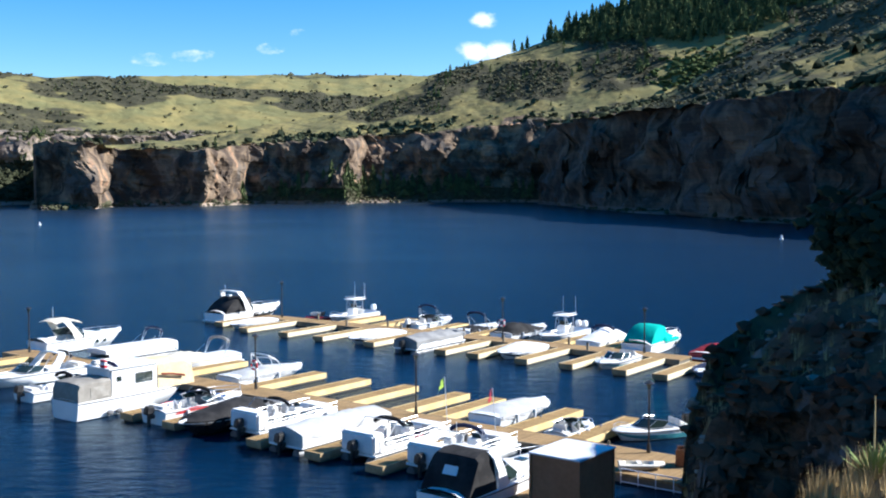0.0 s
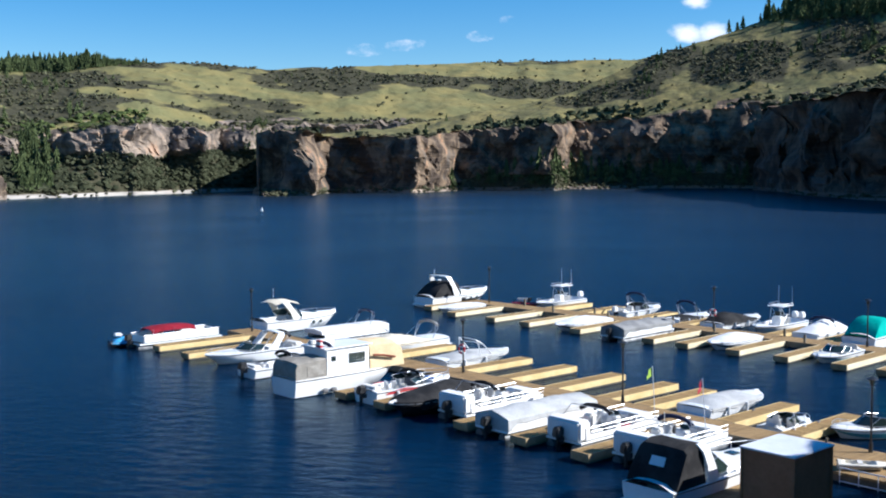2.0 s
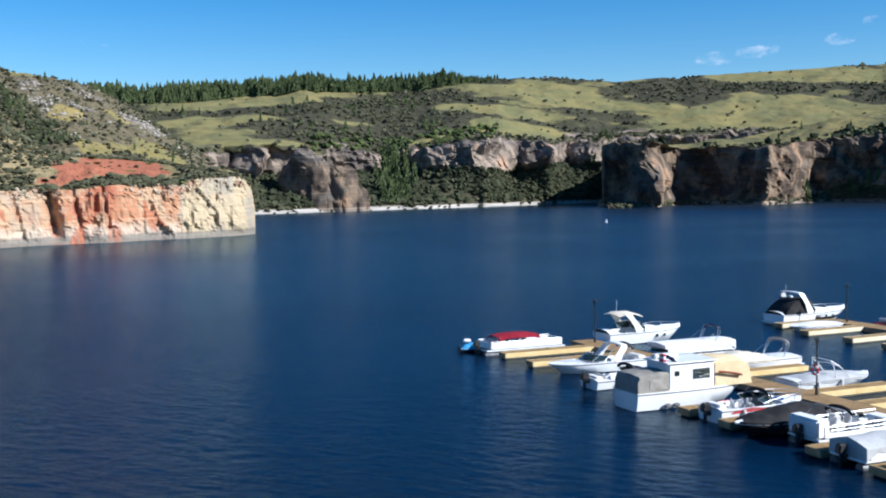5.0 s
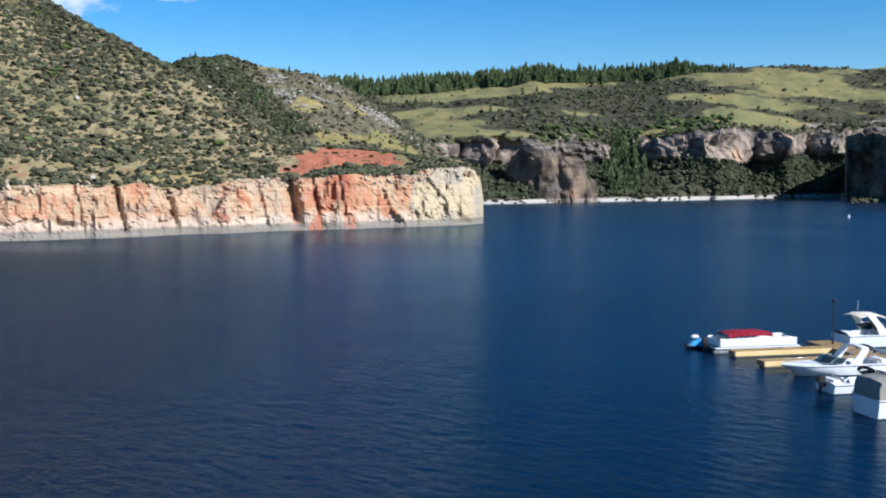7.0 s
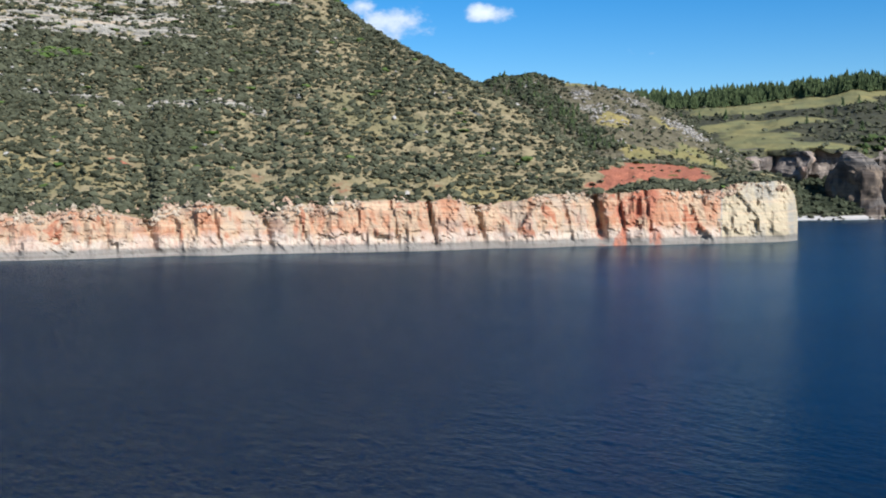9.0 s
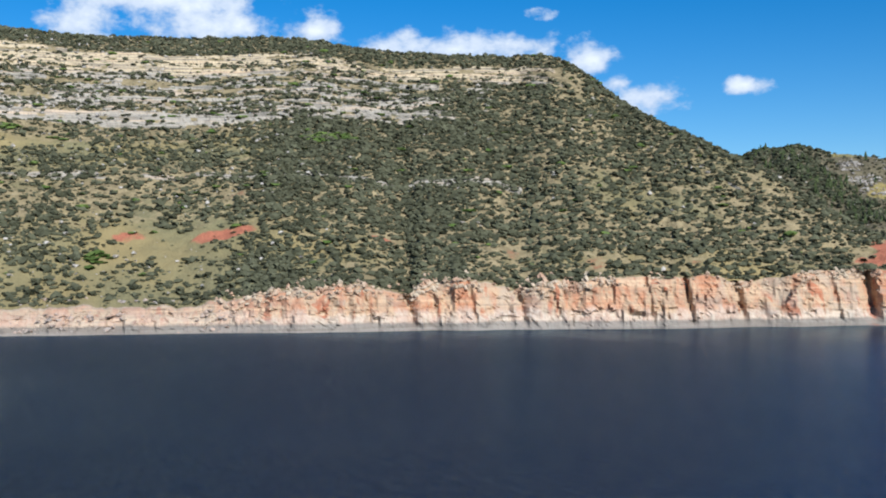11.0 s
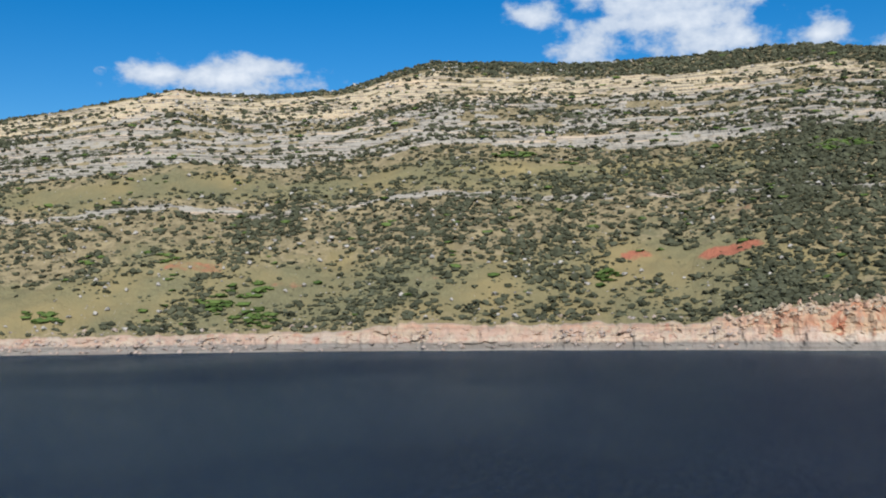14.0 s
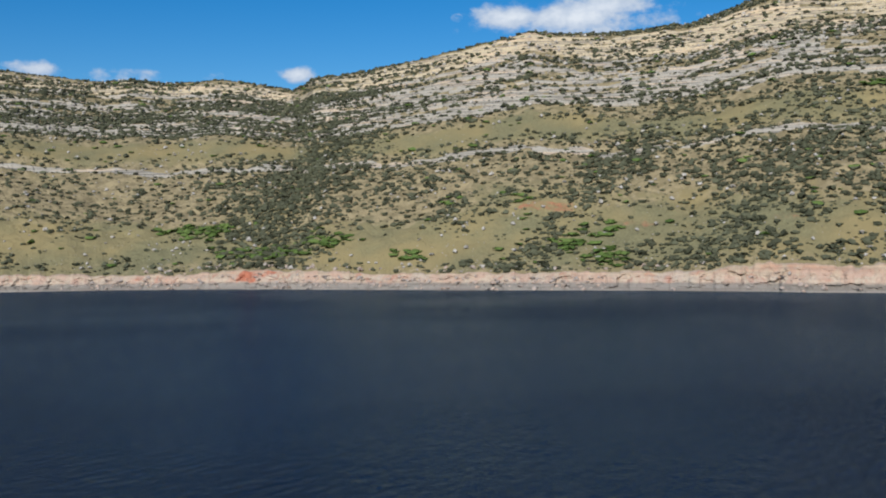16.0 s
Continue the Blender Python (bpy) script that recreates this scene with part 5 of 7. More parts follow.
def tube(bm, points, r=0.02, sides=6):
    """A pipe through the points."""
    points = [Vector(p) for p in points]
    rings = []
    for i, p in enumerate(points):
        way = (points[min(i + 1, len(points) - 1)] - points[max(i - 1, 0)]).normalized()
        side = way.cross(Vector((0, 0, 1)))
        side = side.normalized() if side.length > 0.05 else Vector((1, 0, 0))
        up = side.cross(way)
        rings.append([bm.verts.new(p + (side * math.cos(a) + up * math.sin(a)) * r) for a in (6.2832 * k / sides for k in range(sides))])
    for a, b in zip(rings, rings[1:]):
        for k in range(sides):
            bm.faces.new((a[k], a[(k + 1) % sides], b[(k + 1) % sides], b[k]))
    bm.faces.new(rings[0][::-1])
    bm.faces.new(rings[-1])
    return bm


def skin(bm, rings, closed=False, ends=False):
    """Faces between rows of points."""
    rows = [[bm.verts.new(p) for p in ring] for ring in rings]
    for a, b in zip(rows, rows[1:]):
        n = len(a)
        for k in range(n if closed else n - 1):
            bm.faces.new((a[k], a[(k + 1) % n], b[(k + 1) % n], b[k]))
    if ends:
        bm.faces.new(rows[0][::-1])
        bm.faces.new(rows[-1])
    return bm


def thick(bm, d):
    """Give an open sheet a thickness."""
    bm.normal_update()
    bmesh.ops.solidify(bm, geom=bm.faces[:], thickness=d)
    return bm


def part(name, bm, mat, parent, label="", smooth=False):
    me = bpy.data.meshes.new(name)
    bmesh.ops.remove_doubles(bm, verts=bm.verts, dist=0.0005)
    bmesh.ops.recalc_face_normals(bm, faces=bm.faces)
    bm.to_mesh(me)
    bm.free()
    if smooth:
        me.polygons.foreach_set("use_smooth", np.ones(len(me.polygons), dtype=bool))
        me.set_sharp_from_angle(angle=radians(38))
    me.materials.append(mat)
    ob = new(name, me)
    ob.parent = parent
    if label:
        ob["label"] = label
    return ob


def thing(name, label, category, m, group=""):
    ob = new(name)
    ob.empty_display_size = 0.3
    ob.matrix_world = m
    return tagged(ob, label, category, group)


class Hull:
    """The lines of a planing hull: L long, B wide, F and G the freeboard aft and at the bow."""

    def __init__(self, L, B, F, G, blunt=4.6):
        self.L, self.B, self.F, self.G, self.blunt = L, B * 1.06, F * 0.86, F * 0.86 + (G - F) * 0.12, blunt

    def half(self, t):
        return self.B / 2 * (0.94 + 0.06 * min(1, t / 0.25)) * max(0.015, 1 - max(0, (t - 0.42) / 0.58) ** self.blunt)

    def sheer(self, t):
        return self.F + (self.G - self.F) * t ** 1.7

    def side(self, t):
        b, z = self.half(t), self.sheer(t)
        zc = 0.06 + 0.62 * (z - 0.06) * max(0, t - 0.35) ** 2.2 / 0.39
        bc = b * (0.90 - 0.35 * max(0, t - 0.3))
        zk = -0.38 + (0.38 + z * 0.45) * max(0, (t - 0.7) / 0.3) ** 2.5
        x = self.L * t
        return [(x * (1 - 0.10 * t ** 6), 0, zk), (x * (1 - 0.06 * t ** 6), bc, min(zc, z - 0.12)), (x * (1 - 0.02 * t ** 6), b * 0.985, zc + (z - zc) * 0.62), (x, b, z - 0.05), (x, b, z)]


STATIONS = [0, 0.08, 0.16, 0.25, 0.34, 0.43, 0.52, 0.60, 0.68, 0.76, 0.83, 0.89, 0.94, 0.975, 1.0]


def mirror(ring):
    return [(x, -y, z) for x, y, z in ring[::-1]] + list(ring[1:] if ring[0][1] == 0 else ring)


def hull_parts(root, h, mat, stripe=None, well=(0.1, 0.62), sole=0.25, deck_mat=None, stripe_band=(0.25, 0.7), crown=0.12, stripe_from=0.0):
    rings = [mirror(h.side(t)) for t in STATIONS]
    bm = skin(bmesh.new(), rings)
    aft = [bm.verts.new(p) for p in rings[0]]
    bm.faces.new(aft)
    hull = part("hull", bm, mat, root, smooth=True)
    if stripe:
        for sgn in (1, -1):
            rows = []
            for t in [q for q in STATIONS[:-1] if q >= stripe_from]:
                c, d, e = h.side(t)[1], h.side(t)[2], h.side(t)[3]
                lo = [c[i] + (e[i] - c[i]) * stripe_band[0] for i in range(3)]
                hi = [c[i] + (e[i] - c[i]) * stripe_band[1] for i in range(3)]
                bulge = 0.012 + 0.02 * (d[1] - (c[1] + e[1]) / 2 > 0)
                rows.append([(lo[0], sgn * (lo[1] + bulge + 0.03), lo[2]), (hi[0], sgn * (hi[1] + bulge + 0.02), hi[2])])
            part("stripe", thick(skin(bmesh.new(), rows), 0.006), stripe, hull, "coloured hull stripe")
    bm = bmesh.new()
    rows = []
    x0, x1 = well if well else (9, 9)
    for t in STATIONS:
        b, z, x = h.half(t), h.sheer(t), h.L * t
        rim = max(b - 0.16, b * 0.4)
        if x0 <= t <= x1:
            half = [(x, 0, sole), (x, max(rim - 0.05, 0.01), sole), (x, rim, z + 0.03), (x, b, z)]
        else:
            half = [(x, 0, z + crown), (x, rim * 0.6, z + crown * 0.8), (x, rim, z + 0.03), (x, b, z)]
        rows.append(mirror(half))
    part("deck", skin(bm, rows), deck_mat or mat, root, smooth=True)
    bm = bmesh.new()
    for sgn in (1, -1):
        tube(bm, [(h.L * t, sgn * (h.half(t) + 0.012), h.sheer(t) - 0.06) for t in STATIONS], 0.035, 5)
    part("rub_rail", bm, M_DARKIN if mat is not M_BLACK else M_ALU, hull, "dark rub rail")
    return hull


def windshield(root, h, t, tall=0.45, rake=0.45, length=1.1, mat=None):
    z = h.sheer(t) + 0.1
    b = h.half(t) - 0.2
    base = [(h.L * t - length, b, z), (h.L * t - 0.1, b * 0.86, z), (h.L * t + 0.35, b * 0.35, z + 0.02), (h.L * t + 0.42, 0, z + 0.02)]
    base = base[:3] + [base[3]] + [(x, -y, w) for x, y, w in base[:3][::-1]]
    top = [(x - rake - (0.25 if 0 < i < 6 else 0), y * 0.92, w + tall * (0.75 if i in (0, 6) else 1)) for i, (x, y, w) in enumerate(base)]
    w = part("windshield", thick(skin(bmesh.new(), [base, top]), 0.012), mat or M_GLASS, root, "tinted glass windshield", smooth=True)
    bm = bmesh.new()
    tube(bm, top, 0.022, 5)
    tube(bm, base, 0.022, 5)
    for i in (0, 1, 3, 5, 6):
        tube(bm, [base[i], top[i]], 0.018, 5)
    part("windshield_frame", bm, M_ALU, w)


def outboard(root, y=0.0, mat=None, x=-0.35, z=0.55, size=1.0):
    mat = mat or M_MOTOR
    bm = box(bmesh.new(), x - 0.34 * size, y - 0.21 * size, z + 0.12, x + 0.3 * size, y + 0.21 * size, z + 0.66 * size, 0.09 * size)
    for v in bm.verts:
        if v.co.z > z + 0.4 * size:
            v.co.x = x + (v.co.x - x) * 0.86 + 0.04
    motor = part("outboard_motor", bm, mat, root, "outboard motor with rounded cowl", smooth=True)
    bm = box(bmesh.new(), x - 0.12, y - 0.07, -0.55, x + 0.1, y + 0.07, z + 0.16, 0.03)
    box(bm, x - 0.28, y - 0.15, -0.12, x + 0.12, y + 0.15, -0.08)
    box(bm, x + 0.02, y - 0.16, z - 0.15, x + 0.36, y + 0.16, z + 0.1, 0.03)
    part("motor_leg", bm, M_MOTOR, motor)


def seats(root, h, places, mat=None):
    for x, y, w in places:
        bm = box(bmesh.new(), x - 0.28, y - w / 2, 0.25, x + 0.28, y + w / 2, 0.62, 0.06)
        box(bm, x - 0.32, y - w / 2, 0.5, x - 0.16, y + w / 2, 1.0, 0.06)
        part("seat", bm, mat or M_SEAT, root, smooth=True)


def bimini(root, h, t0, t1, height, mat, folded=False, wide=0.85):
    x0, x1 = h.L * t0, h.L * t1
    b = h.half((t0 + t1) / 2) * wide
    z0 = h.sheer((t0 + t1) / 2)
    foot = (x0 + x1) / 2
    top = part("bimini_top", bimini_canvas(x0, x1, b, z0 + height, folded), mat, root, "folded canvas sun top" if folded else "canvas sun top on bows", smooth=True)
    bm = bmesh.new()
    ends = ((x0 + 0.1, x0 + 0.1), (x1 - 0.1, x1 - 0.1), (foot, foot)) if not folded else ((x0, x0 + 0.15), (x0 + 0.35, x0 + 0.3))
    for xe, xf in ends:
        zt = z0 + height - 0.03
        tube(bm, [(foot, b + 0.02, z0), (xe * 0.8 + foot * 0.2, b + 0.02, z0 + height * 0.7), (xf, b * 0.92, zt), (xf, 0, zt + 0.05), (xf, -b * 0.92, zt), (xe * 0.8 + foot * 0.2, -b - 0.02, z0 + height * 0.7), (foot, -b - 0.02, z0)], 0.022, 5)
    for sgn in (1, -1):
        tube(bm, [(x1 + 0.5, sgn * b, z0), (foot if folded else x1 - 0.15, sgn * (b * 0.97), z0 + height * 0.62)], 0.016, 5)
    part("bimini_frame", bm, M_ALU, top)


def bimini_canvas(x0, x1, b, z, folded):
    bm = bmesh.new()
    if folded:
        return tube(bm, [(x0 + 0.2, y * b, z + 0.05 - 0.32 * abs(y) ** 3) for y in (-1, -0.9, -0.6, -0.2, 0.2, 0.6, 0.9, 1)], 0.12, 8)
    rows = []
    for i in range(6):
        u = i / 5
        rows.append([(x0 + (x1 - x0) * u, b * y, z + 0.10 * (1 - y * y) - 0.16 * abs(2 * u - 1) ** 4 - 0.2 * (abs(y) > 0.98)) for y in (-1.02, -1, -0.7, -0.35, 0, 0.35, 0.7, 1, 1.02)])
    return thick(skin(bm, rows), 0.05)


def tarp(root, h, t0, t1, ridge, mat, label, peak=0.5, sag=0.07, drop=0.16):
    """A fitted cover from t0 to t1, with poles under it and folds between them."""
    rows = []
    for i in range(17):
        u = i / 16
        t = t0 + (t1 - t0) * u
        b, z = h.half(t) + 0.03, h.sheer(t)
        top = ridge * max(0.08, (1 - abs(u - peak) / (peak if u < peak else 1 - peak)) ** 0.6) - sag * math.sin(u * 3.1416 * 5) ** 2
        half = [(h.L * t, 0, z + top), (h.L * t, b * 0.4, z + top * 0.86 - 0.02 * math.sin(i * 2.1)), (h.L * t, b * 0.8, z + top * 0.42 + 0.04), (h.L * t, b, z + 0.06), (h.L * t, b + 0.01, z - drop + 0.03 * math.sin(i * 1.7))]
        rows.append(mirror(half))
    bm = skin(bmesh.new(), rows)
    for row in (rows[0], rows[-1]):
        bm.faces.new([bm.verts.new(p) for p in row])
    part("boat_cover", bm, mat, root, label, smooth=True)


def bow_rail(root, h, t0=0.5, t1=0.99, tall=0.42):
    bm = bmesh.new()
    for sgn in (1, -1):
        ts = [t0 + (t1 - t0) * k / 6 for k in range(7)]
        line = [(h.L * t, sgn * max(h.half(t) - 0.1, 0.02), h.sheer(t) + tall * min(1, 0.4 + k * 0.25)) for k, t in enumerate(ts)]
        tube(bm, line, 0.018, 5)
        for (x, y, z), t in list(zip(line, ts))[::2]:
            tube(bm, [(x, y, h.sheer(t)), (x, y, z)], 0.014, 5)
    part("bow_rail", bm, M_CHROME, root, "chrome bow rail")


def arch(root, h, t, height, mat, lean=-1.2, thick_=0.16, pale=True):
    b, z, x = h.half(t) - 0.06, h.sheer(t), h.L * t
    path = [(x + 0.35, b, z), (x + 0.35 + lean * 0.45, b, z + height * 0.5), (x + 0.3 + lean * 0.85, b * 0.94, z + height * 0.9), (x + 0.3 + lean, b * 0.8, z + height), (x + 0.3 + lean, 0, z + height + 0.06)]
    path = path + [(a, -c, d) for a, c, d in path[:-1][::-1]]
    rings = []
    for i, p in enumerate(path):
        p = Vector(p)
        way = (Vector(path[min(i + 1, len(path) - 1)]) - Vector(path[max(i - 1, 0)])).normalized()
        side = Vector((1, 0, 0)) - way * way.x
        side.normalize()
        up = way.cross(side)
        w = 0.42 if i in (0, len(path) - 1) else 0.26
        rings.append([p + side * w + up * 0.05, p - side * w + up * 0.05, p - side * w - up * 0.05, p + side * w - up * 0.05])
    part("radar_arch", skin(bmesh.new(), rings, closed=True, ends=True), mat, root, "moulded radar arch", smooth=True)


def pole(root, x, y, z, tall, name="antenna", mat=None, r=0.015):
    part(name, tube(bmesh.new(), [(x, y, z), (x + 0.03, y, z + tall)], r, 5), mat or M_WHITE, root)


def runabout(label, m, L=6.4, B=2.35, F=0.75, G=1.0, hull=None, stripe=None, motor=None, top=None, folded=True, cover=None, cover_label="", inside=None, tower=False, glass=True, stripe_band=(0.25, 0.7), name="motorboat", peak=0.5, ridge=0.5, cover_span=(0.02, 0.9), top_at=(0.25, 0.5), top_high=1.15):
    root = thing(name, label, "boat", m, "boats at the dock")
    h = Hull(L, B, F, G)
    hull_parts(root, h, hull or M_WHITE, stripe, deck_mat=M_WHITE, stripe_band=stripe_band, well=(0.1, 0.62) if not cover else None)
    if cover:
        tarp(root, h, cover_span[0], cover_span[1], ridge, cover, cover_label, peak)
    else:
        part("cockpit_floor", box(bmesh.new(), 0.12 * L, -B / 2 + 0.3, 0.26, 0.58 * L, B / 2 - 0.3, 0.29), M_DARKIN, root)
        seats(root, h, [(0.42 * L, 0.5, 0.55), (0.42 * L, -0.5, 0.55), (0.16 * L, 0.0, B - 0.8)], inside)
        part("dashboard", box(bmesh.new(), 0.54 * L, -B / 2 + 0.35, 0.4, 0.6 * L, B / 2 - 0.35, F + 0.12, 0.05), M_DARKIN, root)
        if glass:
            windshield(root, h, 0.62)
    if not cover:
        bow_rail(root, h, 0.66, 0.98, 0.26)
        part("engine_hatch", box(bmesh.new(), 0.02 * L, -B / 2 + 0.45, F - 0.2, 0.1 * L, B / 2 - 0.45, F + 0.12, 0.06), inside or M_SEAT, root, smooth=True)
        bm = bmesh.new()
        tube(bm, [(0.5 * L, -0.3, F), (0.5 * L - 0.1, -0.42, F + 0.12), (0.5 * L - 0.1, -0.6, F + 0.12), (0.5 * L, -0.72, F)], 0.025, 5)
        part("steering_wheel", bm, M_MOTOR, root)
    for t in (0.22, 0.5):
        bm = bmesh.new()
        bmesh.ops.create_cone(bm, cap_ends=True, segments=8, radius1=0.1, radius2=0.1, depth=0.5, matrix=Matrix.Translation((L * t, -h.half(t) - 0.1, F * 0.55)))
        part("fender", bm, M_WHITE, root, "white hanging fender", smooth=True)
    if motor:
        outboard(root, mat=motor)
    else:
        part("swim_platform", box(bmesh.new(), -0.55, -B / 2 + 0.25, 0.18, 0.02, B / 2 - 0.25, 0.26, 0.03), M_WHITE, root)
    if top:
        bimini(root, h, top_at[0], top_at[1], top_high, top, folded)
    if tower:
        bm = bmesh.new()
        b, z = h.half(0.5) - 0.05, h.sheer(0.5)
        for sgn in (1, -1):
            tube(bm, [(0.62 * L, sgn * b, z), (0.5 * L, sgn * b * 0.9, z + 0.9), (0.42 * L, sgn * b * 0.75, z + 1.3)], 0.035)
            tube(bm, [(0.45 * L, sgn * b, z), (0.44 * L, sgn * b * 0.85, z + 0.9), (0.42 * L, sgn * b * 0.75, z + 1.3)], 0.035)
        tube(bm, [(0.42 * L, -b * 0.75, z + 1.3), (0.40 * L, 0, z + 1.38), (0.42 * L, b * 0.75, z + 1.3)], 0.035)
        tube(bm, [(0.5 * L, -b * 0.9, z + 0.9), (0.5 * L, 0, z + 1.0), (0.5 * L, b * 0.9, z + 0.9)], 0.03)
        part("wake_tower", bm, M_WHITE, root, "white tube tower")
    part("bow_cleat", box(bmesh.new(), L * 0.93, -0.04, h.sheer(0.93) + 0.1, L * 0.93 + 0.2, 0.04, h.sheer(0.93) + 0.18, 0.02), M_CHROME, root)
    return root, h


def cruiser(label, m, L=9.0, B=3.0, F=1.15, G=1.75, canopy=None, canopy_label="", canopy_size=1.0, hardtop=None, stripe=None, arch_mat=None, window=True, stripe_band=(0.45, 0.85), stripe_from=0.0, arched=True, arch_high=1.7, steep=False):
    root = thing("cabin_cruiser", label, "boat", m, "boats at the dock")
    h = Hull(L, B, F, G + (G - F) * 0.6, 3.2)
    hull = hull_parts(root, h, M_WHITE, stripe, well=(0.1, 0.46), sole=0.6, stripe_band=stripe_band, crown=0.3, stripe_from=stripe_from)
    part("swim_platform", box(bmesh.new(), -0.42, -B / 2 + 0.3, 0.2, 0.02, B / 2 - 0.15, 0.34, 0.04), M_WHITE, root)
    seats(root, h, [(0.4 * L, 0.6, 0.7), (0.4 * L, -0.6, 0.7), (0.14 * L, 0, B - 1.1)])
    # raised cabin trunk on the foredeck
    rows = []
    for t in (0.46, 0.52, 0.6, 0.68, 0.76, 0.84):
        b, z, k = h.half(t) - 0.28, h.sheer(t), max(0.05, 1 - (t - 0.46) / 0.4)
        rows.append([(h.L * t, -b, z), (h.L * t, -b * 0.85, z + 0.5 * k), (h.L * t, 0, z + 0.62 * k), (h.L * t, b * 0.85, z + 0.5 * k), (h.L * t, b, z)])
    part("cabin_top", skin(bmesh.new(), rows), M_WHITE, root, smooth=True)
    windshield(root, h, 0.52, 0.72, 0.75, 1.6)
    part("foredeck_hatch", box(bmesh.new(), 0.66 * L, -0.28, h.sheer(0.68) + 0.26, 0.66 * L + 0.55, 0.28, h.sheer(0.68) + 0.36, 0.03), M_GLASS, root)
    for sgn in (1, -1):
        for t in (0.58, 0.68):
            b = h.half(t) * 0.985
            z = h.sheer(t) - 0.42
            bm = bmesh.new()
            bmesh.ops.create_cone(bm, cap_ends=True, segments=14, radius1=0.17, radius2=0.17, depth=0.05, matrix=Matrix.Translation((h.L * t, sgn * (b - 0.02), z)) @ Matrix.Rotation(radians(90), 4, "X"))
            part("porthole", bm, M_GLASS, hull, "dark oval porthole")
    if arched:
        arch(root, h, 0.27 if steep else 0.33, arch_high, arch_mat or M_WHITE, -0.55 if steep else -1.2)
    bow_rail(root, h, 0.5)
    z = h.sheer(0.2)
    b = h.half(0.2) - 0.12
    if canopy:
        rows = []
        b = b * (0.6 + 0.4 * canopy_size)
        hood = ((0.03, 1.0, 0.02), (0.065, 0.98, 0.5), (0.14, 0.92, 1.2), (0.22, 0.88, 1.62), (0.32, 0.84, 1.68), (0.42, 0.82, 1.4))
        if steep:
            hood = ((0.03, 1.0, 0.02), (0.05, 1.0, 0.45), (0.085, 0.97, 1.1), (0.12, 0.93, 1.62), (0.17, 0.9, 1.78), (0.25, 0.88, 1.74))
        for x, k, lift in hood:
            x *= L
            lift *= canopy_size
            rows.append([(x, -b * 1.03, z), (x, -b * k, z + lift * 0.9), (x, -b * k * 0.86, z + lift), (x, 0, z + lift + 0.04), (x, b * k * 0.86, z + lift), (x, b * k, z + lift * 0.9), (x, b * 1.03, z)])
        bm = thick(skin(bmesh.new(), rows), 0.02)
        top = part("canvas_enclosure", bm, canopy, root, canopy_label, smooth=True)
        if window:
            rows = [[(0.071 * L - 0.05, y, z + 0.84) for y in (-0.4, 0.0, 0.4)], [(0.093 * L - 0.05, y, z + 1.22) for y in (-0.38, 0.0, 0.38)]]
            # opaque white stands in for light glancing off the clear vinyl
            part("clear_window", thick(skin(bmesh.new(), rows), 0.012), M_WHITE, top, "clear vinyl window with its glare painted white")
    if hardtop:
        rows = []
        for x, lift in ((0.12 * L, 1.6), (0.2 * L, 1.76), (0.32 * L, 1.76), (0.42 * L, 1.5)):
            rows.append([(x, -b * 0.9, z + lift - 0.12), (x, -b * 0.5, z + lift), (x, 0, z + lift + 0.05), (x, b * 0.5, z + lift), (x, b * 0.9, z + lift - 0.12)])
        part("canvas_top", thick(skin(bmesh.new(), rows), 0.05), hardtop, root, "pale canvas roof over the cockpit", smooth=True)
    if arched:
        pole(root, 0.25 * L, 0.9, h.sheer(0.26) + 1.5, 1.3)
        part("radar_dome", box(bmesh.new(), 0.2 * L, -0.25, h.sheer(0.26) + 1.62, 0.2 * L + 0.5, 0.25, h.sheer(0.26) + 1.8, 0.07), M_WHITE, root, smooth=True)
    return root, h


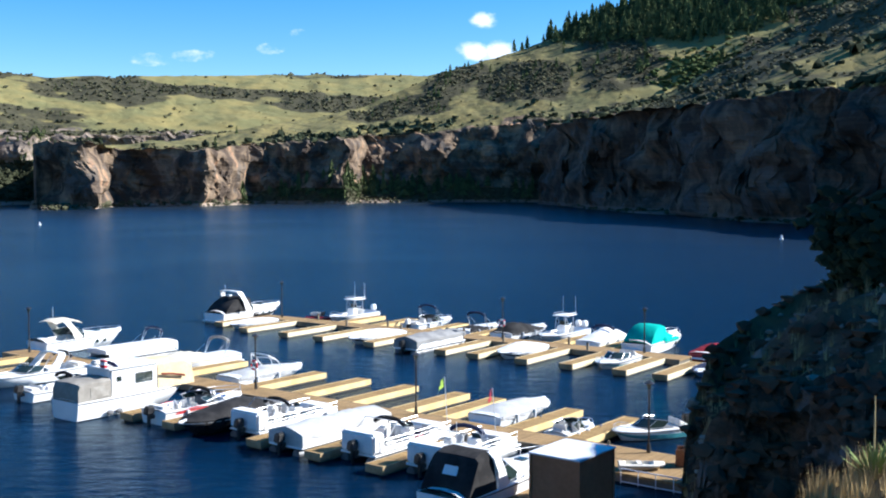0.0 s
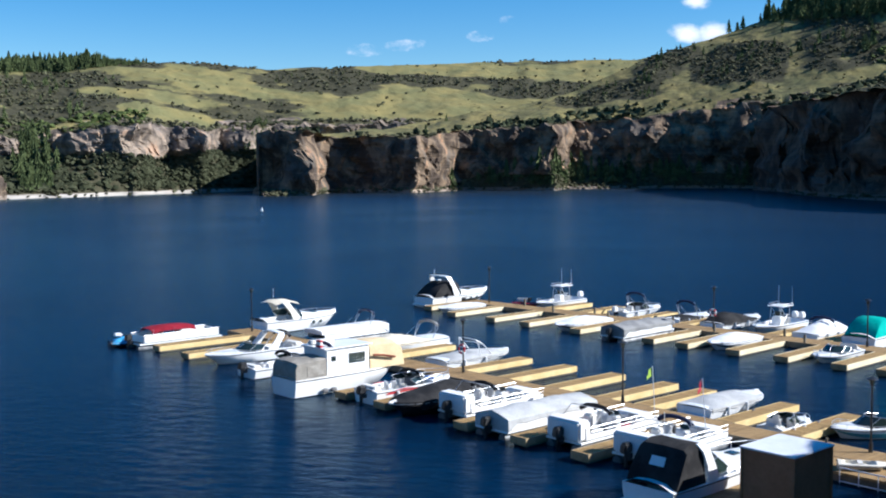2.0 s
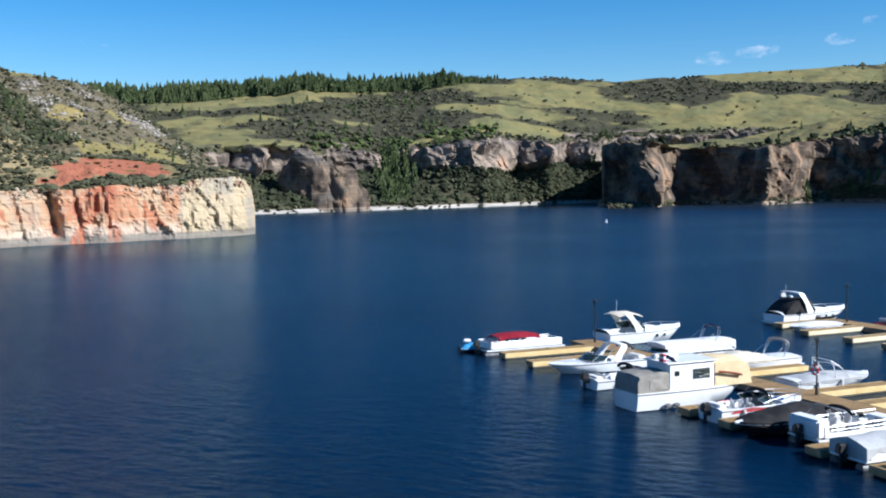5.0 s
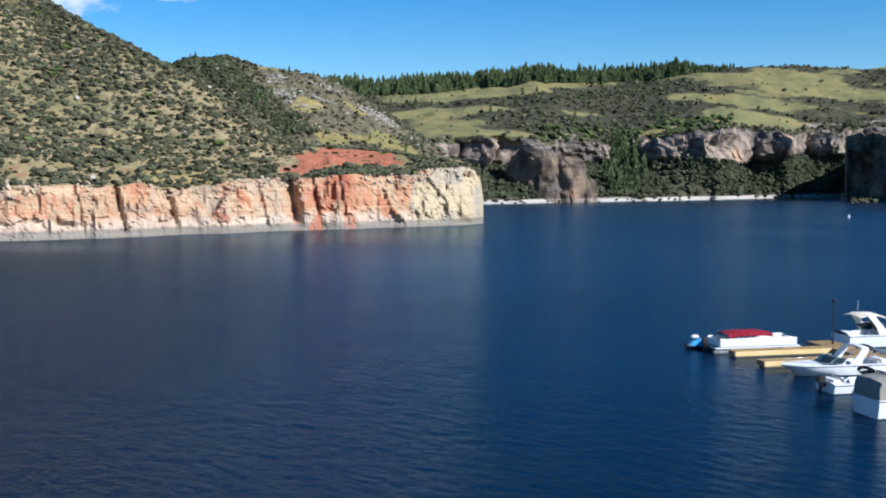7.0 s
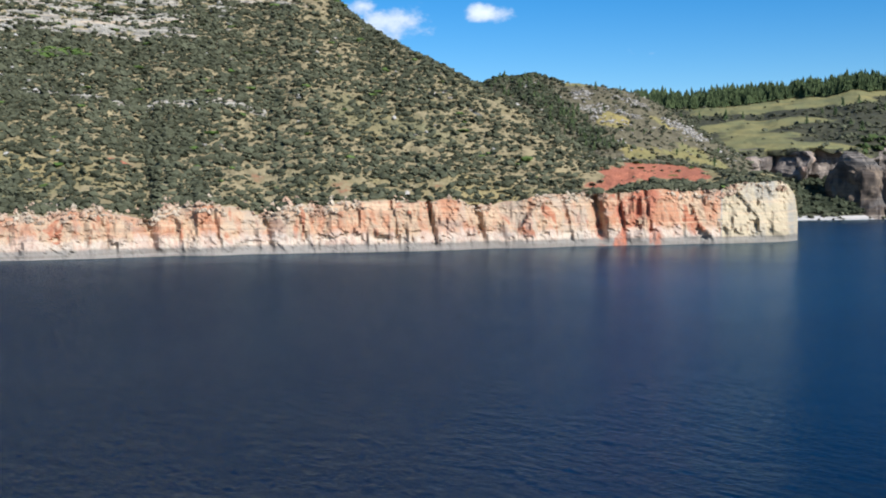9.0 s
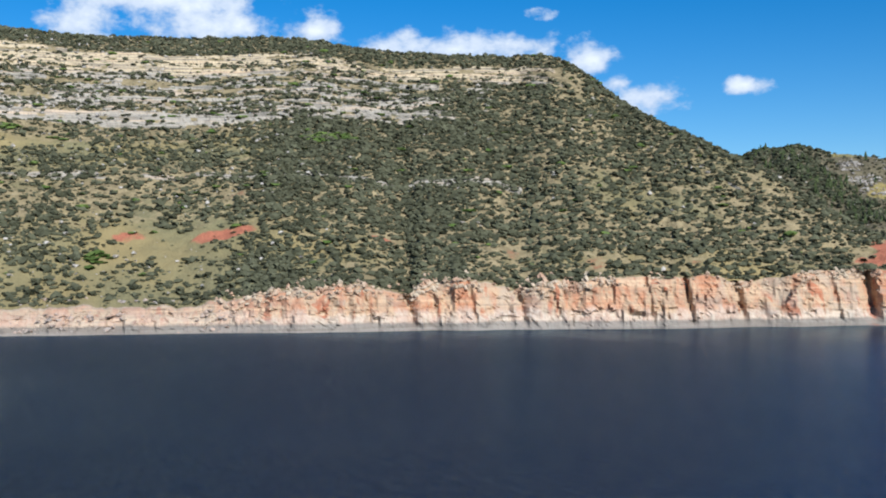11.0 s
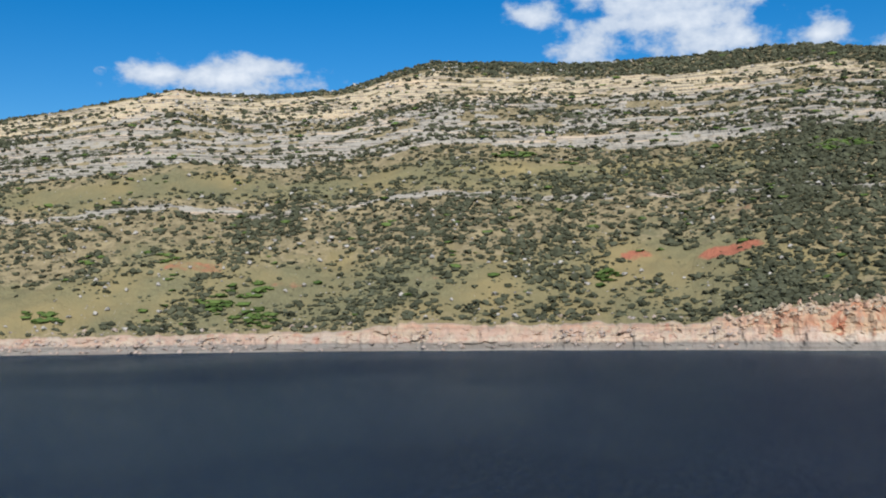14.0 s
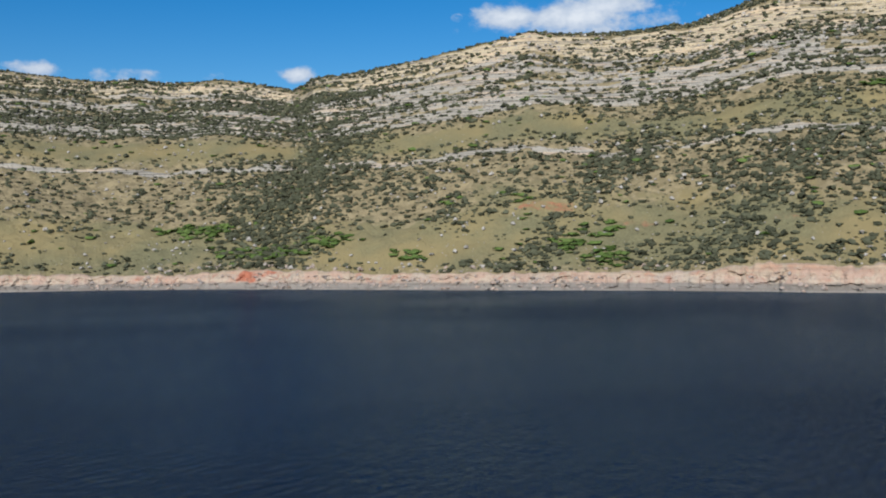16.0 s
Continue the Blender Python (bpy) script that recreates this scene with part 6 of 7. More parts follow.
def pontoon(label, m, L=7.4, B=2.5, top=None, top_z=1.6, cover=None, cover_label="", fence=None, motor=True, low=False, cover_high=1.66):
    root = thing("pontoon_boat", label, "boat", m, "boats at the dock")
    for sgn in (1, -1):
        rings = []
        for x, r in ((0, 0.27), (0.1, 0.31), (L - 1.0, 0.31), (L - 0.5, 0.24), (L - 0.15, 0.12), (L, 0.03)):
            lift = 0.05 + (0.31 - r) * 0.8
            rings.append([(x, sgn * (B / 2 - 0.38) + r * math.cos(a), lift + r * math.sin(a)) for a in (6.2832 * k / 12 for k in range(12))])
        part("pontoon", skin(bmesh.new(), rings, closed=True, ends=True), M_TUBE, root, "aluminium float tube", smooth=True)
    part("deck", box(bmesh.new(), 0.05, -B / 2, 0.38, L - 0.35, B / 2, 0.5, 0.03), M_WHITE, root)
    part("deck_carpet", box(bmesh.new(), 0.15, -B / 2 + 0.12, 0.5, L - 0.5, B / 2 - 0.12, 0.515), M_DARKIN, root)
    f = fence or M_WHITE
    if cover:
        rows = []
        for i in range(11):
            u = i / 10
            x = 0.1 + (L - 0.5) * u
            top_h = cover_high - 0.16 * (cover_high > 1.5) * math.sin(u * 9.42) ** 2 - (0.35 * max(0, u - 0.75) * 2 + 0.12 * (i == 0)) * (cover_high > 1.5)
            w = B / 2 + 0.03
            low = 0.88 + 0.04 * math.sin(i * 2.2) - 0.4 * (i == 0)
            half = [(x, 0, top_h), (x, w * 0.45, 1.2 + max(top_h - 1.2, 0.03) * 0.62 - 0.03 * math.sin(i * 1.3)), (x, w * 0.93, 1.21), (x, w, 1.14), (x, w + 0.015, low)]
            rows.append(mirror(half))
        bm = skin(bmesh.new(), rows)
        for row in (rows[0], rows[-1]):
            bm.faces.new([bm.verts.new(p) for p in row])
        part("boat_cover", bm, cover, root, cover_label, smooth=True)
        for y in (B / 2 - 0.03, -B / 2 + 0.03):
            part("fence_panel", box(bmesh.new(), 0.4, y - 0.03, 0.5, L - 0.7, y + 0.03, 1.1, 0.015), f, root, "white side panel")
    else:
        for x0, x1, y in ((0.5, L * 0.42, B / 2 - 0.06), (L * 0.55, L - 0.7, B / 2 - 0.06), (0.5, L - 0.7, -B / 2 + 0.06)):
            part("fence_panel", box(bmesh.new(), x0, y - 0.03, 0.56, x1, y + 0.03, 0.84 if low else 1.12, 0.015), f, root)
            bm = bmesh.new()
            tube(bm, [(x0, y, 1.2), (x1, y, 1.2)], 0.022)
            n = max(2, int((x1 - x0) / 1.1))
            for k in range(n + 1):
                x = x0 + (x1 - x0) * k / n
                tube(bm, [(x, y, 0.5), (x, y, 1.2)], 0.02, 5)
            part("fence_rail", bm, M_ALU, root)
        for x in (L - 0.65, 0.45):
            part("fence_panel", box(bmesh.new(), x - 0.03, -B / 2 + 0.1, 0.56, x + 0.03, B / 2 - 0.1, 0.84 if low else 1.12, 0.015), f, root)
        for x, y, w, d in ((1.1, 0.0, B - 0.5, 0.7), (L - 1.6, B / 2 - 0.5, 0.6, 1.5), (L - 1.6, -B / 2 + 0.5, 0.6, 1.5)):
            bm = box(bmesh.new(), x - d / 2, y - w / 2, 0.51, x + d / 2, y + w / 2, 0.92, 0.06)
            part("bench", bm, M_SEAT, root, smooth=True)
        part("console", box(bmesh.new(), L * 0.45, -0.9, 0.51, L * 0.45 + 0.5, -0.25, 1.35, 0.06), f, root, smooth=True)
    if top:
        x0, x1 = L * 0.16, L * 0.66
        t = part("canopy", bimini_canvas(x0, x1, B / 2 - 0.1, top_z, False), top, root, "canvas canopy", smooth=True)
        bm = bmesh.new()
        for x in (x0 + 0.1, (x0 + x1) / 2, x1 - 0.1):
            for sgn in (1, -1):
                tube(bm, [(x, sgn * (B / 2 - 0.1), 1.1), (x, sgn * (B / 2 - 0.14), top_z)], 0.022, 5)
        part("canopy_frame", bm, M_ALU, t)
    if motor:
        outboard(root, z=0.6)
    return root


M_VINYL = material("cloudy_vinyl", mottled((0.24, 0.22, 0.19), (0.36, 0.34, 0.3), 1.2), 0.2)


def houseboat(m):
    root = thing("houseboat", "white houseboat with taupe aft canvas and tan front canvas", "boat", m, "boats at the dock")
    L, B = 9.4, 2.9
    h = Hull(L, B, 1.38, 1.4, 4.2)
    hull_parts(root, h, M_WHITE, None, well=None)
    z = 1.2
    cabin = part("cabin", box(bmesh.new(), 2.5, -B / 2 + 0.12, z - 0.1, 6.2, B / 2 - 0.12, 2.95, 0.09), M_WHITE, root, smooth=True)
    part("cabin_roof", box(bmesh.new(), 2.3, -B / 2 - 0.02, 2.95, 6.4, B / 2 + 0.02, 3.05, 0.04), M_WHITE, root)
    for y in (1, -1):
        yy = y * (B / 2 - 0.12)
        for x0, x1, z0, z1 in ((4.4, 5.75, 1.85, 2.5), (2.95, 3.3, 2.15, 2.45)):
            w = part("window", box(bmesh.new(), x0, yy - 0.015, z0, x1, yy + 0.015, z1), M_GLASS, cabin, "tinted sliding window")
            bm = bmesh.new()
            ring = [(x0, yy, z0), (x1, yy, z0), (x1, yy, z1), (x0, yy, z1), (x0, yy, z0)]
            for a, b in zip(ring, ring[1:]):
                tube(bm, [a, b], 0.03, 4)
            if x1 - x0 > 1:
                tube(bm, [((x0 + x1) / 2, yy, z0), ((x0 + x1) / 2, yy, z1)], 0.025, 4)
            part("window_frame", bm, M_DARKIN, w)
    # aft canvas room with clear panels
    rows = []
    for x, k in ((0.06, 0.0), (0.2, 0.75), (0.7, 1.0), (2.5, 1.1)):
        w = B / 2 - 0.06
        top = 2.0 + 0.4 * k
        rows.append([(x, -w, z), (x, -w * 0.98, z + (top - z) * 0.9), (x, -w * 0.86, top), (x, 0, top + 0.08), (x, w * 0.86, top), (x, w * 0.98, z + (top - z) * 0.9), (x, w, z)])
    bm = skin(bmesh.new(), rows)
    bm.faces.new([bm.verts.new(p) for p in rows[0]])
    aft = part("aft_canvas", bm, C_DARKGREY, root, "taupe canvas aft enclosure", smooth=True)
    for y in (1, -1):
        w = y * (B / 2 - 0.04)
        rows = [[(0.95, w, 1.4), (2.3, w, 1.4)], [(0.95, w * 0.985, 2.05), (2.3, w * 0.985, 2.12)]]
        part("clear_panel", thick(skin(bmesh.new(), rows), 0.015), M_VINYL, aft, "cloudy clear vinyl panel")
    rows = []
    for x, top in ((6.2, 2.92), (7.2, 3.0), (8.5, 2.92), (9.05, 2.5), (9.25, 1.35)):
        w = B / 2 - 0.12
        rows.append([(x, -w, 1.2), (x, -w * 0.97, 1.2 + (top - 1.2) * 0.9), (x, -w * 0.7, top), (x, 0, top + 0.05), (x, w * 0.7, top), (x, w * 0.97, 1.2 + (top - 1.2) * 0.9), (x, w, 1.2)])
    part("front_canvas", thick(skin(bmesh.new(), rows), 0.02), C_TAN, root, "tan canvas front enclosure", smooth=True)
    part("roof_boot", bimini_canvas(3.0, 4.6, 1.1, 3.2, True), C_NAVY, root, "navy folded sun top", smooth=True)
    bm = box(bmesh.new(), 2.6, 0.4, 3.05, 4.5, 1.0, 3.35, 0.08)
    part("roof_locker", bm, M_SEAT, root)
    part("roof_cushion", box(box(bmesh.new(), 2.35, -0.9, 3.06, 2.6, -0.35, 3.24, 0.04), 2.35, -0.9, 3.42, 2.6, -0.35, 3.56, 0.04), M_RED, root, "red and white buoyant cushion", smooth=True)
    part("cushion_band", box(bmesh.new(), 2.37, -0.88, 3.2, 2.58, -0.37, 3.46, 0.03), M_WHITE, root, smooth=True)
    part("folded_awning", tube(bmesh.new(), [(6.4, -1.5, 2.2), (7.2, -1.55, 2.1), (8.3, -1.5, 1.85)], 0.075, 8), C_RUST, root, "rust-brown rolled awning", smooth=True)
    bm = bmesh.new()
    for x in (2.2, 2.9):
        bmesh.ops.create_uvsphere(bm, u_segments=10, v_segments=6, radius=0.17, matrix=Matrix.Translation((x, -B / 2 - 0.16, 0.3)) @ Matrix.Diagonal((1.6, 0.8, 1, 1)))
    part("fender", bm, M_DARKIN, root, "dark fenders")
    return root


def fishing_boat(label, m, L=7.0, motors=1, top=None):
    root = thing("fishing_boat", label, "boat", m, "boats at the dock")
    B = 2.5
    h = Hull(L, B, 0.85, 1.25)
    hull_parts(root, h, M_WHITE, None, well=(0.08, 0.76), sole=0.35)
    part("console", box(bmesh.new(), 0.42 * L, -0.45, 0.36, 0.42 * L + 0.75, 0.45, 1.35, 0.09), M_WHITE, root, smooth=True)
    part("console_screen", box(bmesh.new(), 0.44 * L, -0.42, 1.35, 0.44 * L + 0.04, 0.42, 1.75, 0.01), M_GLASS, root)
    part("leaning_post", box(bmesh.new(), 0.27 * L, -0.5, 0.36, 0.27 * L + 0.45, 0.5, 1.15, 0.08), M_SEAT, root, smooth=True)
    bm = bmesh.new()
    for x in (0.3 * L, 0.55 * L):
        for y in (0.55, -0.55):
            tube(bm, [(x, y, 0.36), (x + (0.1 if x < 3 else -0.25), y * 0.9, 2.25)], 0.035, 6)
    for y in (0.5, -0.5):
        tube(bm, [(0.3 * L, y, 0.4), (0.5 * L, y * 0.95, 2.1)], 0.025, 5)
        tube(bm, [(0.55 * L, y, 0.4), (0.35 * L, y * 0.95, 1.5)], 0.025, 5)
        tube(bm, [(0.33 * L, y, 1.5), (0.5 * L, y, 1.5)], 0.025, 5)
    part("tower_frame", bm, M_ALU, root, "aluminium tower legs")
    roof = part("hard_top", box(bmesh.new(), 0.27 * L, -0.8, 2.25, 0.55 * L, 0.8, 2.33, 0.03), top or M_WHITE, root, "white hard top", smooth=True)
    bm = bmesh.new()
    tube(bm, [(0.29 * L, -0.75, 2.33), (0.29 * L, -0.75, 2.52), (0.53 * L, -0.75, 2.52), (0.53 * L, 0.75, 2.52), (0.29 * L, 0.75, 2.52), (0.29 * L, 0.75, 2.33)], 0.02, 5)
    part("top_rail", bm, M_ALU, roof)
    for y in (0.8, -0.7):
        pole(roof, 0.3 * L, y * 0.9, 2.3, 1.75, r=0.011)
    for k in range(motors):
        outboard(root, (k - (motors - 1) / 2) * 0.7, M_WHITE, size=1.1, z=0.7)
    bow_rail(root, h, 0.6, 0.99, 0.3)
    return root


def gear(root, spots, seed):
    """Loose seats, coolers and cushions aboard an open boat."""
    dice = random.Random(seed)
    for x, y, z in spots:
        kind = dice.choice(("seat", "cooler", "cushion", "seat"))
        w, d, t = dice.uniform(0.45, 0.65), dice.uniform(0.4, 0.6), dice.uniform(0.25, 0.45)
        bm = box(bmesh.new(), -d / 2, -w / 2, 0, d / 2, w / 2, t, 0.05)
        if kind == "seat":
            box(bm, -d / 2 - 0.1, -w / 2, t * 0.6, -d / 2 + 0.04, w / 2, t + 0.5, 0.04)
        bmesh.ops.transform(bm, matrix=Matrix.Translation((x, y, z)) @ Matrix.Rotation(dice.uniform(-0.9, 0.9), 4, "Z"), verts=bm.verts)
        part(kind, bm, dice.choice((M_SEAT, C_WHITE, C_GREY, M_DARKIN) if kind != "cooler" else (M_WHITE, M_BLUE, M_RED)), root, smooth=True)


# ---- docks
def finger(root, s, p0, p1, w=1.15, fascia=None):
    f = part("finger_pier", box(bmesh.new(), s - w / 2, p0, 0.40, s + w / 2, p1, 0.5), M_DECK_Y, root, "planked finger pier")
    for side in (-1, 1):
        part("fascia_board", box(bmesh.new(), s + side * (w / 2 + 0.025) - 0.025, p0, 0.12, s + side * (w / 2 + 0.025) + 0.025, p1, 0.515), fascia or M_FASCIA, f, "pale new fascia board")
    end = p0 if abs(p0 - 52.6) > 3 and abs(p0 - 82.4) > 3 else p1
    part("end_board", box(bmesh.new(), s - w / 2 - 0.05, end - 0.06, 0.1, s + w / 2 + 0.05, end - 0.003, 0.515) if end == p0 else box(bmesh.new(), s - w / 2 - 0.05, end + 0.003, 0.1, s + w / 2 + 0.05, end + 0.06, 0.515), M_ENDBOARD, f, "weathered timber end board, toned dark for shade")
    part("float", box(bmesh.new(), s - w / 2 + 0.04, p0 + 0.1, -0.35, s + w / 2 - 0.04, p1 - 0.1, 0.39, 0.05), M_FLOAT, f, "dark float under the deck")
    if (int(abs(s) * 10) % 3) == 0:
        part("mooring_cleat", box(bmesh.new(), s - w / 2 + 0.1, (p0 + p1) / 2, 0.5, s - w / 2 + 0.2, (p0 + p1) / 2 + 0.3, 0.6, 0.03), M_DARKIN, f)
    return f


def walkway(root, a, b, p0, p1):
    n = max(1, round((b - a) / 9))
    for k in range(n):
        s0, s1 = a + (b - a) * k / n, a + (b - a) * (k + 1) / n - 0.04
        w = part("walkway", box(bmesh.new(), s0, p0, 0.38, s1, p1, 0.497), M_DECK_X, root, "planked walkway section")
        part("float", box(bmesh.new(), s0 + 0.1, p0 + 0.06, -0.35, s1 - 0.1, p1 - 0.06, 0.378), M_FLOAT, w)
        for p in (p0 - 0.03, p1 + 0.03):
            part("fascia_board", box(bmesh.new(), s0, p - 0.027, 0.05, s1, p + 0.027, 0.50), M_FLOAT, w, "weathered edge board")


near_dock = thing("dock", "weathered plank dock with pale timber finger piers", "dock", berth(0, 0), "docks")
walkway(near_dock, -86, -17, 50.2, 52.54)
for s in (-66.2, -57.5, -53.0, -48.5, -44.0, -41.0, -35.1, -30.9):
    finger(near_dock, s, 52.6, 59.5)
# fascias right of -70 take the darkened timber, for their shaded sides
for s in (-82.5, -77.6, -56.8, -52.7, -45.2, -40.6, -36.2):
    finger(near_dock, s, 41.4, 50.14, 1.1, M_FASCIA if s < -70 else M_ENDBOARD)
outer_dock = thing("dock", "weathered plank outer dock with pale timber finger piers", "dock", outer(-84, 80) @ Matrix.Translation((84, -80, 0)), "docks")
walkway(outer_dock, -87, -38, 80.0, 82.34)
for s in (-86.6, -81.2, -75.7, -71.2, -65.0, -57.0, -53.6, -48.8, -44.6, -39.9, -36.5):
    finger(outer_dock, s, 72.9 if s != -86.6 else 74.6, 79.94, fascia=M_PALE)
for s in (-76.4, -72.0, -65.5, -60.0, -50.8, -46.0):
    finger(outer_dock, s, 82.4, 88.6)


def dock_lamp(m):
    root = thing("dock_lamp", "black lamp post with a lantern head on the dock", "lamp post", m, "dock lamps")
    bm = bmesh.new()
    tube(bm, [(0, 0, 0), (0, 0, 3.45)], 0.055, 8)
    part("post", bm, M_MOTOR, root, smooth=True)
    bm = bmesh.new()
    bmesh.ops.create_cone(bm, cap_ends=True, segments=10, radius1=0.12, radius2=0.09, depth=0.5, matrix=Matrix.Translation((0, 0, 0.25)))
    part("base", bm, M_MOTOR, root)
    bm = bmesh.new()
    bmesh.ops.create_cone(bm, cap_ends=True, segments=10, radius1=0.09, radius2=0.17, depth=0.3, matrix=Matrix.Translation((0, 0, 3.6)))
    part("lantern", bm, M_GLASS, root, "dark lantern glass", smooth=True)
    bm = bmesh.new()
    bmesh.ops.create_cone(bm, cap_ends=True, segments=10, radius1=0.3, radius2=0.04, depth=0.16, matrix=Matrix.Translation((0, 0, 3.83)))
    part("hood", bm, M_MOTOR, root, smooth=True)
    return root


lamp = dock_lamp(berth(-26.2, 52.2, 0, 0.5))
for m in (berth(-42.2, 52.2, 0, 0.5), berth(-56.4, 51.9, 0, 0.5), berth(-84.2, 51.6, 0, 0.5), outer(-42.0, 81.7, 0, 0.5), outer(-56.2, 81.6, 0, 0.5), outer(-84.3, 81.5, 0, 0.5)):
    copy_thing(lamp, m)

# life rings hung on two of the lamp posts, and short mooring posts along the outer walkway
for m, c, lab in ((outer(-56.2, 81.47, 0, 2.0), M_WHITE, "white life ring hung on a lamp post"), (berth(-56.4, 51.77, 0, 2.2), M_RED, "red life ring hung on a lamp post")):
    ring = thing("life_ring", lab, "life ring", m)
    bm = tube(bmesh.new(), [(0.3 * math.cos(0.3927 * k), -0.02, 0.3 * math.sin(0.3927 * k)) for k in range(17)], 0.075, 7)
    part("buoyant_ring", bm, c, ring, smooth=True)
    for k in range(4):
        a = 0.785 + 1.571 * k
        part("strap", box(bmesh.new(), 0.3 * math.cos(a) - 0.09, -0.11, 0.3 * math.sin(a) - 0.09, 0.3 * math.cos(a) + 0.09, 0.065, 0.3 * math.sin(a) + 0.09, 0.03), M_WHITE if c is M_RED else M_RED, ring)
first = thing("mooring_post", "short dark timber mooring post on the dock edge", "post", outer(-74.0, 80.2, 0, 0.49), "mooring posts")
part("timber", box(bmesh.new(), -0.09, -0.09, 0, 0.09, 0.09, 0.62, 0.02), M_FLOAT, first)
part("post_cap", box(bmesh.new(), -0.11, -0.11, 0.62, 0.11, 0.11, 0.68, 0.02), M_MOTOR, first)
for s_, p_ in ((-79.6, 82.1), (-70.2, 82.1), (-67.0, 80.2), (-60.9, 82.1), (-55.2, 80.2), (-49.5, 82.1), (-46.6, 80.2)):
    copy_thing(first, outer(s_, p_, 0, 0.49))

# ---- boats on the lookout's side of the near dock
pontoon("white pontoon boat under a low red canvas canopy", berth(-85.3, 40.6, 90), 8.2, 2.5, C_RED, 1.62)
pw = thing("personal_watercraft", "small watercraft under a blue and white cover", "watercraft", berth(-87.6, 39.6, 80), "boats at the dock")
h = Hull(3.0, 1.1, 0.5, 0.7)
hull_parts(pw, h, M_BLACK, None, well=None)
tarp(pw, h, 0.05, 0.85, 0.5, C_BLUE, "blue fitted cover", 0.6)
part("seat_cover", box(bmesh.new(), 0.4, -0.28, 0.85, 1.1, 0.28, 1.15, 0.1), C_WHITE, pw, "white seat cover", smooth=True)
r, h = runabout("white bow-out sport boat with a raked arch", berth(-73.8, 49.6, -90), 8.6, 2.6, 0.95, 1.35, top=C_BLACK, top_at=(0.16, 0.4), folded=True)
arch(r, h, 0.34, 1.2, M_WHITE, -0.9)
runabout("low white runabout with a black outboard", berth(-67.6, 40.9, 90), 7.6, 2.5, 0.8, 1.0, motor=M_MOTOR, top=C_BLACK, top_at=(0.4, 0.55), top_high=0.8)
houseboat(berth(-60.3, 39.3, 90))
r, h = runabout("white runabout with red trim and a black outboard", berth(-54.8, 41.9, 90), 7.2, 2.4, 1.0, 1.2, motor=M_MOTOR, top=C_BLACK, top_at=(0.5, 0.62), top_high=0.8)
gear(r, [(1.2, 0.3, 0.3), (1.8, -0.4, 0.3), (2.4, 0.5, 0.3), (2.9, -0.5, 0.35), (4.6, 0.2, 0.85), (5.2, -0.2, 0.85)], 5)
bow_rail(r, h, 0.45, 0.99, 0.5)
for sgn in (1, -1):
    rows = []
    for k in range(9):
        t, tall = 0.1 + 0.045 * k, 0.2 * math.sin(math.pi * (k + 0.6) / 9.2)
        rows.append([(h.L * t, sgn * (h.half(t) + 0.012), 0.62 + 0.012 * k), (h.L * t, sgn * (h.half(t) + 0.02), 0.66 + 0.012 * k + tall)])
    part("side_flash", thick(skin(bmesh.new(), rows), 0.008), M_RED, r, "red painted side flash")
runabout("dark-hulled boat under a black canvas cover", berth(-50.5, 48.4, -90), 8.0, 2.6, 1.05, 1.2, hull=M_BLACK, cover=C_BLACK, cover_label="black canvas travel cover", ridge=0.9, peak=0.4, cover_span=(0.02, 0.97))
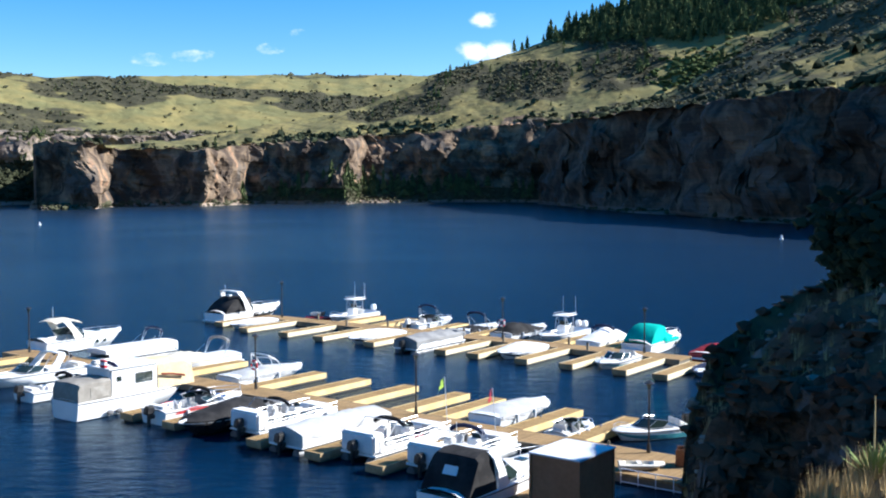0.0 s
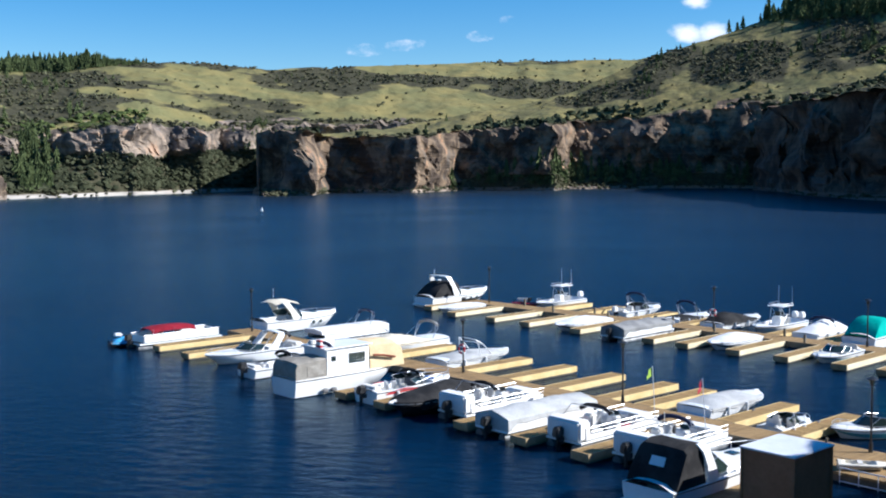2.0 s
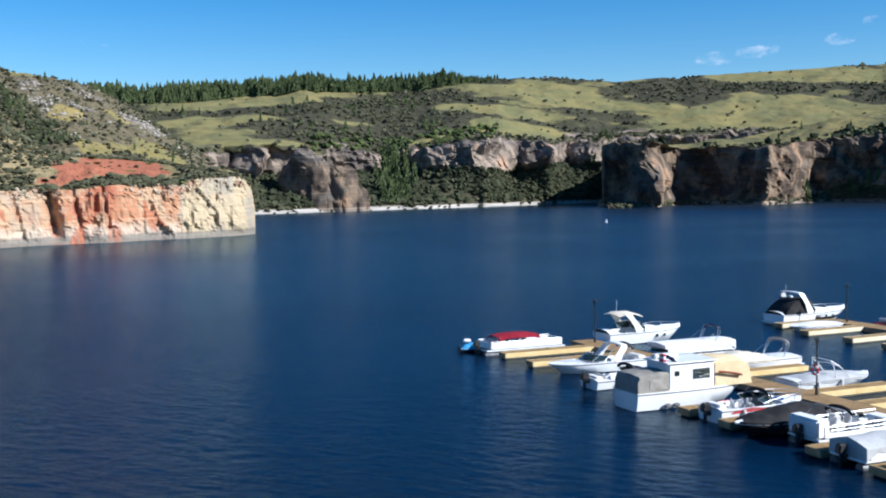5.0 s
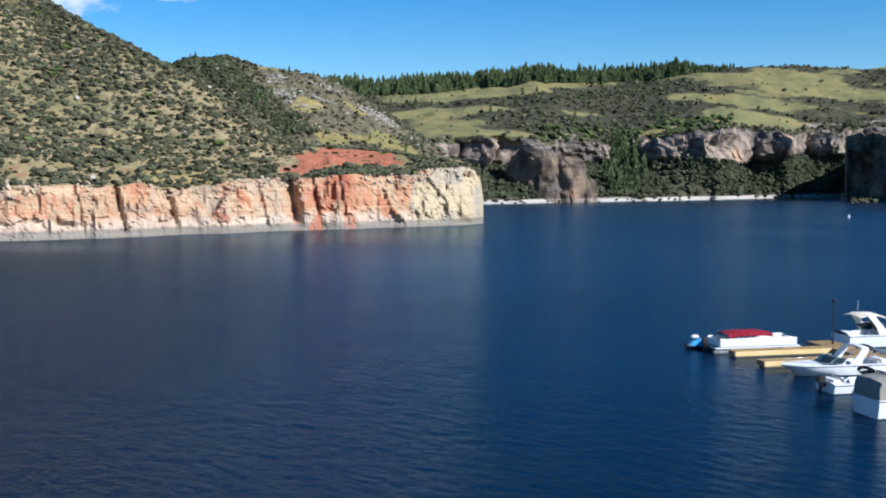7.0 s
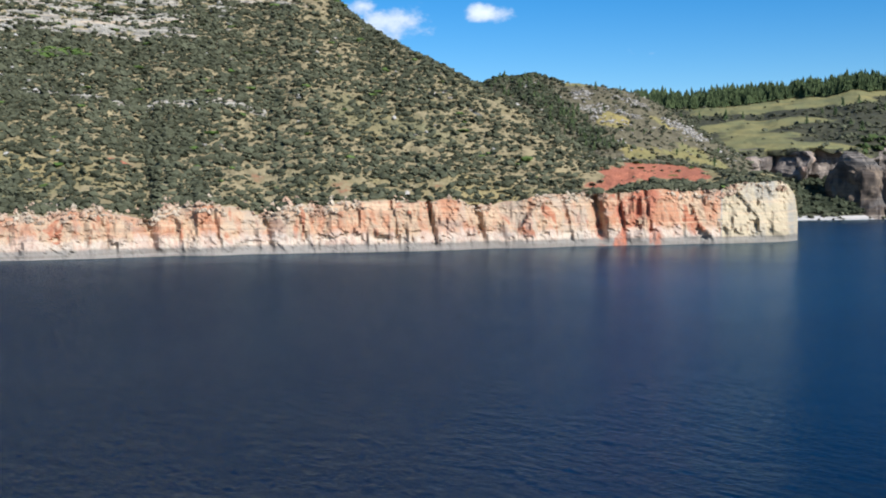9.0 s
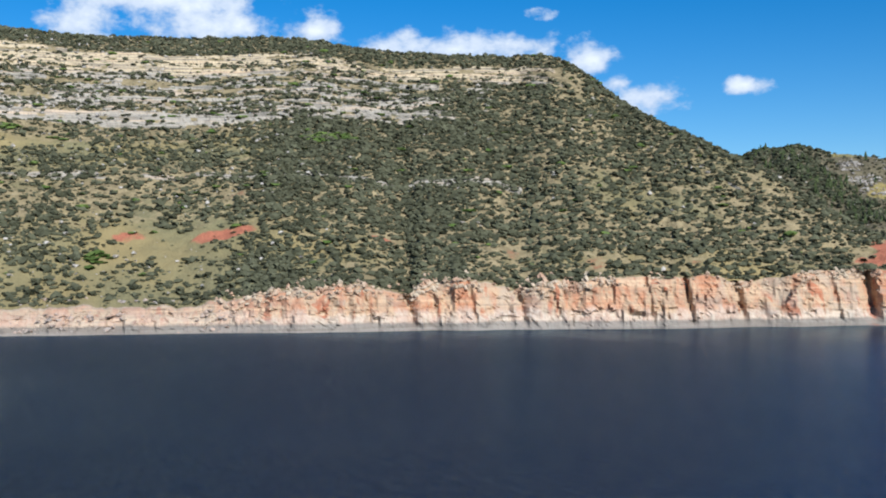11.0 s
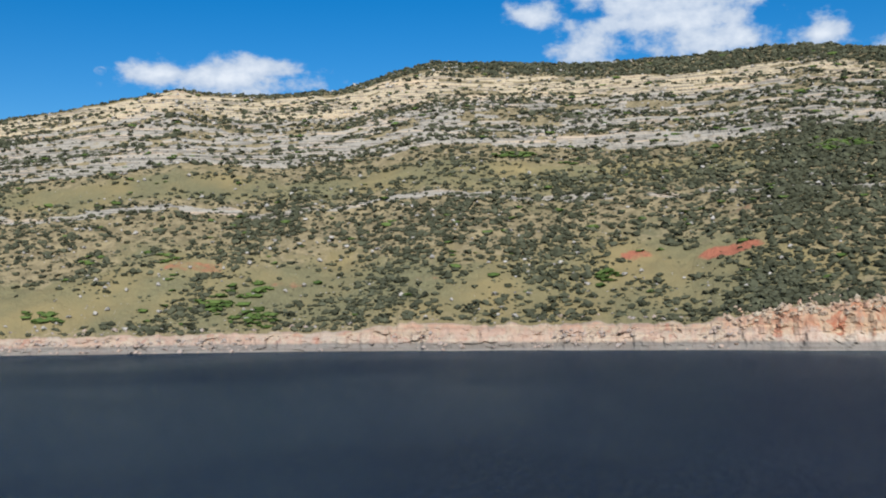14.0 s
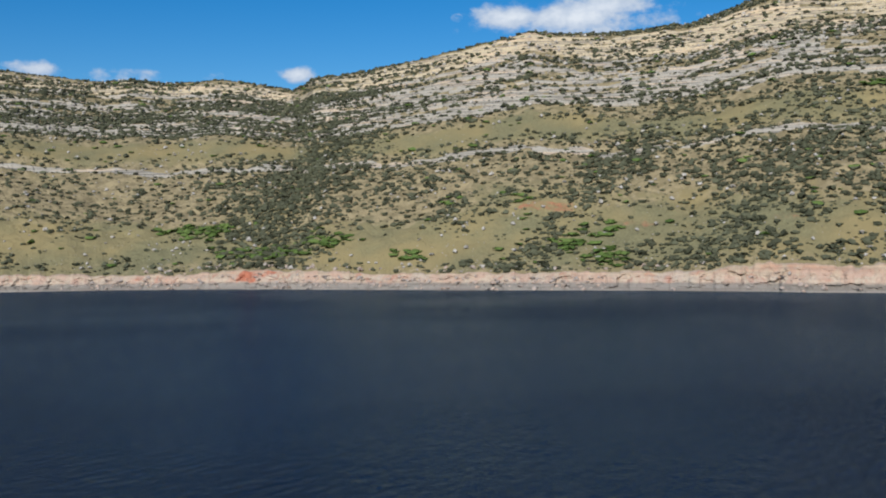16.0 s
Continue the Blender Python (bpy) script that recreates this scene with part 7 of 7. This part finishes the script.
for s, lab, topc in ((-47.5, "white deck boat with a folded black sun top and outboard", C_BLACK), (-38.6, "white deck boat with a boxy stern and folded black sun top", C_BLACK), (-34.0, "white deck boat with a dark folded sun top", C_NAVY)):
    r = pontoon(lab, berth(s, 42.7, 90), 7.4, 2.55, low=True)
    part("stern_box", box(bmesh.new(), 0.0, -1.2, 0.52, 0.95, 1.2, 1.62, 0.12), C_WHITE, r, "white canvas over the stern seat", smooth=True)
    part("stern_badge", box(bmesh.new(), -0.012, 0.3, 0.98, 0.0, 0.52, 1.12), M_MOTOR, r, "small dark badge")
    part("bow_cover", box(bmesh.new(), 5.5, -1.05, 0.55, 6.6, 1.05, 1.12, 0.14), C_WHITE, r, "white cover over the bow seats", smooth=True)
    for x, y, w in ((1.25, 0.62, 0.9), (1.25, -0.62, 0.9), (4.9, -0.85, 0.55), (4.2, 0.85, 0.55)):
        part("lounge_seat", box(box(bmesh.new(), x, y - w / 2, 0.53, x + 0.55, y + w / 2, 0.9, 0.07), x - 0.12, y - w / 2, 0.6, x + 0.05, y + w / 2, 1.3, 0.05), M_SEAT if y > 0 else C_GREY, r, smooth=True)
    part("dash_screen", thick(skin(bmesh.new(), [[(3.85, -0.85, 1.3), (3.85, -0.25, 1.3)], [(3.7, -0.82, 1.62), (3.7, -0.28, 1.62)]]), 0.012), M_GLASS, r, "small tinted screen")
    bimini(r, Hull(7.0, 2.4, 1.1, 1.1), 0.36 if s != -34.0 else 0.5, 0.6, 0.95, topc, True)
    gear(r, [(1.6, -0.75, 0.52), (1.7, 0.7, 0.52), (2.3, -0.4, 0.52), (3.3, 0.65, 0.52), (3.9, 0.2, 0.52), (4.5, -0.6, 0.52), (4.7, 0.7, 0.52)], int(-s * 10))
    for y in (-1.24, 1.24):
        for z in (0.98, 1.24):
            part("deck_rail", tube(bmesh.new(), [(0.9, y, z), (6.7, y, z)], 0.014, 5), M_ALU, r, "bright side rail")
    part("grab_bar", tube(bmesh.new(), [(1.1, -1.2, 1.2), (2.0, -1.15, 2.0), (2.0, 1.15, 2.0), (1.1, 1.2, 1.2)], 0.028, 5), M_ALU, r, "bent grab bar")
    part("helm_seat", box(bmesh.new(), 2.5, 0.1, 0.52, 3.0, 0.75, 1.45, 0.1), M_SEAT, r, smooth=True)
pontoon("pontoon boat under a pale grey full canvas cover", berth(-43.0, 41.6, 90), 8.0, 2.6, cover=C_GREY, cover_label="sagging pale grey canvas cover")
cruiser("white express cruiser with a black canvas enclosure", berth(-29.0, 37.6, 90), 9.4, 2.8, 1.2, 1.7, canopy=C_BLACK, canopy_label="black canvas cockpit enclosure", steep=True)

# ---- boats on the far side of the near dock
cruiser("white cabin cruiser with a tan canvas top", berth(-85.6, 53.2, 90), 8.7, 3.0, 1.25, 1.75, hardtop=C_CREAM, arch_mat=M_CREAM)
r = pontoon("white deck boat under a flat cover with navy sun top", berth(-76.9, 60.6, -90), 7.8, 2.6, cover=C_WHITE, cover_label="taut white canvas cover", cover_high=1.3)
bimini(r, Hull(7.0, 2.4, 1.2, 1.2), 0.2, 0.42, 1.35, C_NAVY, True)
runabout("white deck boat under a cream cover with an arched frame", berth(-68.8, 60.6, -90), 7.6, 2.6, 1.0, 1.1, cover=C_CREAM, cover_label="cream canvas cover", top=C_DARKGREY, folded=True, top_at=(0.14, 0.34), top_high=1.35, ridge=0.75, peak=0.6, cover_span=(0.3, 0.98))
runabout("grey wake boat under a cover with a white tower", berth(-60.6, 53.0, 90), 7.6, 2.5, 0.8, 0.95, hull=M_WHITE, cover=C_GREY, cover_label="grey fitted canvas cover", tower=True, ridge=0.45)
runabout("white boat under a pale grey canvas cover", berth(-38.1, 53.8, 90), 7.0, 2.5, 0.75, 0.95, cover=C_GREY, cover_label="pale grey canvas cover", ridge=0.45, peak=0.35, cover_span=(0.02, 0.86))
runabout("white bowrider with a teal hull and black motor", berth(-27.6, 59.3, -120), 4.8, 2.0, 0.7, 0.95, hull=M_WHITE, stripe=M_TEAL, motor=M_MOTOR, stripe_band=(0.05, 0.6))
runabout("small white open boat behind the shed", berth(-32.4, 52.9, 90), 3.8, 1.7, 0.6, 0.8)

# ---- boats at the outer dock
cruiser("large white express cruiser with black canvas and dark side", outer(-89.2, 76.3, 90), 9.8, 3.1, 1.25, 1.9, canopy=C_BLACK, canopy_label="black canvas cockpit enclosure", canopy_size=0.95, arch_high=2.15, stripe=M_BLACK, window=False, stripe_band=(0.12, 0.8), stripe_from=0.4)
runabout("low white boat under a white tarpaulin", outer(-84.3, 80.0, -90), 6.0, 2.2, 0.6, 0.75, cover=C_WHITE, cover_label="white tarpaulin", ridge=0.35)
runabout("white runabout with a black hull and white cover", outer(-67.2, 79.8, -90), 7.0, 2.4, 0.75, 0.95, stripe=M_BLACK, cover=C_WHITE, cover_label="white canvas cover", ridge=0.55, stripe_band=(0.0, 0.6))
pontoon("pontoon boat under a grey canvas cover", outer(-60.1, 71.9, 90), 7.9, 2.5, cover=C_SLATE, cover_label="grey canvas cover")
runabout("white runabout with a black lower hull under a cover", outer(-51.4, 80.0, -90), 6.2, 2.3, 0.75, 0.95, stripe=M_BLACK, cover=C_WHITE, cover_label="white fitted cover", ridge=0.6, stripe_band=(0.0, 0.4))
runabout("white bowrider with teal trim", outer(-42.4, 80.0, -90), 5.6, 2.2, 0.65, 0.9, stripe=M_TEAL, stripe_band=(0.0, 0.35))
runabout("small boat under a blue cover", outer(-34.6, 80.5, -90), 5.0, 2.0, 0.6, 0.8, hull=M_BLUE, cover=C_NAVY, cover_label="navy cover", ridge=0.4)
fishing_boat("white centre-console fishing boat with a hard top", outer(-78.9, 90.0, -90), 6.8)
pw = thing("personal_watercraft", "red and white watercraft beside the dock", "watercraft", outer(-83.0, 84.0, 20), "boats at the dock")
h = Hull(3.0, 1.1, 0.45, 0.6)
hull_parts(pw, h, M_RED, None, well=None)
part("seat", box(bmesh.new(), 0.4, -0.2, 0.5, 1.7, 0.2, 0.9, 0.1), M_SEAT, pw, smooth=True)
part("handlebar", box(bmesh.new(), 1.75, -0.35, 0.6, 2.0, 0.35, 1.0, 0.06), M_MOTOR, pw, smooth=True)
runabout("white boat with white outboards and a dark green sun top", outer(-68.9, 84.0, 90), 7.0, 2.4, 0.75, 1.0, motor=M_WHITE, top=C_NAVY, folded=True, top_at=(0.4, 0.62), top_high=1.6)
runabout("white runabout with a dark cover and a navy sun top", outer(-62.4, 83.6, 90), 6.4, 2.3, 0.65, 0.85, cover=C_BLACK, cover_label="black cockpit cover", ridge=0.25, cover_span=(0.02, 0.62), top=C_NAVY, folded=True, top_at=(0.4, 0.62), top_high=1.45)
runabout("white boat under a black canvas cover", outer(-57.6, 83.4, 90), 8.0, 2.5, 0.8, 1.15, cover=C_BLACK, cover_label="black canvas cover", ridge=0.95, peak=0.3, cover_span=(0.02, 0.72))
fishing_boat("white fishing boat with a tall tower and two antennas", outer(-53.3, 91.0, -90), 7.2, 2)
runabout("white boat under a draped white cover with a dark top", outer(-48.3, 83.3, 90), 6.8, 2.4, 0.8, 1.0, cover=C_WHITE, cover_label="peaked white canvas cover", ridge=1.0, peak=0.55, cover_span=(0.02, 0.95), top=C_NAVY, folded=True, top_at=(0.42, 0.6), top_high=1.1)
r, h = cruiser("white cruiser under a bright teal canvas cover", outer(-43.5, 83.2, 90), 8.6, 2.9, 1.1, 1.5, canopy=C_TEAL, canopy_label="bright teal canvas cover", window=False, arched=False, canopy_size=0.85)
tarp(r, h, 0.3, 0.66, 1.15, C_TEAL, "bright teal canvas over the windshield", 0.25)
runabout("red boat under a dark red cover", outer(-37.6, 83.4, 90), 6.0, 2.3, 0.7, 0.9, hull=M_RED, cover=C_RED, cover_label="dark red canvas cover", ridge=0.6)

# ---- shed, landing stage and buoys
M_SHED = material("dark_brown_siding", mottled((0.4, 0.165, 0.078), (0.46, 0.195, 0.095), 0.5, 5), 0.8, spec=0.2)
M_TIN = material("white_metal_roof", mottled((0.62, 0.65, 0.70), (0.72, 0.74, 0.78), 0.6), 0.45)
shed = thing("dock_shed", "dark brown timber shed with a white metal roof", "shed", berth(-24.6, 41.6, 0, 0.5))
for y0, y1, x0, x1 in ((-1.5, -1.42, -1.27, 1.2), (1.42, 1.5, -1.27, 1.2), (-1.42, 1.42, -1.27, -1.19), (-1.42, 1.42, 1.12, 1.2)):
    part("wall", box(bmesh.new(), x0, y0, 0, x1, y1, 2.45), M_SHED, shed)
part("roof", box(bmesh.new(), -1.38, -1.62, 2.45, 1.31, 1.62, 2.53, 0.02), M_TIN, shed, "white metal roof")
for x in (-1.28, 1.21):
    for y in (-1.51, 1.51):
        part("corner_trim", box(bmesh.new(), x - 0.05, y - 0.05, 0, x + 0.05, y + 0.05, 2.44), M_SHED, shed)
stage = thing("landing_stage", "planked landing stage with a white pipe railing", "dock", berth(0, 0), "docks")
for x0, y0, x1, y1 in ((-27.55, 47.7, -21.5, 50.1), (-27.55, 38.8, -26.5, 47.66), (-26.46, 39.7, -23.0, 43.4)):
    p = part("platform", box(bmesh.new(), x0, y0, 0.36, x1, y1, 0.494), M_DECK_X, stage, "planked platform")
    part("float", box(bmesh.new(), x0 + 0.1, y0 + 0.1, -0.35, x1 - 0.1, y1 - 0.1, 0.355), M_FLOAT, p)
bm = bmesh.new()
for z in (0.1, 0.75):
    tube(bm, [(-25.4, 47.6, z), (-21.6, 47.6, z)], 0.035)
for k in range(5):
    tube(bm, [(-25.4 + k * 0.95, 47.6, -0.1), (-25.4 + k * 0.95, 47.6, 0.78)], 0.03)
tube(bm, [(-21.6, 47.6, 0.4), (-21.6, 49.9, 0.4), (-21.6, 49.9, 1.4), (-21.6, 47.6, 1.4)], 0.03)
part("railing", bm, M_WHITE, stage, "white pipe railing")
cart = thing("dinghy", "small cream dinghy lying on the landing stage", "dinghy", berth(-25.9, 48.3, 35, 0.6))
h = Hull(2.3, 0.95, 0.22, 0.3)
hull_parts(cart, h, M_CREAM, None, well=(0.1, 0.7), sole=0.08)
part("thwart", box(bmesh.new(), 0.9, -0.36, 0.2, 1.15, 0.36, 0.25, 0.01), M_SEAT, cart)
part("keel_block", box(bmesh.new(), 0.3, -0.3, -0.105, 1.9, 0.3, -0.02, 0.01), M_FLOAT, cart)
post = thing("mooring_post", "weathered timber mooring post on the landing stage", "post", berth(-27.1, 49.2, 0, 0.497))
part("timber", tube(bmesh.new(), [(0, 0, 0), (0.03, 0.02, 0.6), (0.12, 0.05, 1.1)], 0.07, 7), M_FLOAT, post)
barrel = thing("rusty_winch", "rusty winch on the landing stage", "winch", berth(-23.6, 50.9, 20, 0.5))
bm = bmesh.new()
bmesh.ops.create_cone(bm, cap_ends=True, segments=14, radius1=0.3, radius2=0.3, depth=0.7, matrix=Matrix.Translation((0, 0, 0.45)) @ Matrix.Rotation(radians(90), 4, "X"))
M_RUST = material("rust", mottled((0.16, 0.06, 0.025), (0.24, 0.10, 0.04), 3.0), 0.9)
part("drum", bm, M_RUST, barrel, smooth=True)
for y in (-0.45, 0.36):
    part("side_plate", box(bmesh.new(), -0.35, y, 0, 0.35, y + 0.09, 0.9, 0.02), M_RUST, barrel)
for x, y in ((87.3, 279.7), (-141.5, 381), (-263, 59.8), (-281, -12)):
    b = thing("buoy", "small white marker buoy on the lake", "buoy", Matrix.Translation((x, y, 0)), "buoys")
    bm = bmesh.new()
    bmesh.ops.create_cone(bm, cap_ends=True, segments=12, radius1=0.3, radius2=0.22, depth=1.3, matrix=Matrix.Translation((0, 0, 0.45)))
    part("can", bm, M_WHITE, b, smooth=True)
    bm = bmesh.new()
    bmesh.ops.create_cone(bm, cap_ends=True, segments=12, radius1=0.55, radius2=0.5, depth=0.3, matrix=Matrix.Translation((0, 0, 0.05)))
    part("collar", bm, M_WHITE, b, smooth=True)
for x, c, tall in ((berth(-35.85, 47.2, 0, 0.5), "yellow-green", 3.7), (berth(-33.1, 47.9, 0, 0.515), "red and white", 3.3)):
    f = thing("flag_staff", "thin staff with a small %s flag" % c, "flag", x)
    part("staff", tube(bmesh.new(), [(0, 0, 0), (-0.35, 0.1, tall)], 0.02, 5), M_WHITE, f)
    long, wide = (0.6, 0.3) if c[0] == "y" else (0.75, 0.22)
    rows = [[(-0.36 - 0.02 * k - 0.06 * (k % 2), 0.1 - wide * j / 3 - 0.05 * math.sin(k * 1.3 + j), tall - 0.05 - long * k / 5 - 0.12 * j / 3) for j in range(4)] for k in range(6)]
    part("flag", thick(skin(bmesh.new(), rows), 0.008), M_TEAL if c[0] == "x" else (material("flag_green", (0.34, 0.52, 0.05), 0.8) if c[0] == "y" else M_RED), f)
